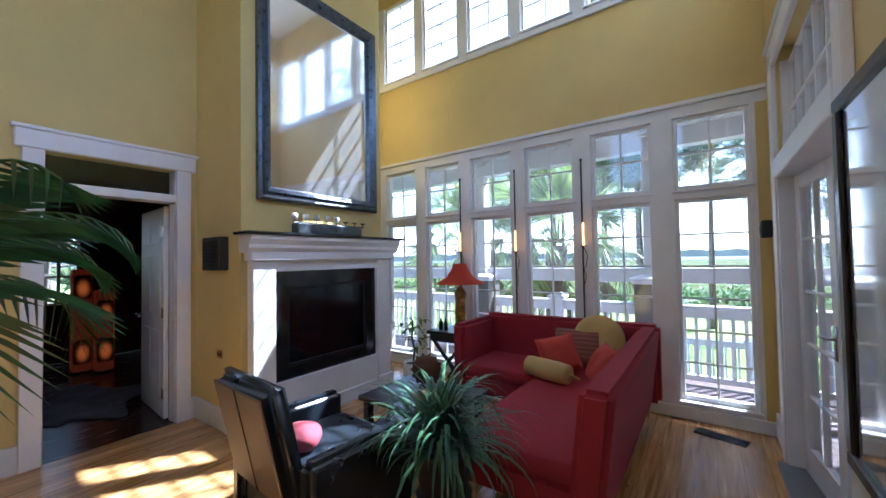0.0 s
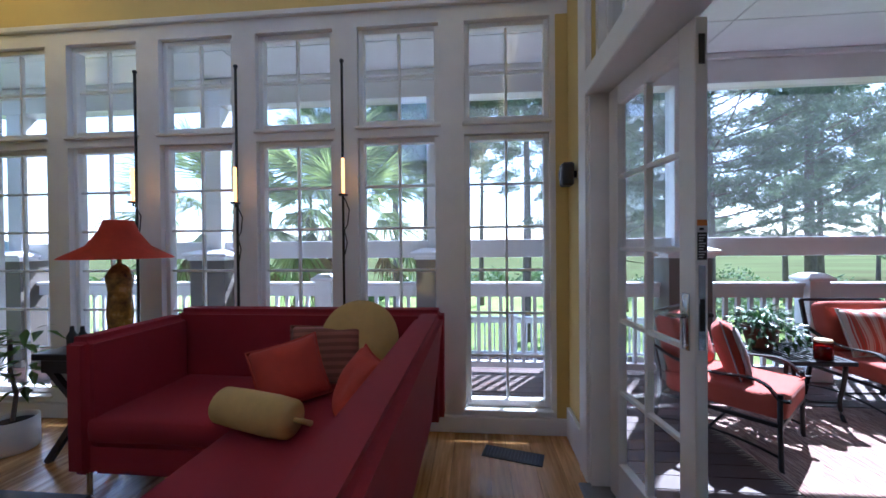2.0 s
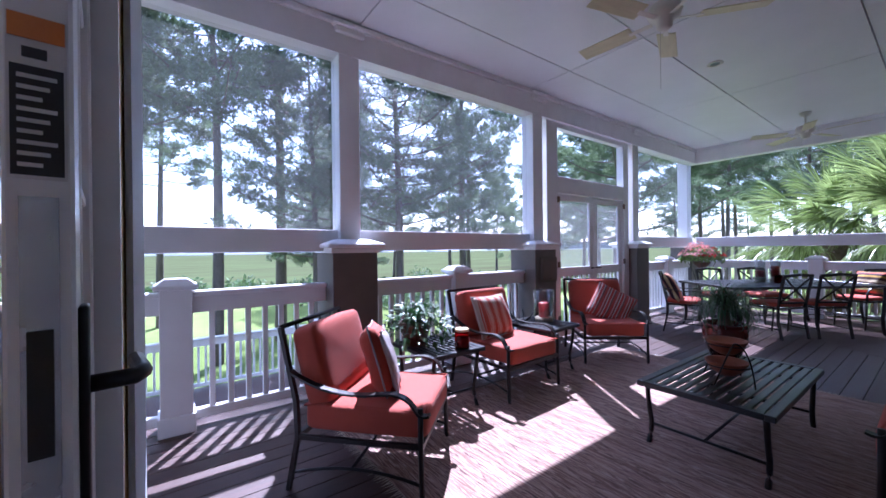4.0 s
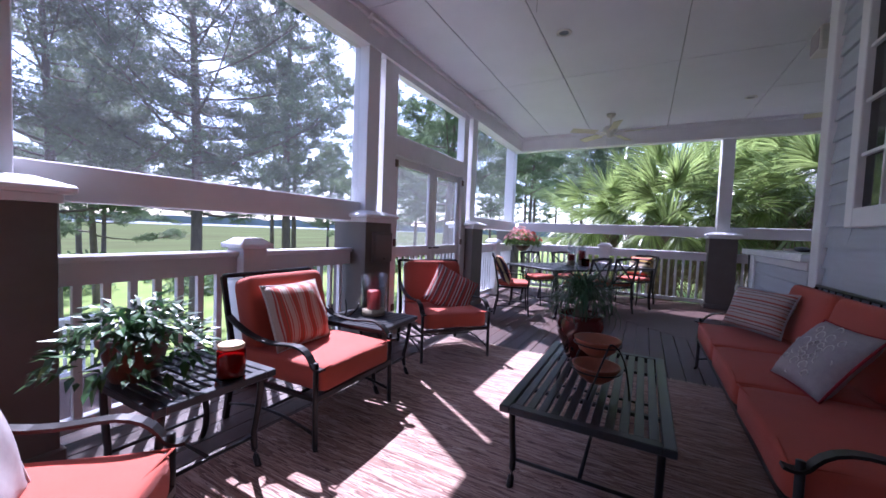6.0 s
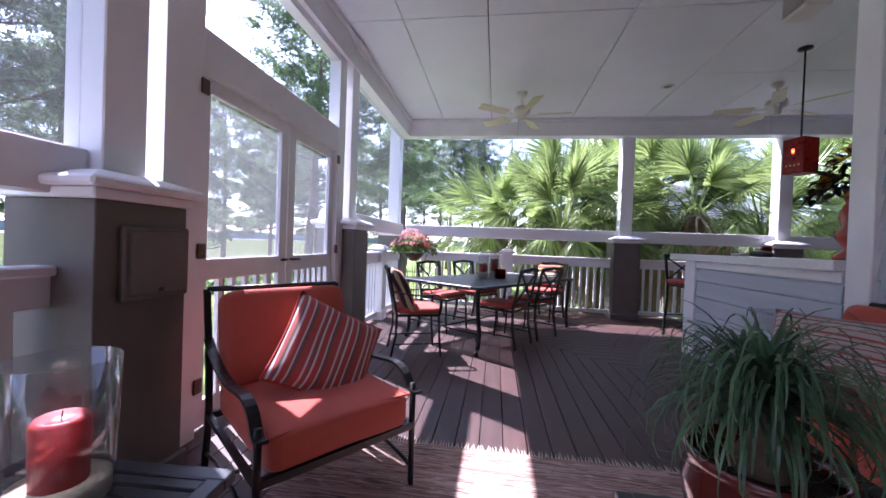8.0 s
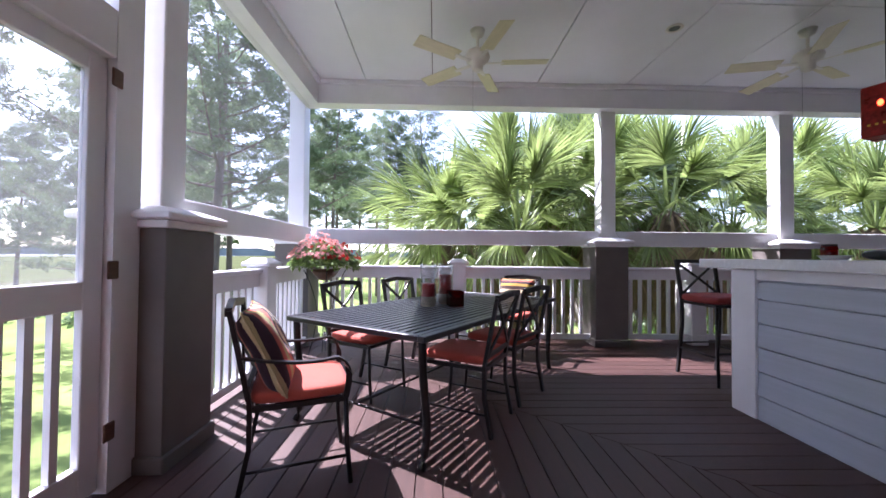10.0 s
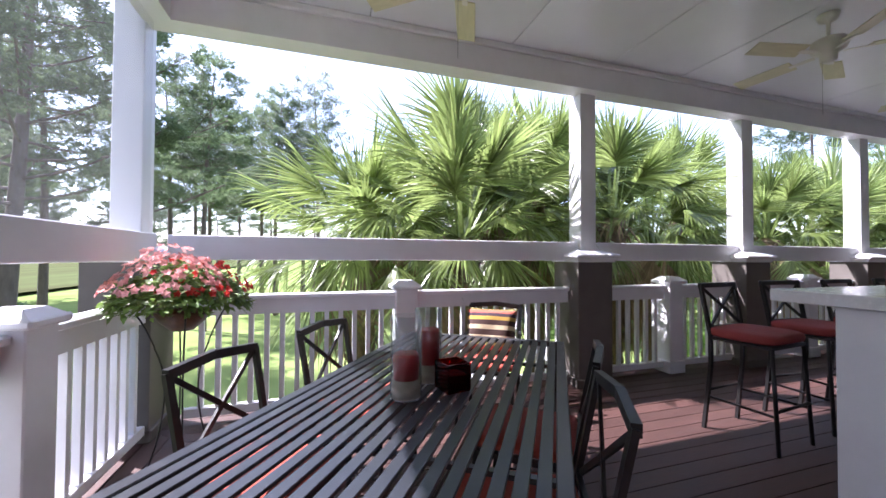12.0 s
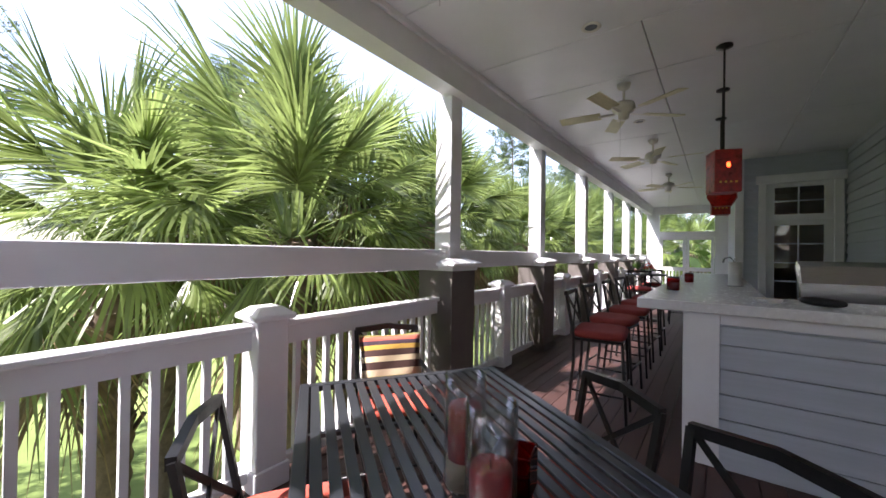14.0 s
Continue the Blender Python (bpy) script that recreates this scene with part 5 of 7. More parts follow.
TT = F + 0.735
vase_candle("hurricane_vase", 8.56, 4.12, TT, 0.070, 0.36, 0.11, 0.085, "tall clear glass vase with a red pillar candle on the table")
vase_candle("hurricane_vase", 8.74, 3.97, TT, 0.068, 0.36, 0.17, 0.09, "tall clear glass vase with a tall red candle on the table")
e = thing("candle_cube", pose(8.60, 3.89, TT, 0, 0, 12), "square dark red glass candle holder on the dining table", "candle holder")
part("wax", box(-0.05, 0.05, -0.05, 0.05, 0.012, 0.075, 0.004), REDWAX, e, "red wax")
bm = box(-0.062, 0.062, -0.062, 0.062, 0, 0.01, 0.003)
for q in ((-0.062, 0.062, -0.062, -0.055), (-0.062, 0.062, 0.055, 0.062), (-0.062, -0.055, -0.055, 0.055), (0.055, 0.062, -0.055, 0.055)):
    bx(bm, *q, 0.01, 0.13)
part("glass", bm, REDGLASS, e, "dark red glass")
vase_candle("hurricane_lantern", 4.27, 4.99, F + 0.51, 0.105, 0.35, 0.16, 0.05, "wide clear glass hurricane lantern with a red candle", 0.08, 0.52)
jar(2.86, 4.70, F + 0.51, 0.062, 0.16, "red glass candle jar with a pale wooden lid", lid=2)
jar(8.42, 0.78, BT, 0.055, 0.13)
jar(8.36, -0.6, BT, 0.05, 0.12)

iron = thing("iron_ornament", pose(4.05, 5.12, F + 0.51, 0, 0, 20), "small black wrought iron ornament on the side table", "ornament")
for k, (a, h) in enumerate(((0, 0.12), (1.3, 0.09), (2.5, 0.13), (3.9, 0.08), (5.1, 0.11))):
    part("scroll", tube(bmesh.new(), curve3((0, 0, 0.012), (0.10 * math.cos(a), 0.10 * math.sin(a), 0.01), (0.13 * math.cos(a + 0.3), 0.13 * math.sin(a + 0.3), h), 6), 0.007, 6), IRON, iron, smooth=True)

# bowls in a wire stand
bs = thing("bowl_stand", pose(3.92, 3.20, F + 0.43, 0, 0, 30) @ Matrix.Scale(0.82, 4), "two tiered terracotta bowls in a black wire stand", "bowl stand")
for s in (-1, 1):
    pts = curve3((s * 0.17, 0.12, 0), (s * 0.16, 0.0, 0.34), (s * 0.14, -0.02, 0.33), 8) + curve3((s * 0.14, -0.03, 0.33), (s * 0.15, -0.12, 0.3), (s * 0.17, -0.14, 0), 8)
    part("wire_leg", tube(bmesh.new(), pts, 0.006, 6), IRON, bs, smooth=True)
for z, r in ((0.05, 0.145), (0.22, 0.14)):
    part("ring", tube(bmesh.new(), [(r * 1.02 * math.cos(a), r * 1.02 * math.sin(a), z + 0.08) for a in (2 * math.pi * k / 20 for k in range(21))], 0.005, 6), IRON, bs, smooth=True)
    part("bowl", lathe(bmesh.new(), [(0.0, z), (0.06, z), (0.11, z + 0.04), (r, z + 0.10), (r + 0.004, z + 0.112), (r - 0.01, z + 0.11), (0.1, z + 0.05), (0.0, z + 0.02)], 28), TERRACOTTA, bs, "glazed terracotta bowl", True)


# ---- plants in pots ----
def straps(n, length, width, el, droop, seed, segs=7, spread=0.02, c=(0, 0, 0)):
    """Arching strap leaves from one crown: vertices and faces."""
    r = random.Random(seed)
    vs, fs = [], []
    for i in range(n):
        az = r.uniform(0, 2 * math.pi)
        e0 = radians(r.uniform(*el))
        L = length * r.uniform(0.55, 1.1)
        dr = droop * r.uniform(0.6, 1.3)
        p = Vector((c[0] + r.uniform(-spread, spread), c[1] + r.uniform(-spread, spread), c[2]))
        w = width * r.uniform(0.7, 1.2)
        side = Vector((-math.sin(az), math.cos(az), 0))
        b0 = len(vs)
        for k in range(segs + 1):
            t = k / segs
            ww = w * (1 - t ** 2.2) * (0.6 + 0.4 * min(1, t * 4)) / 2
            vs.append(tuple(p - side * ww))
            vs.append(tuple(p + side * ww))
            ang = e0 - dr * t * t
            az2 = az + 0.25 * t * math.sin(i)
            p = p + Vector((math.cos(az2) * math.cos(ang), math.sin(az2) * math.cos(ang), math.sin(ang))) * (L / segs)
        for k in range(segs):
            q = b0 + 2 * k
            fs.append((q, q + 1, q + 3, q + 2))
    return vs, fs


def leafy(n, radius, leaf, seed, height, droop=0.5, c=(0, 0, 0), ratio=0.4):
    """Broad leaves on short stems round a crown."""
    r = random.Random(seed)
    vs, fs = [], []
    for i in range(n):
        az, rr = r.uniform(0, 2 * math.pi), radius * math.sqrt(r.uniform(0.02, 1))
        z = height * (1 - (rr / radius) ** 2) * r.uniform(0.3, 1) - droop * max(0, rr / radius - 0.5) * r.uniform(0, 1)
        p = Vector((c[0] + rr * math.cos(az), c[1] + rr * math.sin(az), c[2] + z))
        d = Vector((math.cos(az + r.uniform(-0.9, 0.9)), math.sin(az + r.uniform(-0.9, 0.9)), r.uniform(-0.9, 0.6))).normalized()
        s = d.cross(Vector((r.uniform(-0.3, 0.3), r.uniform(-0.3, 0.3), 1))).normalized()
        u = s.cross(d)
        L = leaf * r.uniform(0.6, 1.2)
        b0 = len(vs)
        for a, b, h in ((0, 0, 0), (0.35, -ratio / 2, 0.06), (0.4, 0, 0), (0.35, ratio / 2, 0.06), (1, 0, -0.12)):
            vs.append(tuple(p + d * (L * a) + s * (L * b) + u * (L * h)))
        fs += [(b0, b0 + 1, b0 + 2), (b0, b0 + 2, b0 + 3), (b0 + 1, b0 + 4, b0 + 2), (b0 + 2, b0 + 4, b0 + 3)]
    return vs, fs


def pot(e, prof, material, label, soil_r, soil_z):
    part("pot", lathe(bmesh.new(), prof, 32), material, e, label, True)
    part("soil", lathe(bmesh.new(), [(0, soil_z + 0.01), (soil_r * 0.7, soil_z + 0.006), (soil_r, soil_z)], 20), SOIL, e, "dark potting soil", True)


e = thing("ponytail_palm", pose(4.43, 3.36, F + 0.43) @ Matrix.Scale(0.96, 4), "ponytail palm in an oxblood glazed pot on the coffee table", "potted plant")
pot(e, [(0, 0), (0.085, 0), (0.09, 0.02), (0.12, 0.09), (0.148, 0.17), (0.156, 0.23), (0.147, 0.27), (0.15, 0.285), (0.158, 0.305), (0.147, 0.31), (0.135, 0.29), (0.135, 0.26)], OXBLOOD, "oxblood glazed pot with ribs", 0.137, 0.265)
part("trunk", lathe(bmesh.new(), [(0.062, 0.25), (0.058, 0.29), (0.036, 0.34), (0.028, 0.40), (0.025, 0.44), (0.018, 0.46), (0, 0.46)], 14), PALMBARK, e, smooth=True)
v, f = straps(440, 0.42, 0.010, (0, 75), 4.0, 3, 10, 0.035, (0, 0, 0.43))
raw("leaves", v, f, SPIDERLEAF, e, "thin arching dark green leaves")

e = thing("jungle_cactus", pose(2.62, 5.04, F + 0.51), "trailing leafy cactus in a brown pot on the side table", "potted plant")
pot(e, [(0, 0), (0.09, 0), (0.13, 0.16), (0.14, 0.17), (0.14, 0.2), (0.125, 0.2), (0.12, 0.17)], BROWNWOOD, "brown tapered pot", 0.12, 0.17)
v, f = leafy(420, 0.30, 0.085, 5, 0.22, 0.30, (0, 0, 0.17), 0.42)
raw("leaves", v, f, HOUSELEAF, e, "glossy dark green leaf segments")
v, f = straps(60, 0.30, 0.02, (10, 70), 2.2, 6, 6, 0.05, (0, 0, 0.18))
tagged(raw("stem_tangle", v, f, HOUSELEAF, e), kind="stuff")

e = thing("spider_plant", pose(-0.95, 1.50, 0), "large dark green spider plant on a low black stand", "potted plant")
for a in (0.5, 2.6, 4.7):
    part("stand_leg", tube(bmesh.new(), [(0.2 * math.cos(a), 0.2 * math.sin(a), 0), (0.12 * math.cos(a), 0.12 * math.sin(a), 0.26)], 0.012), IRON, e, smooth=True)
part("stand_ring", lathe(bmesh.new(), [(0, 0.25), (0.15, 0.25), (0.15, 0.268), (0, 0.268)], 24), IRON, e)
pot(e, [(0, 0.268), (0.12, 0.268), (0.17, 0.5), (0.18, 0.52), (0.165, 0.52), (0.15, 0.49)], BLACK, "black pot", 0.155, 0.48)
v, f = straps(330, 0.60, 0.024, (20, 88), 2.7, 8, 8, 0.06, (0, 0, 0.48))
raw("leaves", v, f, SPIDERLEAF, e, "long arching strap leaves")

e = thing("potted_tree", pose(-2.88, 3.54, 0), "small money tree in a white ceramic pot on the floor", "potted plant")
pot(e, [(0, 0), (0.115, 0), (0.125, 0.02), (0.125, 0.2), (0.115, 0.2), (0.11, 0.17)], POTWHITE, "white ceramic pot", 0.112, 0.17)
part("trunk", tube(bmesh.new(), [(0, 0, 0.16), (0.02, 0.01, 0.35), (-0.02, 0.01, 0.5), (0.01, -0.01, 0.7)], 0.012), BARK, e, smooth=True)
for k in range(7):
    a, z = 2.1 * k, 0.36 + 0.06 * k
    part("twig", tube(bmesh.new(), [(0, 0, z), (0.1 * math.cos(a), 0.1 * math.sin(a), z + 0.04)], 0.004, 5), BARK, e)
    v, f = leafy(9, 0.10, 0.14, 20 + k, 0.04, 0.06, (0.12 * math.cos(a), 0.12 * math.sin(a), z + 0.03), 0.35)
    raw("leaf_cluster", v, f, SHRUBLEAF, e)

# potted palm with feather leaves beside the dark room's door
e = thing("potted_palm", pose(-2.2, -0.28, 0), "tall potted palm with feathery dark green fronds", "potted plant")
pot(e, [(0, 0), (0.16, 0), (0.21, 0.32), (0.22, 0.36), (0.2, 0.36), (0.19, 0.33)], TERRACOTTA, "terracotta pot", 0.195, 0.32)
part("trunk", tube(bmesh.new(), [(0, 0, 0.3), (0.02, 0, 0.8), (0, 0.02, 1.47)], 0.03), PALMBARK, e, smooth=True)
rr = random.Random(12)
for i in range(16):
    az, el, L = 2 * math.pi * i / 16 + rr.uniform(-0.2, 0.2), radians(rr.uniform(5, 75)), rr.uniform(0.7, 1.0)
    p, vs, fs, pts = Vector((0, 0, 1.45)), [], [], []
    for k in range(31):
        t = k / 30
        ang = el - 1.9 * t * t
        d = Vector((math.cos(az) * math.cos(ang), math.sin(az) * math.cos(ang), math.sin(ang)))
        pts.append(p.copy())
        if k > 3 and k % 2 == 0:
            for s in (-1, 1):
                sd2 = Vector((-math.sin(az), math.cos(az), 0)) * s
                q = (sd2 * 0.75 + d * 0.75 + Vector((0, 0, -0.28))).normalized()
                LL = 0.40 * math.sin(math.pi * min(1, 0.15 + t * 0.85)) + 0.08
                wv = d * 0.010
                b0 = len(vs)
                vs += [tuple(p - wv), tuple(p + wv), tuple(p + q * LL * 0.6 + wv - Vector((0, 0, 0.02))), tuple(p + q * LL - Vector((0, 0, 0.08)))]
                fs += [(b0, b0 + 1, b0 + 2), (b0, b0 + 2, b0 + 3)]
        p = p + d * (L / 30)
    fr = raw("frond", vs, fs, HOUSELEAF, e)
    part("rib", tube(bmesh.new(), pts[::3], 0.006, 5), SHRUBLEAF, fr)

# flower basket on an iron stand in the corner of the porch
e = thing("flower_stand", pose(9.74, 5.34, F) @ Matrix.Diagonal((0.9, 0.9, 0.97, 1)), "black iron plant stand holding a basket of red and pink petunias", "flower stand")
for a in (0.4, 2.0, 3.5, 5.1):
    c, s = math.cos(a), math.sin(a)
    part("stand_leg", tube(bmesh.new(), curve3((0.20 * c, 0.20 * s, 0), (0.02 * c, 0.02 * s, 0.5), (0.16 * c, 0.16 * s, 0.80), 10) + curve3((0.16 * c, 0.16 * s, 0.81), (0.22 * c, 0.22 * s, 0.96), (0.26 * c, 0.26 * s, 1.02), 5), 0.006, 6), IRON, e, smooth=True)
part("basket", lathe(bmesh.new(), [(0.0, 0.90), (0.07, 0.90), (0.14, 0.96), (0.19, 1.03), (0.175, 1.03), (0.13, 0.965)], 24), BROWNWOOD, e, smooth=True)
v, f = leafy(1700, 0.42, 0.07, 31, 0.24, 0.20, (0, 0, 1.12), 0.6)
raw("foliage", v, f, FLOWERLEAF, e, "bright green petunia leaves")
v, f = leafy(900, 0.40, 0.065, 33, 0.20, 0.06, (0, 0, 1.09), 0.6)
raw("trailing_foliage", v, f, FLOWERLEAF, e, "trailing petunia leaves")


def blossoms(n, radius, size, seed, height, c, zlo=0.35):
    r = random.Random(seed)
    vs, fs = [], []
    for i in range(n):
        az, rr2 = r.uniform(0, 2 * math.pi), radius * math.sqrt(r.uniform(0.0, 1))
        z = height * (1 - (rr2 / radius) ** 2) * r.uniform(zlo, 1.1)
        p = Vector((c[0] + rr2 * math.cos(az), c[1] + rr2 * math.sin(az), c[2] + z))
        nn = Vector((math.cos(az) * rr2 / radius + r.uniform(-0.4, 0.4), math.sin(az) * rr2 / radius + r.uniform(-0.4, 0.4), r.uniform(0.2, 1))).normalized()
        s = nn.orthogonal().normalized()
        u = nn.cross(s)
        b0 = len(vs)
        vs.append(tuple(p - nn * size * 0.4))
        for k in range(10):
            a = 2 * math.pi * k / 10
            q = size * (1.0 if k % 2 == 0 else 0.62)
            vs.append(tuple(p + s * (q * math.cos(a)) + u * (q * math.sin(a))))
        fs += [(b0, b0 + 1 + k, b0 + 1 + (k + 1) % 10) for k in range(10)]
    return vs, fs


v, f = blossoms(110, 0.43, 0.028, 41, 0.24, (0.05, -0.04, 1.15))
raw("red_blossoms", v, f, PETAL_RED, e, "red petunia blossoms")
v, f = blossoms(230, 0.38, 0.028, 42, 0.29, (-0.09, 0.05, 1.17), 0.65)
raw("pink_blossoms", v, f, PETAL_PINK, e, "pale pink petunia blossoms")

# vase of sunflowers on the bar
e = thing("flower_vase", pose(6.72, 1.30, BT), "tall orange-red glazed vase of dark and yellow flowers on the bar", "vase")
part("vase_body", lathe(bmesh.new(), [(0, 0), (0.11, 0), (0.11, 0.03), (0.06, 0.07), (0.05, 0.10), (0.10, 0.17), (0.105, 0.2), (0.065, 0.25), (0.085, 0.32), (0.075, 0.38), (0.045, 0.44), (0.06, 0.47), (0.05, 0.48)], 24), REDGLAZE, e, smooth=True)
v, f = leafy(320, 0.24, 0.11, 51, 0.36, 0.15, (0, 0, 0.5), 0.5)
raw("foliage", v, f, mat("dark_dried_leaf", (0.035, 0.022, 0.015), 0.7, bump=0, island=0.4), e, "dark brown foliage")
v, f = blossoms(16, 0.22, 0.075, 52, 0.36, (0, 0, 0.52))
raw("bloom_cluster", v, f, PETAL_YELLOW, e, "yellow sunflower heads")
e = thing("glass_jug", pose(6.2, 2.75, F), "clear glass vase on the deck beside the sofa", "vase")
g = part("glass", lathe(bmesh.new(), [(0, 0.40), (0.10, 0.40), (0.155, 0.49), (0.15, 0.56), (0.10, 0.65), (0.09, 0.70), (0.13, 0.78), (0.122, 0.78), (0.085, 0.70), (0.144, 0.56)], 24), VASEGLASS, e, smooth=True)
part("table_top", lathe(bmesh.new(), [(0, 0.38), (0.2, 0.38), (0.2, 0.398), (0, 0.398)], 24), IRON, e)
part("table_leg", tube(bmesh.new(), [(0, 0, 0), (0, 0, 0.38)], 0.015), IRON, e)
part("table_foot", lathe(bmesh.new(), [(0, 0), (0.15, 0), (0.13, 0.02), (0, 0.025)], 20), IRON, e)
e.matrix_basis = pose(6.46, 2.0, F)

# things on the bar
e = thing("gas_grill", pose(7.15, 0.45, BT - 0.42), "stainless steel grill with its hood raised behind the bar", "grill")
part("cabinet", box(-0.38, 0.38, -0.3, 0.3, -0.705, 0.36, 0.01), STEEL, e)
part("hood", sweep(bmesh.new(), [(-0.36, 0, 0.36), (0.36, 0, 0.36)], [(-0.26, 0), (-0.27, 0.18), (-0.18, 0.32), (0.0, 0.36), (0.05, 0.3), (-0.2, 0.1)]), STEEL, e)
part("grate", box(-0.32, 0.32, -0.22, 0.25, 0.362, 0.375), IRON, e)
e = thing("paper_towel", pose(7.92, -0.25, BT), "white roll of paper towels on the bar", "paper towel")
part("roll", lathe(bmesh.new(), [(0, 0.012), (0.06, 0.012), (0.06, 0.27), (0.02, 0.27), (0.02, 0.26), (0, 0.26)], 24), POTWHITE, e, smooth=True)
part("holder", lathe(bmesh.new(), [(0, 0), (0.075, 0), (0.075, 0.01), (0.008, 0.011), (0.008, 0.31), (0, 0.31)], 20), CHROME, e, smooth=True)
e = thing("bar_mat", pose(7.5, 1.42, BT), "heap of black cloth and a white dish on the bar", "cloth")
part("folded_cloth", soft(bmesh.new(), 0.24, 0.12, 0.06, 0.8, 0.6, (0, 0, 0.03), 24, 10), BLACK, e, smooth=True)
part("dish", lathe(bmesh.new(), [(0, 0), (0.06, 0.0), (0.085, 0.03), (0.08, 0.03), (0, 0.008)], 20), POTWHITE, e, smooth=True, m=pose(0.28, 0.02, 0.0))
e = thing("bar_tap", pose(7.88, -1.6, BT), "curved chrome bar tap", "tap")
part("spout", tube(bmesh.new(), [(0, 0, 0), (0, 0, 0.25), (0.05, 0, 0.32), (0.12, 0, 0.3), (0.13, 0, 0.24)], 0.013), CHROME, e, smooth=True)


def fan(m):
    e = thing("ceiling_fan", m, "white ceiling fan with five cream blades", "ceiling fan", "porch ceiling fans")
    part("canopy", lathe(bmesh.new(), [(0, 0), (0.075, 0), (0.06, -0.05), (0.015, -0.07), (0.012, -0.2)], 20), FANWHITE, e, smooth=True)
    part("motor", lathe(bmesh.new(), [(0.012, -0.19), (0.06, -0.2), (0.11, -0.225), (0.125, -0.27), (0.11, -0.31), (0.06, -0.33), (0.055, -0.39), (0.03, -0.41), (0, -0.41)], 24), FANWHITE, e, smooth=True)
    for k in range(5):
        a = 72 * k
        b = part("blade", box(0.24, 0.70, -0.072, 0.072, -0.008, 0.0, 0.003), BLADE, e, m=pose(0, 0, -0.32, 0, 0, a) @ pose(0, 0, 0, 12, 0, 0))
        part("blade_arm", box(0.09, 0.27, -0.02, 0.02, -0.014, -0.008, 0.002), FANWHITE, b)
    part("pull_chain", tube(bmesh.new(), [(0.03, 0.03, -0.4), (0.03, 0.03, -0.85)], 0.002, 5), CHROME, e)
    return e


f0 = fan(pose(4.05, 3.62, 3.25, 0, 0, 20))
for x, y, a in ((9.08, 3.66, 50), (8.95, 0.40, 5), (8.96, -2.1, 33), (9.02, -5.3, 60)):
    copy_thing(f0, pose(x, y, 3.25, 0, 0, a))


def pendant(m):
    e = thing("pendant_lamp", m, "red glass lantern pendant on a dark rod over the bar", "lamp", "bar pendants")
    part("canopy", lathe(bmesh.new(), [(0, 0), (0.065, 0), (0.065, -0.018), (0.01, -0.03), (0, -0.03)], 20), IRON, e, smooth=True)
    part("rod", tube(bmesh.new(), [(0, 0, -0.02), (0, 0, -0.98)], 0.009), IRON, e)
    bm = bmesh.new()
    bx(bm, -0.105, 0.105, -0.105, 0.105, -1.36, -0.98, 0.006)
    sh = part("shade", bm, PENDRED, e, "translucent red glass shade")
    for k in range(4):
        part("dot_row", box(-0.06 + 0.04 * k - 0.008, -0.06 + 0.04 * k + 0.008, 0.105, 0.108, -1.28, -1.265), PETAL_YELLOW, sh)
    bulb = soft(bmesh.new(), 0.035, 0.012, 0.05, 1, 1, (0, 0, 0), 12, 8)
    part("bulb", bulb, REDBULB, e, "glowing red bulb", True, pose(0, 0.104, -1.12))
    return e


p0 = pendant(pose(8.04, 0.74, 3.25, 0, 0, 20))
p1 = thing("pendant_lamp", pose(8.04, -0.38, 3.25, 0, 0, 25), "faceted red glass lantern pendant on a dark rod over the bar", "lamp", "bar pendants")
part("canopy", lathe(bmesh.new(), [(0, 0), (0.065, 0), (0.065, -0.018), (0.01, -0.03), (0, -0.03)], 20), IRON, p1, smooth=True)
part("rod", tube(bmesh.new(), [(0, 0, -0.02), (0, 0, -1.05)], 0.009), IRON, p1)
part("shade", lathe(bmesh.new(), [(0.0, -1.04), (0.07, -1.05), (0.15, -1.16), (0.16, -1.26), (0.10, -1.36), (0.0, -1.37)], 6), PENDRED, p1, "faceted translucent red shade")
part("bulb", soft(bmesh.new(), 0.05, 0.02, 0.06, 1, 1, (0, 0, 0), 12, 8), REDBULB, p1, "glowing red bulb", True, pose(0.06, 0.128, -1.19))
copy_thing(p0, pose(8.05, -1.5, 3.25, 0, 0, 5))
for x, y in ((8.96, 1.73), (6.0, 3.9), (9.0, -1.0)):
    e = thing("recessed_light", pose(x, y, 3.25), "small round recessed ceiling light", "light", "recessed lights")
    part("ring", lathe(bmesh.new(), [(0.075, 0.0), (0.08, -0.008), (0.055, -0.012), (0.05, 0.0)], 24), FANWHITE, e, smooth=True)
    part("reflector", lathe(bmesh.new(), [(0.0, -0.002), (0.052, -0.003)], 20), SILVER, e)
e = thing("outdoor_speaker", pose(6.98, 1.5, 3.0), "white box speaker under the porch ceiling", "speaker")
part("cabinet", box(-0.13, 0.13, -0.1, 0.1, 0, 0.25, 0.012), FANWHITE, e)
part("grille", box(-0.11, 0.11, 0.1, 0.108, 0.02, 0.22, 0.004), GREY_CLOTH, e)

# high table with stools at the far end of the porch
ht = thing("bistro_table", pose(9.42, -4.75, F), "tall dark iron bistro table set with flowers", "table")
part("tabletop", lathe(bmesh.new(), [(0, 1.03), (0.44, 1.03), (0.45, 1.045), (0.44, 1.06), (0, 1.06)], 32), SLAT, ht, smooth=True)
part("pedestal", tube(bmesh.new(), [(0, 0, 0.03), (0, 0, 1.03)], 0.03), IRON, ht, smooth=True)
part("foot", lathe(bmesh.new(), [(0, 0), (0.30, 0), (0.28, 0.025), (0.05, 0.05), (0, 0.05)], 28), IRON, ht, smooth=True)
for x, y, a in ((9.42, -3.95, 180), (9.40, -5.55, 0), (8.70, -4.70, 90)):
    copy_thing(st, pose(x, y, F, 0, 0, a + 8))
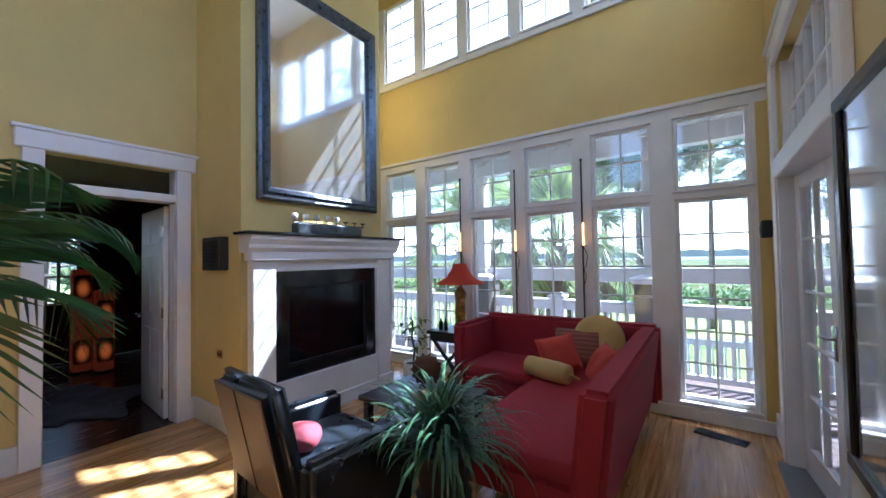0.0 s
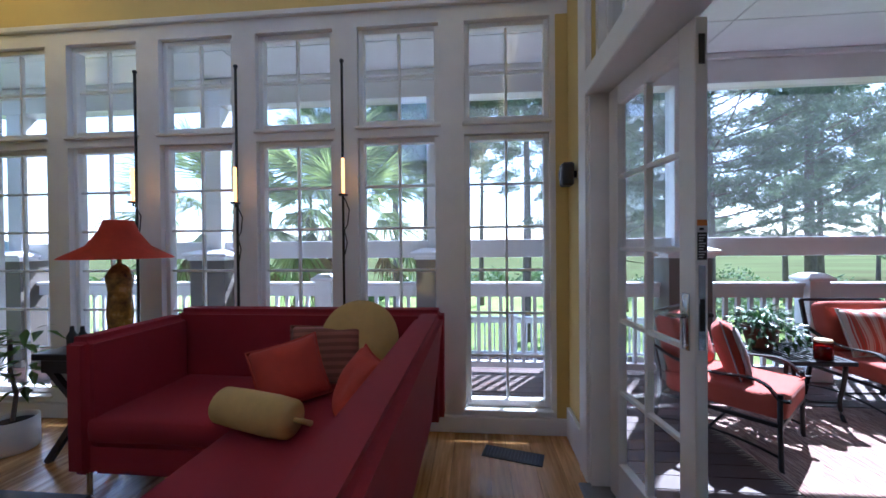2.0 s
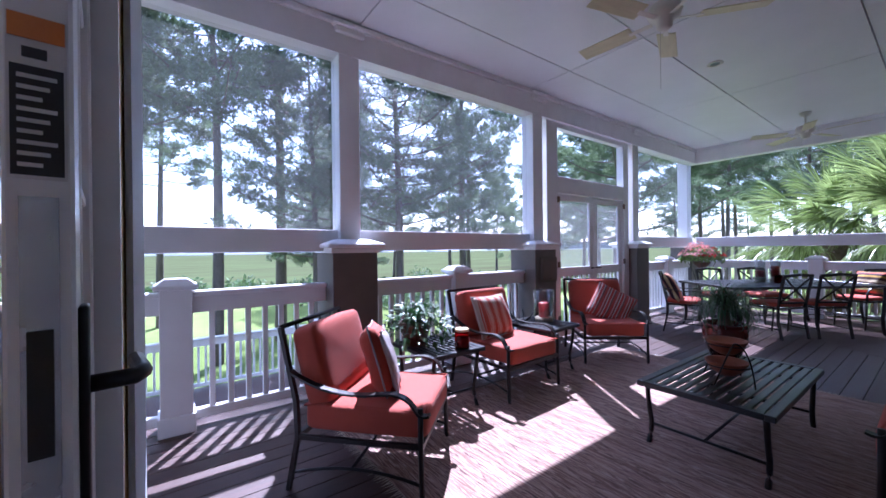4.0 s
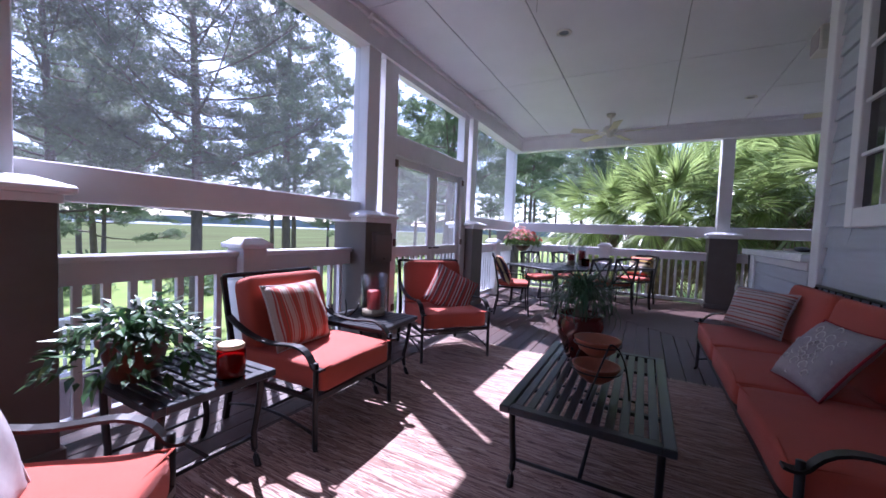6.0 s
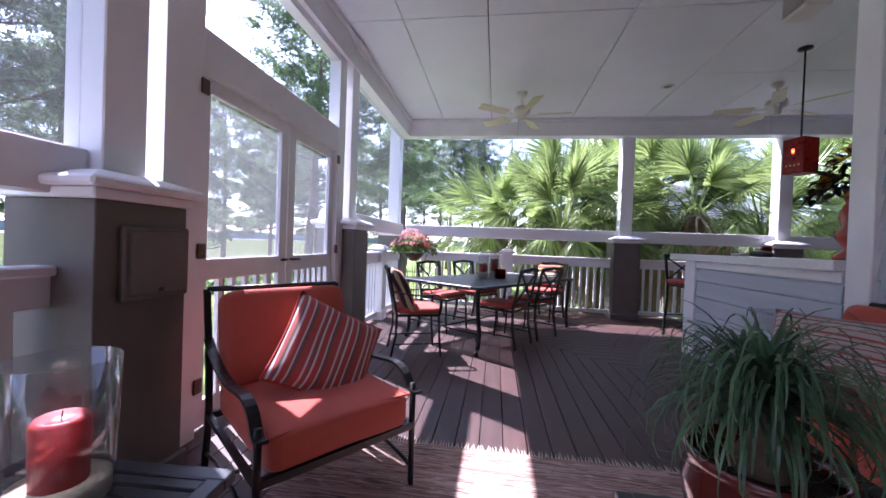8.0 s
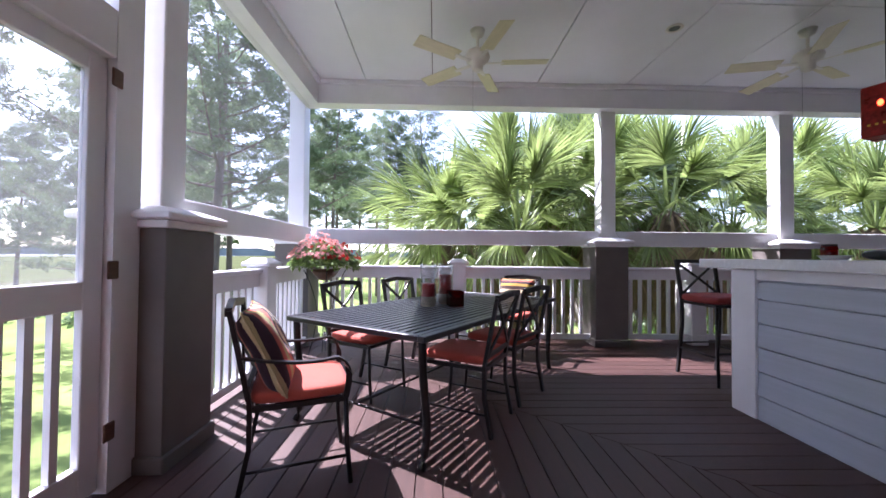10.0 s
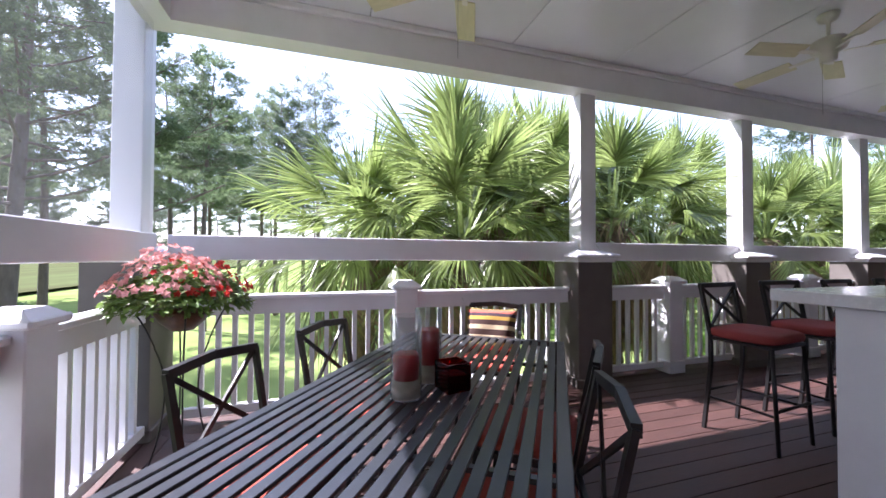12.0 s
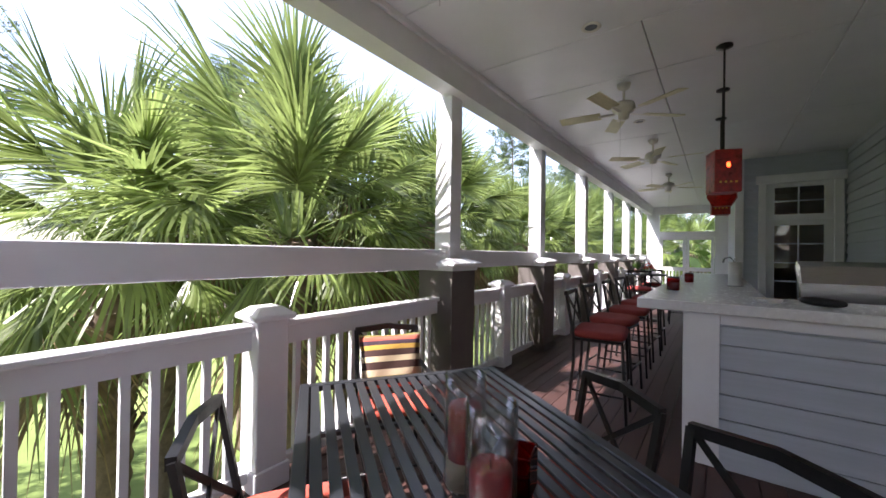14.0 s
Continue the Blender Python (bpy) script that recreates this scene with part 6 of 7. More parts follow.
e = thing("flower_pot", pose(9.33, -4.62, F + 1.06), "small white pot of red and pink flowers on the bistro table", "flower pot")
pot(e, [(0, 0), (0.06, 0), (0.075, 0.11), (0.068, 0.11), (0.06, 0.09)], POTWHITE, "white pot", 0.06, 0.09)
v, f = leafy(90, 0.13, 0.06, 61, 0.10, 0.05, (0, 0, 0.10), 0.6)
raw("foliage", v, f, FLOWERLEAF, e)
v, f = blossoms(34, 0.13, 0.03, 62, 0.13, (0, 0, 0.12))
raw("blossoms", v, f, PETAL_RED, e, "red blossoms")
e = thing("small_succulent", pose(9.60, -4.85, F + 1.06), "small upright green plant in a dark pot on the bistro table", "potted plant")
pot(e, [(0, 0), (0.05, 0), (0.065, 0.10), (0.058, 0.10), (0.05, 0.08)], BROWNWOOD, "dark pot", 0.05, 0.08)
v, f = straps(22, 0.26, 0.05, (45, 88), 0.7, 63, 5, 0.02, (0, 0, 0.09))
raw("leaves", v, f, SHRUBLEAF, e)

# rug on the deck
e = thing("striped_rug", pose(0, 0, F), "brown woven striped rug with a fringed edge", "rug")
part("weave", box(1.92, 5.62, 2.25, 4.95, 0.002, 0.014, 0.003), RUG, e)
for x, s in ((1.92, -1), (5.62, 1)):
    vs, fs = [], []
    r = random.Random(int(x * 10))
    for k in range(150):
        y = 2.26 + 2.68 * k / 149
        b0 = len(vs)
        dy = r.uniform(-0.015, 0.015)
        vs += [(x, y - 0.005, 0.009), (x, y + 0.005, 0.009), (x + s * r.uniform(0.06, 0.09), y + dy, 0.004)]
        fs.append((b0, b0 + 1, b0 + 2))
    raw("fringe", vs, fs, SAND, e)

# scatter cushions of the porch
def prop(x, y, z, yaw, tilt=68, roll=0):
    """A cushion standing on its edge and leaning back; yaw as for chairs."""
    return pose(x, y, z, 0, 0, yaw) @ pose(0, 0, 0, tilt, 0, 0) @ pose(0, 0, 0, 0, 0, roll)


scatter_cushion(prop(3.50, 5.00, F + 0.66, 4), 0.46, 0.42, 0.15, PILLOW_A, "cream cushion with thin red stripes on the lounge chair", 1, POTWHITE)
scatter_cushion(prop(5.29, 4.78, F + 0.61, -38, 64, -32), 0.50, 0.47, 0.15, PILLOW_B, "red and grey striped cushion on the lounge chair", 2, RED_CLOTH)
scatter_cushion(prop(1.98, 4.45, F + 0.66, 62, 74, -6), 0.44, 0.42, 0.16, CORAL, "coral cushion with a pale front on the lounge chair", 3, GREY_CLOTH)
scatter_cushion(prop(2.03, 4.39, F + 0.65, 62, 74, -6), 0.38, 0.38, 0.05, GREY_CLOTH, "pale grey printed cushion on the lounge chair", 4)
scatter_cushion(prop(5.82, 2.135, F + 0.67, 214), 0.54, 0.38, 0.16, PILLOW_C, "grey cushion with dark pinstripes on the outdoor sofa", 5, GREY_CLOTH)
sc = scatter_cushion(prop(4.50, 2.14, F + 0.64, 190, 55), 0.46, 0.42, 0.13, GREY_CLOTH, "pale grey cushion with white scrollwork on the outdoor sofa", 6, REDSOFA)
for k in range(8):
    a = k * math.pi / 4
    for q, rr2 in ((0.10, 0.035), (0.05, 0.025), (0.155, 0.028)):
        cx, cy = q * math.cos(a + q * 4), q * math.sin(a + q * 4)
        zz = 0.066 * ((1 - (cx / 0.23) ** 4) * (1 - (cy / 0.21) ** 4)) ** 0.55
        part("scrollwork", tube(bmesh.new(), [(cx + rr2 * math.cos(t) * (1 - t / 9), cy + rr2 * math.sin(t) * (1 - t / 9), zz - 0.001) for t in (i * 0.5 for i in range(11))], 0.003, 5), POTWHITE, sc)
d = TU
scatter_cushion(prop(PE1.x - 0.055, PE1.y + 0.15, F + 0.685, face(PD1), 64), 0.50, 0.46, 0.16, PILLOW_D2, "boldly striped brown and yellow cushion on the end chair", 7)
scatter_cushion(prop(PE2.x + 0.08, PE2.y - 0.05, F + 0.70, face(-TU), 72), 0.44, 0.40, 0.14, PILLOW_D, "boldly striped brown and yellow cushion on the far end chair", 8)

# ---- furniture of the room ----
so = thing("corner_sofa", pose(0, 0, 0), "deep red felt corner sofa with a high back", "sofa")
def slab(name, x0, x1, y0, y1, z0, z1, b=0.03):
    return part(name, box(x0, x1, y0, y1, z0, z1, b, 3), REDSOFA, so)
slab("base", -1.84, -0.32, 3.08, 3.76, 0.16, 0.34)
slab("chaise_base", -1.08, -0.32, 1.78, 3.07, 0.16, 0.34)
part("seat_cushion", soft(bmesh.new(), 0.78, 0.66, 0.13, 0.25, 0.14, (-1.46, 3.40, 0.385), 36, 12), REDSOFA, so, smooth=True)
part("chaise_cushion", soft(bmesh.new(), 0.74, 1.94, 0.13, 0.25, 0.12, (-0.70, 2.75, 0.385), 40, 12), REDSOFA, so, smooth=True)
slab("back", -1.92, -0.14, 3.72, 3.88, 0.16, 0.87, 0.035)
slab("arm", -1.94, -1.80, 3.06, 3.715, 0.16, 0.84, 0.035)
bm = box(-0.36, -0.19, 1.72, 3.715, 0.16, 0.86, 0.035, 3)
for v in bm.verts:
    v.co.x += 0.08 * max(0, (v.co.z - 0.3) / 0.56) - 0.02
part("side_back", bm, REDSOFA, so)
for x, y in ((-1.84, 3.1), (-0.28, 3.06), (-0.26, 3.8), (-1.84, 3.8), (-1.0, 1.84), (-0.28, 1.84)):
    part("leg", tube(bmesh.new(), [(x, y, 0), (x, y, 0.17)], 0.012), CHROME, so, "thin metal leg")
e = thing("round_cushion", pose(-0.63, 3.62, 0.72, 0, 0, 20) @ pose(0, 0, 0, 72, 0, 0), "round straw-yellow cushion standing against the sofa back", "cushion")
part("cover", soft(bmesh.new(), 0.46, 0.46, 0.14, 0.75, 1.0, (0, 0, 0), 36, 14), YELLOW_CLOTH, e, smooth=True)
scatter_cushion(prop(-0.80, 3.52, 0.65, 10), 0.44, 0.34, 0.13, PILLOW_E, "brown-red ribbed cushion on the red sofa", 11)
scatter_cushion(prop(-0.93, 3.34, 0.60, 30, 64, 12), 0.36, 0.34, 0.13, RED_CLOTH, "tomato red cushion on the red sofa", 12)
scatter_cushion(prop(-0.52, 3.22, 0.58, -60, 60), 0.38, 0.36, 0.14, RED_CLOTH, "tomato red cushion leaning on the sofa side", 13)
e = thing("bolster", pose(-0.92, 3.02, 0.535, 0, 90, -17), "straw-yellow bolster with tied ends on the red sofa", "cushion")
part("roll", lathe(bmesh.new(), [(0, -0.22), (0.05, -0.218), (0.082, -0.2), (0.086, -0.1), (0.088, 0.1), (0.082, 0.2), (0.05, 0.218), (0, 0.22)], 24), YELLOW_CLOTH, e, smooth=True)
for s in (-1, 1):
    part("tie", tube(bmesh.new(), [(0, 0, s * 0.21), (0.01, 0.02, s * 0.25), (0.03, 0.05, s * 0.27)], 0.012, 6), YELLOW_CLOTH, e, smooth=True)

rc = thing("recliner", pose(-1.68, 1.27, 0, 0, 0, 176), "black leather reclining armchair with a tan back panel", "armchair")
part("seat", soft(bmesh.new(), 0.56, 0.62, 0.18, 0.3, 0.2, (0, -0.04, 0.36), 32, 12), LEATHER, rc, smooth=True)
part("base", box(-0.34, 0.34, -0.3, 0.3, 0.07, 0.30, 0.03, 2), LEATHER, rc)
bm = box(-0.30, 0.30, -0.06, 0.06, 0.0, 0.62, 0.045, 3)
part("backrest", bm, LEATHER, rc, "", True, pose(0, 0.30, 0.32, -12, 0, 0))
part("back_panel", box(-0.27, 0.27, 0.061, 0.075, 0.02, 0.58, 0.006), TAN, rc, "tan back panel", False, pose(0, 0.30, 0.32, -12, 0, 0))
part("back_seam", box(-0.004, 0.004, 0.074, 0.079, 0.02, 0.58), BLACK, rc, "", False, pose(0, 0.30, 0.32, -12, 0, 0))
for s in (-1, 1):
    part("arm", box(s * 0.375 - 0.06, s * 0.375 + 0.06, -0.38, 0.34, 0.08, 0.56, 0.035, 3), LEATHER, rc)
    for y in (-0.25, 0.28):
        part("foot", lathe(bmesh.new(), [(0, 0), (0.025, 0), (0.03, 0.08), (0, 0.08)], 12), BLACK, rc, m=pose(s * 0.3, y, 0))
e = thing("crumpled_cushion", pose(-1.66, 1.12, 0.52, 20, 0, 30), "crumpled pink cushion on the black recliner", "cushion")
part("cover", soft(bmesh.new(), 0.22, 0.17, 0.13, 0.8, 0.7, (0, 0, 0), 24, 12), PINK_CLOTH, e, smooth=True)

ct = thing("low_table", pose(-1.72, 2.30, 0), "low black wooden coffee table with a lower shelf", "table")
part("tabletop", box(-0.42, 0.42, -0.34, 0.34, 0.36, 0.40, 0.006), DARKWOOD, ct)
part("shelf", box(-0.38, 0.38, -0.30, 0.30, 0.12, 0.145, 0.004), DARKWOOD, ct)
for a in (-1, 1):
    for b in (-1, 1):
        part("leg", box(a * 0.36 - 0.03, a * 0.36 + 0.03, b * 0.28 - 0.03, b * 0.28 + 0.03, 0, 0.36, 0.004), DARKWOOD, ct)
e = thing("wheel_ornament", pose(-1.78, 2.42, 0.40, 0, 0, 25), "dark carved wooden disc ornament on a stand", "ornament")
part("disc", lathe(bmesh.new(), [(0, -0.02), (0.07, -0.02), (0.085, -0.012), (0.12, -0.018), (0.13, 0), (0.12, 0.018), (0.085, 0.012), (0.07, 0.02), (0, 0.02)], 28), BROWNWOOD, e, smooth=True, m=pose(0, 0, 0.15, 90, 0, 0))
for k in range(14):
    a = 2 * math.pi * k / 14
    part("carved_tooth", box(-0.012, 0.012, -0.012, 0.012, -0.014, 0.014, 0.003), BROWNWOOD, e, m=pose(0.128 * math.cos(a), 0, 0.15 + 0.128 * math.sin(a)))
part("foot", box(-0.06, 0.06, -0.035, 0.035, 0, 0.03, 0.005), DARKWOOD, e)
e = thing("clay_dish", pose(-1.55, 2.16, 0.40), "shallow red clay dish on the low table", "dish")
part("bowl", lathe(bmesh.new(), [(0, 0), (0.06, 0), (0.14, 0.05), (0.145, 0.06), (0.13, 0.055), (0, 0.012)], 28), TERRACOTTA, e, smooth=True)

tb = thing("end_table", pose(-2.25, 3.60, 0), "black wooden end table with crossed legs", "table")
part("tabletop", box(-0.28, 0.28, -0.22, 0.22, 0.62, 0.66, 0.006), DARKWOOD, tb)
part("apron", box(-0.25, 0.25, -0.19, 0.19, 0.54, 0.62), DARKWOOD, tb)
for s in (-1, 1):
    for y in (-0.17, 0.17):
        part("leg", sweep(bmesh.new(), [(s * 0.24, y, 0), (s * 0.02, y, 0.3), (-s * 0.02, y, 0.34), (-s * 0.22, y, 0.56)], rect(0.035, 0.03), (0, 1, 0)), DARKWOOD, tb)
lp = thing("table_lamp", pose(-2.18, 3.60, 0.66), "table lamp with a wide red shade and a painted base", "lamp")
part("lamp_base", lathe(bmesh.new(), [(0, 0), (0.075, 0), (0.08, 0.04), (0.06, 0.1), (0.07, 0.2), (0.06, 0.34), (0.075, 0.44), (0.04, 0.5), (0.012, 0.52), (0.012, 0.6), (0, 0.6)], 24), MOSAIC, lp, "painted dark and gold base", True)
part("shade", lathe(bmesh.new(), [(0.29, 0.55), (0.27, 0.565), (0.16, 0.63), (0.10, 0.72), (0.075, 0.79), (0.072, 0.79), (0.096, 0.72), (0.156, 0.627), (0.268, 0.557)], 36), SHADE_RED, lp, "wide red bell shade", True)
for x in (-2.40, -2.33):
    e = thing("dark_bottle", pose(x, 3.50, 0.66), "small dark bottle on the end table", "bottle")
    part("body", lathe(bmesh.new(), [(0, 0), (0.025, 0), (0.027, 0.08), (0.012, 0.11), (0.01, 0.14), (0, 0.14)], 14), BLACK, e, smooth=True)

for x, zc in ((-2.35, 1.72), (-1.59, 1.70), (-0.83, 1.74)):
    e = thing("candle_pole", pose(x, 3.90, 0), "tall thin black pole holding an amber glass candle light", "lamp", "candle poles")
    part("foot", lathe(bmesh.new(), [(0, 0), (0.06, 0), (0.06, 0.012), (0.01, 0.02), (0, 0.02)], 20), IRON, e)
    part("pole", tube(bmesh.new(), [(0, 0, 0.01), (0, 0, 2.52)], 0.009), IRON, e)
    part("bracket", tube(bmesh.new(), [(0, 0, zc - 0.15), (0.02, -0.045, zc - 0.15), (0.02, -0.05, zc - 0.12)], 0.006, 6), IRON, e)
    part("holder", lathe(bmesh.new(), [(0, -0.13), (0.03, -0.13), (0.03, -0.118), (0, -0.118)], 16), IRON, e, m=pose(0.02, -0.05, zc))
    part("candle_light", lathe(bmesh.new(), [(0, -0.118), (0.010, -0.118), (0.011, 0.0), (0.010, 0.12), (0, 0.12)], 16), AMBER, e, "glowing amber tube", True, pose(0.02, -0.05, zc))
    part("cable", tube(bmesh.new(), [(0.02, -0.03, zc - 0.14), (0.05, -0.02, zc - 0.22), (0.035, -0.015, zc - 0.32), (0.012, -0.012, zc - 0.36), (0.03, -0.01, zc - 0.44), (0.01, 0, zc - 0.52)], 0.004, 6), IRON, e)
    part("finial", soft(bmesh.new(), 0.03, 0.03, 0.03, 1, 1, (0, 0, 2.53), 10, 8), IRON, e, smooth=True)

cd = thing("candelabrum", pose(-2.89, 2.28, 1.768), "dark bronze mantel candelabrum with glass tea-light cups", "candelabrum")
part("trough", box(-0.06, 0.06, -0.40, 0.38, 0, 0.10, 0.01), SILVER, cd)
part("bar", tube(bmesh.new(), [(0, -0.42, 0.105), (0, 0.46, 0.105)], 0.006, 6), IRON, cd)
for k in range(8):
    y = -0.40 + 0.12 * k
    part("stem", tube(bmesh.new(), [(0, y, 0.10), (0, y, 0.135)], 0.005, 6), IRON, cd)
    if k < 5:
        part("glass_cup", lathe(bmesh.new(), [(0, 0), (0.025, 0), (0.028, 0.055), (0.025, 0.055), (0.022, 0.006), (0, 0.006)], 14), POTWHITE, cd, "frosted glass cup", True, pose(0, y, 0.135))
    else:
        part("drip_pan", lathe(bmesh.new(), [(0, 0), (0.02, 0), (0.028, 0.012), (0, 0.006)], 14), IRON, cd, m=pose(0, y, 0.135))
part("ring", tube(bmesh.new(), [(0, 0.1 + 0.025 * math.cos(a), 0.17 + 0.025 * math.sin(a)) for a in (2 * math.pi * k / 14 for k in range(15))], 0.003, 5), IRON, cd)

e = thing("wall_speaker", pose(-3.42, 1.46, 1.44), "dark louvred box speaker on the chimney breast", "speaker")
part("cabinet", box(-0.17, 0.17, -0.08, 0, 0, 0.30, 0.006), BLACK, e)
for k in range(8):
    part("louvre", box(-0.15, 0.15, -0.09, -0.08, 0.02 + 0.034 * k, 0.04 + 0.034 * k, 0.003), DARKWOOD, e)
e = thing("wall_socket", pose(-3.42, 1.46, 0.64), "brass double socket on the chimney breast", "socket")
part("plate", box(-0.05, 0.05, -0.006, 0, 0, 0.07, 0.003), mat("aged_brass", (0.35, 0.2, 0.06), 0.4, metal=0.7), e)
for s in (-1, 1):
    part("outlet", lathe(bmesh.new(), [(0, 0), (0.016, 0), (0.014, 0.006), (0, 0.006)], 14), BROWNWOOD, e, m=pose(s * 0.022, -0.006, 0.035, 90, 0, 0))
e = thing("small_speaker", pose(0.68, 3.78, 1.63), "small black satellite speaker on the wall by the porch door", "speaker")
part("cabinet", box(-0.09, -0.02, -0.05, 0.05, 0, 0.14, 0.01), BLACK, e)
part("bracket", box(-0.02, 0, -0.02, 0.02, 0.05, 0.09), IRON, e)
part("cone", lathe(bmesh.new(), [(0, 0.003), (0.02, 0.0), (0.038, 0.006), (0.042, 0)], 18), SILVER, e, m=pose(-0.09, 0, 0.07, 0, -90, 0))
vt = thing("floor_vent", pose(0.28, 3.70, 0.0, 0, 0, -15), "dark metal floor register set in the pine boards", "vent")
part("frame", box(-0.18, 0.18, -0.065, 0.065, 0.001, 0.006, 0.002), IRON, vt)
for k in range(16):
    part("louvre", box(-0.155 + 0.0205 * k - 0.004, -0.155 + 0.0205 * k + 0.004, -0.05, 0.05, 0.006, 0.009), SLAT, vt)

# ---- trees ----
def pine(seed, H=15.0, bare=0.35, nb=46, wide=3.4, dense=1.0):
    r = random.Random(seed)
    e = thing("pine_tree", pose(0, 0, 0), "tall loblolly pine with a bare dark trunk and open needle crown", "tree", "pines by the marsh")
    lean = (r.uniform(-0.5, 0.5), r.uniform(-0.5, 0.5))
    def axis(t):
        return Vector((lean[0] * t * t + 0.18 * math.sin(3 * t + seed), lean[1] * t * t + 0.18 * math.cos(2.3 * t + seed), H * t))
    bm = bmesh.new()
    sweep(bm, [axis(k / 12) for k in range(13)], lambda t: circ(0.21 * (1 - 0.88 * t), 9))
    part("trunk", bm, BARK, e, smooth=True)
    vs, fs = [], []
    limbs = bmesh.new()
    for i in range(nb):
        t = min(bare + (1 - bare) * ((i + r.random()) / nb) ** 0.9, 0.985)
        u = (t - bare) / (1 - bare)
        az = i * 2.4 + r.uniform(-0.5, 0.5)
        L = wide * (1 - u ** 1.5) * r.uniform(0.5, 1.12) + 0.7
        up = r.uniform(-0.12, 0.3) + 0.5 * u
        p0 = axis(t)
        d = Vector((math.cos(az), math.sin(az), up))
        p2 = p0 + d * L + Vector((0, 0, 0.12 * L))
        p1 = p0 + d * L * 0.5 - Vector((0, 0, 0.1 * L))
        cv = curve3(p0, p1, p2, 5)
        sweep(limbs, cv, lambda q, b=0.045 * (1.2 - t): circ(b * (1 - 0.8 * q) + 0.007, 5))
        side = Vector((-math.sin(az), math.cos(az), 0))
        for k in range(max(2, int(L * 2.3 * dense))):
            f = r.uniform(0.36, 1.0) if k else 1.0
            q = cv[min(4, int(f * 5))].lerp(cv[min(4, int(f * 5)) + 1], f * 5 - min(4, int(f * 5)))
            c = q + side * r.gauss(0, 0.20 * L * f) + Vector((0, 0, r.gauss(0.08, 0.10)))
            if k % 2 == 0:
                sweep(limbs, [cv[3].lerp(q, 0.5), c], circ(0.009, 4))
            size = r.uniform(0.26, 0.50)
            for j in range(int(30 * size / 0.38)):
                w = Vector((r.gauss(0, 1), r.gauss(0, 1), r.gauss(0, 1))).normalized()
                o = c + Vector((w.x, w.y, w.z * 0.55)) * size * r.random() ** 0.45
                for h in range(6):
                    dd = (w * 0.7 + Vector((r.gauss(0, 0.7), r.gauss(0, 0.7), r.gauss(0.25, 0.6)))).normalized()
                    s = dd.orthogonal().normalized() * 0.017
                    ll = r.uniform(0.14, 0.25)
                    b0 = len(vs)
                    vs += [tuple(o - s), tuple(o + s), tuple(o + dd * ll)]
                    fs.append((b0, b0 + 1, b0 + 2))
    part("branchwork", limbs, BARK, e)
    raw("crown", vs, fs, NEEDLE, e, "open tufted needle crown")
    return e


def place(proto, x, y, z, s=1.0, rz=0.0, sz=1.0):
    o = copy_thing(proto, pose(x, y, z, 0, 0, rz))
    o.scale = (s, s, s * sz)
    return o


pines = [pine(1, 17, 0.25, 88, 4.6, 1.9), pine(2, 17, 0.46, 50, 3.2, 1.25), pine(3, 14, 0.28, 60, 4.0, 1.2)]
# the three first trees, by the north railing
for o, (x, y, s, rz) in zip(pines, ((8.72, 16.2, 1.0, 20), (4.9, 20.6, 1.3, 80), (20.5, 13.0, 1.2, 140))):
    o.matrix_basis = pose(x, y, GROUND, 0, 0, rz)
    o.scale = (s, s, s)
r = random.Random(77)
NEAR = [(1, 2.3, 18.3, 1.05), (1, 14.5, 19, 1.2), (1, -1.5, 21, 1.15), (1, 0.6, 28, 1.0), (1, -8.5, 28, 1.0), (1, -4.0, 36, 1.05), (2, 9.5, 26, 0.9), (1, 17.5, 22, 0.9), (1, -3.9, 20, 1.05), (1, -2.6, 20.6, 1.1), (1, -6.6, 20.4, 1.05), (2, 6.0, 19.0, 0.95),
        (1, 27, 16, 1.0), (1, 31, 11, 0.95), (1, 36, 8, 0.95), (1, 39, 13, 1.0), (1, 43, 10, 1.0), (1, 46, 16, 1.05), (1, 30, 21, 0.95), (1, 22, 30, 1.0), (1, -14, 32, 1.0), (1, 12, 36, 0.9), (0, 16, 44, 0.9), (1, 33, 13.5, 0.9), (1, 41, 6.5, 0.9), (1, 36, 5.2, 1.0), (2, 23.3, 20.0, 0.88), (2, 9.5, -27, 0.9), (0, 14.5, -26, 0.8)]
for k, x, y, s in NEAR:
    place(pines[k], x, y, GROUND, s * r.uniform(0.92, 1.06), r.uniform(0, 360))
FAR = [(2, -13, 1.8), (0, -20, -4), (1, 50, 22), (1, 54, 14), (1, 58, 6), (2, 60, 24), (0, 50, 32), (1, 44, 30), (1, 64, 12), (1, 30, 38), (2, 26, 48), (0, 42, 44), (1, 70, 20), (0, 40, -8), (1, 44, -18), (2, 34, -26), (1, 26, -32), (0, 18, -30), (2, 12, -34)]
for k, x, y in FAR:
    place(pines[k], x, y, GROUND, r.uniform(0.9, 1.2), r.uniform(0, 360), r.uniform(0.8, 1.05))


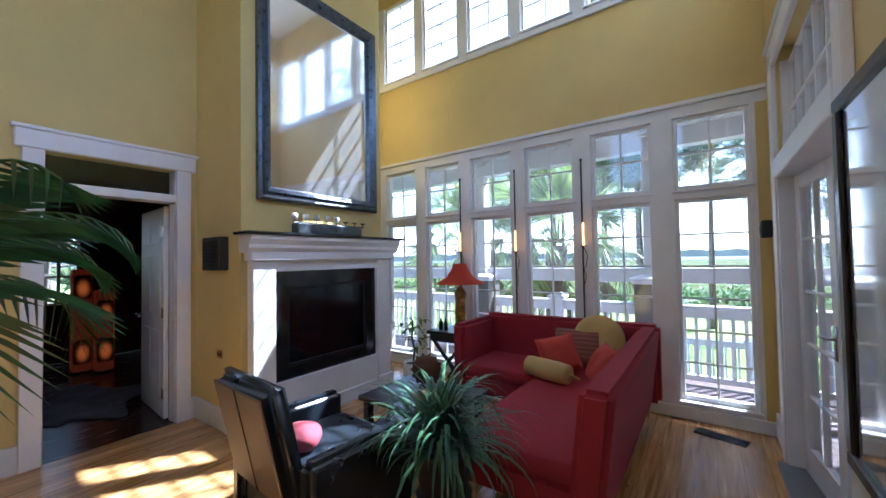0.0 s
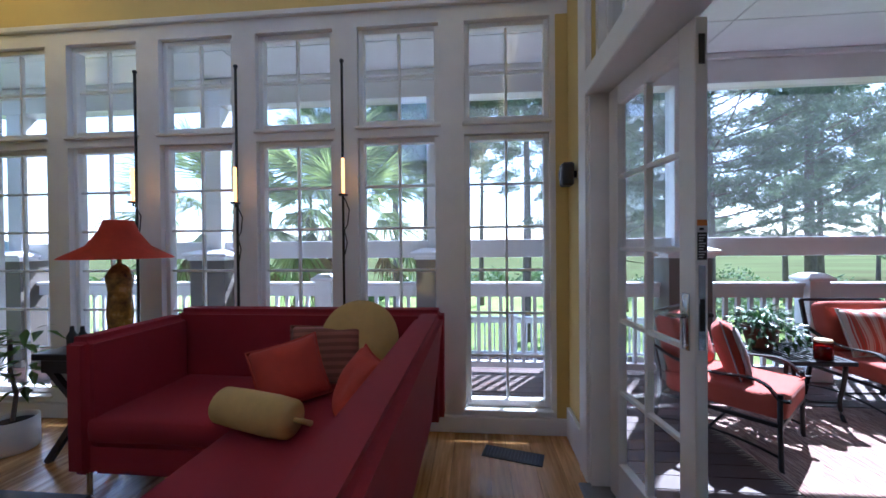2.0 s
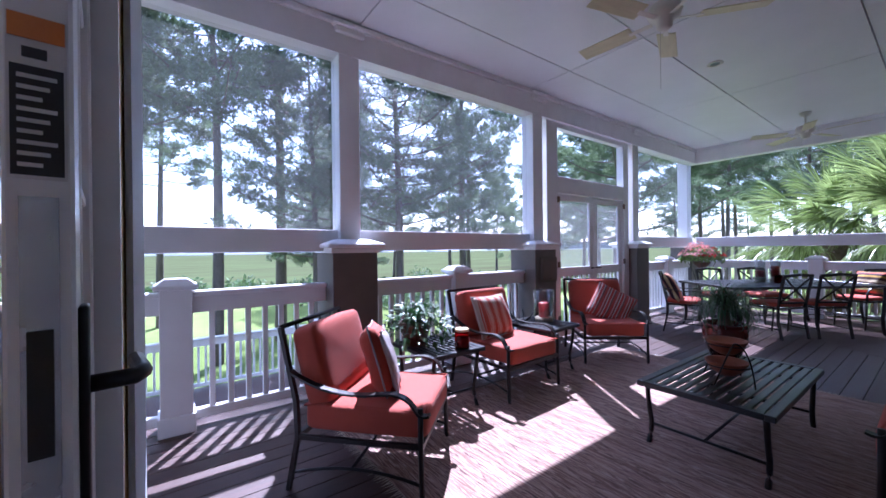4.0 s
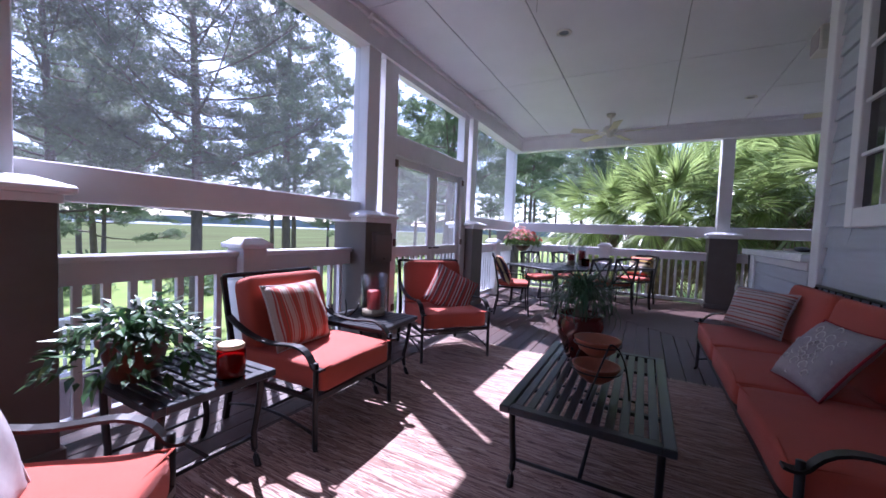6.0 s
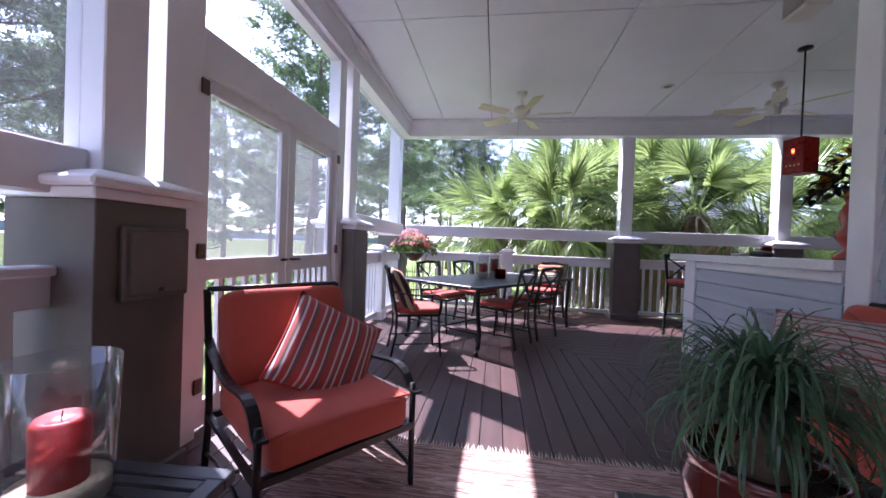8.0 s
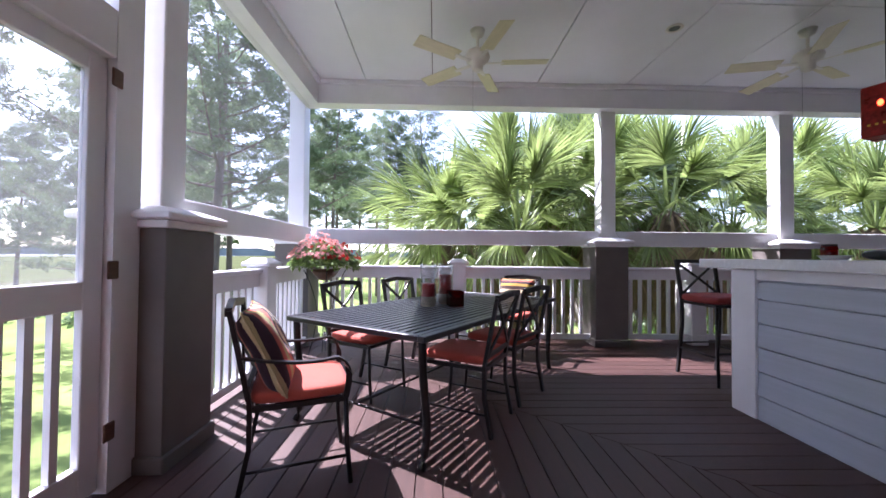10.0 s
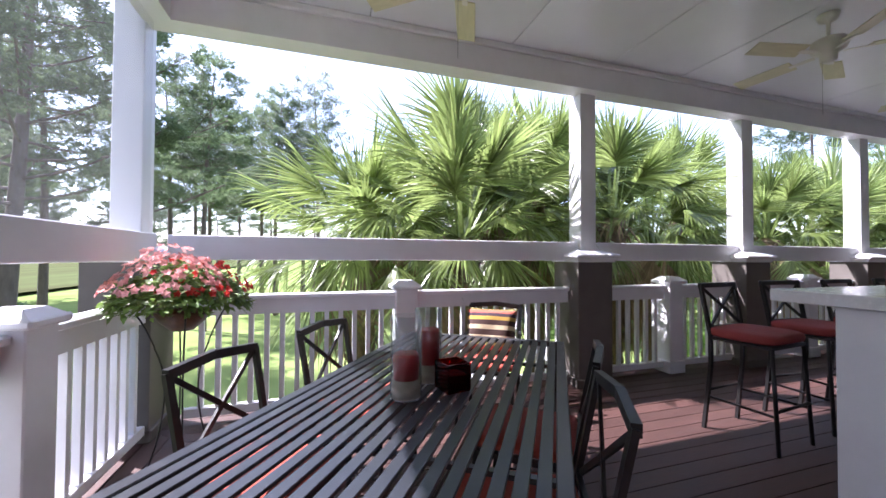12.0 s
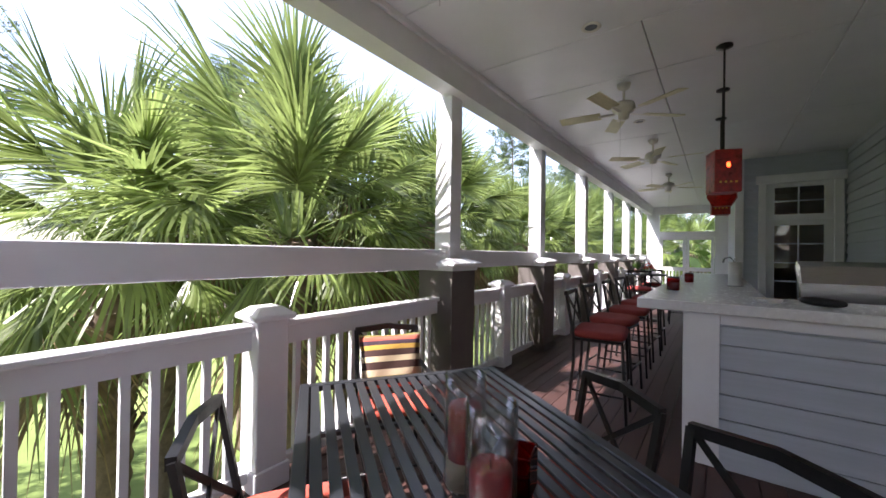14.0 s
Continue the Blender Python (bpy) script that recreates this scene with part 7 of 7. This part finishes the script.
def shrubs(name, n, size, area, leaf, seed, label):
    """Uneven mounds of leaves spread over an area (x0, x1, y0, y1)."""
    r = random.Random(seed)
    vs, fs = [], []
    for i in range(n):
        cx, cy = r.uniform(area[0], area[1]), r.uniform(area[2], area[3])
        R = size * r.uniform(0.5, 1.2)
        for k in range(260):
            a, b = r.uniform(0, 6.283), math.asin(r.uniform(0, 1))
            q = R * (0.65 + 0.45 * r.random()) * (1 + 0.3 * math.sin(3 * a + i))
            p = Vector((cx + q * math.cos(a) * math.cos(b), cy + q * math.sin(a) * math.cos(b), q * 0.8 * math.sin(b)))
            d = Vector((r.gauss(0, 1), r.gauss(0, 1), r.gauss(0, 1))).normalized()
            s = d.orthogonal().normalized()
            L = leaf * r.uniform(0.6, 1.3)
            b0 = len(vs)
            vs += [tuple(p), tuple(p + d * L * 0.5 + s * L * 0.25), tuple(p + d * L), tuple(p + d * L * 0.5 - s * L * 0.25)]
            fs.append((b0, b0 + 1, b0 + 2, b0 + 3))
    o = raw(name, vs, fs, SHRUBLEAF)
    o.location = (0, 0, GROUND)
    return tagged(o, label, "shrubs", kind="stuff")


shrubs("marsh_shrubs", 60, 1.6, (-45, 30, 30, 46), 0.45, 5, "low green shrubs along the edge of the marsh")
shrubs("lawn_shrubs", 26, 1.1, (13, 40, 24, 34), 0.35, 6, "round green shrubs on the lawn")
shrubs("end_shrubs", 34, 5.2, (0, 20, -34, -22), 0.8, 8, "thick green shrubs beyond the far end of the porch")
shrubs("hedge_shrubs", 70, 2.6, (20, 50, -34, -8), 0.6, 7, "thick green shrubs beyond the side lawn")


def palm(seed, H, nf=30, R=1.0, skirt=10, tight=0.0):
    r = random.Random(seed)
    e = thing("sabal_palm", pose(0, 0, 0), "sabal palm with big green fan leaves on a rough trunk", "palm tree", "palms by the porch")
    bm = bmesh.new()
    rings = int(H / 0.1)
    sweep(bm, [(0.05 * math.sin(z * 0.7), 0.04 * math.cos(z), z) for z in (H * k / rings for k in range(rings + 1))], lambda t: circ((0.17 + 0.02 * math.sin(t * rings * 3.1)) * (1 + 0.15 * t), 10))
    part("trunk", bm, PALMBARK, e, smooth=True)
    bm = bmesh.new()
    for k in range(46):
        a, z = k * 2.4, H * (0.55 + 0.45 * k / 46)
        c, s = math.cos(a), math.sin(a)
        sweep(bm, [(0.15 * c, 0.15 * s, z - 0.12), (0.22 * c, 0.22 * s, z), (0.30 * c, 0.30 * s, z + 0.12)], rect(0.07, 0.02))
    part("boot_sheath", bm, PALMBARK, e, "split leaf bases")
    for mat2, count, lo, hi, nm in ((PALMLEAF, nf, -30, 86, "frond_crown"), (DEADLEAF, skirt, -80, -40, "dead_skirt")):
        vs, fs = [], []
        for i in range(count):
            az = i * 2.39996 + r.uniform(-0.3, 0.3)
            el = radians(lo + (hi - lo) * ((i + 0.5) / count) ** 0.85 + r.uniform(-8, 8))
            pet = R * r.uniform(0.7, 1.35) * (1.0 if el > 0 else 0.85)
            d = Vector((math.cos(az) * math.cos(el), math.sin(az) * math.cos(el), math.sin(el)))
            if d.x < 0:
                pet *= 1 + tight * d.x
            side = Vector((-math.sin(az), math.cos(az), 0))
            p = Vector((0.1 * math.cos(az), 0.1 * math.sin(az), H + 0.05))
            sag = 0.12 * pet * (1.2 - abs(math.sin(el)))
            q = p + d * pet - Vector((0, 0, sag))
            up = side.cross(d).normalized()
            mid = p + d * pet * 0.5 + Vector((0, 0, 0.03))
            b0 = len(vs)
            for pt, w in ((p, 0.03), (mid, 0.02), (q, 0.013)):
                vs += [tuple(pt - side * w), tuple(pt + side * w)]
            fs += [(b0, b0 + 1, b0 + 3, b0 + 2), (b0 + 2, b0 + 3, b0 + 5, b0 + 4)]
            d2 = (d - Vector((0, 0, 0.22))).normalized()
            nl = 42
            tw = r.uniform(-0.45, 0.45)
            fl = r.uniform(0.85, 1.15)
            fold = r.uniform(0.55, 1.0)
            for k in range(nl):
                a = (k / (nl - 1) * 2 - 1) * 1.45 + r.uniform(-0.03, 0.03)
                L = R * fl * (1.15 - 0.35 * abs(a) / 1.45) * r.uniform(0.82, 1.12)
                dd = (d2 * math.cos(a) + side * math.sin(a) + up * (fold * abs(math.sin(a)) + tw * math.sin(a))).normalized()
                if d.x < 0 and dd.x < 0:
                    L *= 1 + 0.6 * tight * dd.x
                nr = dd.cross(up + side * 0.4 * math.sin(k * 2.6)).normalized()
                w = 0.0165 * R
                lean = Vector((0, 0, -1)) * (0.34 * L * r.uniform(0.1, 1.4)) * (1.0 if el < 0.4 else 0.3)
                cost = d2 * 0.30 * R * max(0.0, math.cos(a * 0.9))
                pts = [q + cost * 0.6, q + cost + dd * L * 0.30, q + cost + dd * L * 0.64 + lean * 0.22, q + cost + dd * L * 0.88 + lean]
                b0 = len(vs)
                for pt, ww in zip(pts, (0.008, w, w * 0.55)):
                    vs += [tuple(pt - nr * ww), tuple(pt + nr * ww)]
                vs.append(tuple(pts[3]))
                fs += [(b0, b0 + 1, b0 + 3, b0 + 2), (b0 + 2, b0 + 3, b0 + 5, b0 + 4), (b0 + 4, b0 + 5, b0 + 6)]
        raw(nm, vs, fs, mat2, e)
    return e


palms = [palm(1, 4.5, 38, 1.12, 3, 0.45), palm(2, 4.9, 28, 1.0, 24, 0.3), palm(5, 4.3, 32, 1.05, 3, 0.3)]
for o, (x, y, rz) in zip(palms, ((12.05, 2.55, 0), (12.2, -0.25, 0), (13.2, 3.9, 0))):
    o.matrix_basis = pose(x, y, GROUND, 0, 0, rz)
for k, x, y, s, rz in ((2, 13.9, 1.2, 1.12, 20), (0, 13.4, -2.4, 1.0, 20), (1, 12.5, -4.6, 0.95, 10), (2, 12.6, -7.0, 1.05, -20), (0, 14.8, -0.4, 1.15, 300), (1, 15.4, 2.8, 1.0, 310), (2, 14.2, -8.8, 1.1, 10), (1, 13.7, 0.3, 1.1, 30), (0, 12.9, -9.2, 1.0, 25), (1, 13.4, -11.4, 1.1, 30), (0, 15.5, -5.6, 1.2, 120), (2, 16.5, 0.8, 1.25, 20), (0, 13.0, -13.4, 1.1, -10), (2, 9.2, -19.0, 1.05, 60), (1, 6.8, -20.0, 1.0, 10), (0, 11.6, -18.5, 1.0, 200), (2, -5.6, 9.2, 1.14, 90), (2, -2.9, 9.2, 1.14, 110)):
    place(palms[k], x, y, GROUND, s, rz)

# neighbouring house behind the palms
nh = thing("neighbour_house", pose(34, -10, GROUND, 0, 0, 25), "pale brick neighbouring house with arched dark windows", "house")
part("wall", box(-5, 5, -7, 7, 0, 6.2), BRICK, nh)
bm = bmesh.new()
v = [bm.verts.new(q) for q in ((-5.6, -7.6, 6.2), (5.6, -7.6, 6.2), (5.6, 7.6, 6.2), (-5.6, 7.6, 6.2), (0, -4, 9.2), (0, 4, 9.2))]
for q in ((0, 1, 4), (1, 2, 5, 4), (2, 3, 5), (3, 0, 4, 5), (0, 3, 2, 1)):
    bm.faces.new([v[i] for i in q])
part("roof", bm, ROOF, nh)
for y in (-5, -1.7, 1.7, 5):
    for z in (0.8, 3.8):
        w = part("window", box(-5.06, -5.0, y - 0.6, y + 0.6, z, z + 1.7), TRIM, nh)
        part("pane", box(-5.09, -5.06, y - 0.5, y + 0.5, z + 0.1, z + 1.6), BLACKGLASS, w)

# ---- boards, laid last ----
deck = setting("deck")
BWID = 0.14
y = 1.50
i = 0
while y < 5.92:
    y1 = y + BWID - 0.007
    if y < 4.12:
        cut0 = 0.83
    else:
        cut0 = -6.0
    e0, e1 = 6.42 + (y - 1.5) * 0.93, 6.42 + (y1 - 1.5) * 0.93
    for j, (a, b) in enumerate(((cut0, 3.6 + 0.6 * (i % 3)), (3.606 + 0.6 * (i % 3), None))):
        bm = bmesh.new()
        q = [(a, y), (b if b else e0, y), (b if b else e1, y1), (a, y1)]
        lo = [bm.verts.new((*c, F - 0.028)) for c in q]
        hi = [bm.verts.new((*c, F)) for c in q]
        bm.faces.new(lo[::-1])
        bm.faces.new(hi)
        for k in range(4):
            bm.faces.new((lo[k], lo[(k + 1) % 4], hi[(k + 1) % 4], hi[k]))
        part("deck_board", bm, DECK, deck)
    y += BWID
    i += 1
x = 6.45
i = 0
while x < 10.62:
    x1 = x + BWID - 0.007
    e0, e1 = 1.5 + (x - 6.42) / 0.93, 1.5 + (x1 - 6.42) / 0.93
    bm = bmesh.new()
    q = [(x, -13), (x1, -13), (x1, min(e1, 5.92) - 0.006), (x, min(e0, 5.92) - 0.006)]
    lo = [bm.verts.new((*c, F - 0.028)) for c in q]
    hi = [bm.verts.new((*c, F)) for c in q]
    bm.faces.new(lo[::-1])
    bm.faces.new(hi)
    for k in range(4):
        bm.faces.new((lo[k], lo[(k + 1) % 4], hi[(k + 1) % 4], hi[k]))
    part("deck_board", bm, DECKY, deck)
    x += BWID
    i += 1
rr = random.Random(9)
x = -3.92
while x < 0.68:
    w = rr.choice((0.11, 0.13, 0.15))
    x1 = min(0.68, x + w) - 0.0015
    cut = rr.uniform(-2, 3)
    for a, b in ((-3.5, cut), (cut + 0.0015, 4.0)):
        pl = part("floorboard", box(x, x1, a, b, -0.02, 0.0), PINE_FLOOR, floor)
    if rr.random() < 0.8:
        kx, ky = rr.uniform(x + 0.02, x1 - 0.02), rr.uniform(0.5, 3.9)
        part("knot", lathe(bmesh.new(), [(0, 0.0006), (rr.uniform(0.006, 0.014), 0.0006), (0.016, -0.001)], 10), KNOT, floor, m=pose(kx, ky, 0))
    x += w
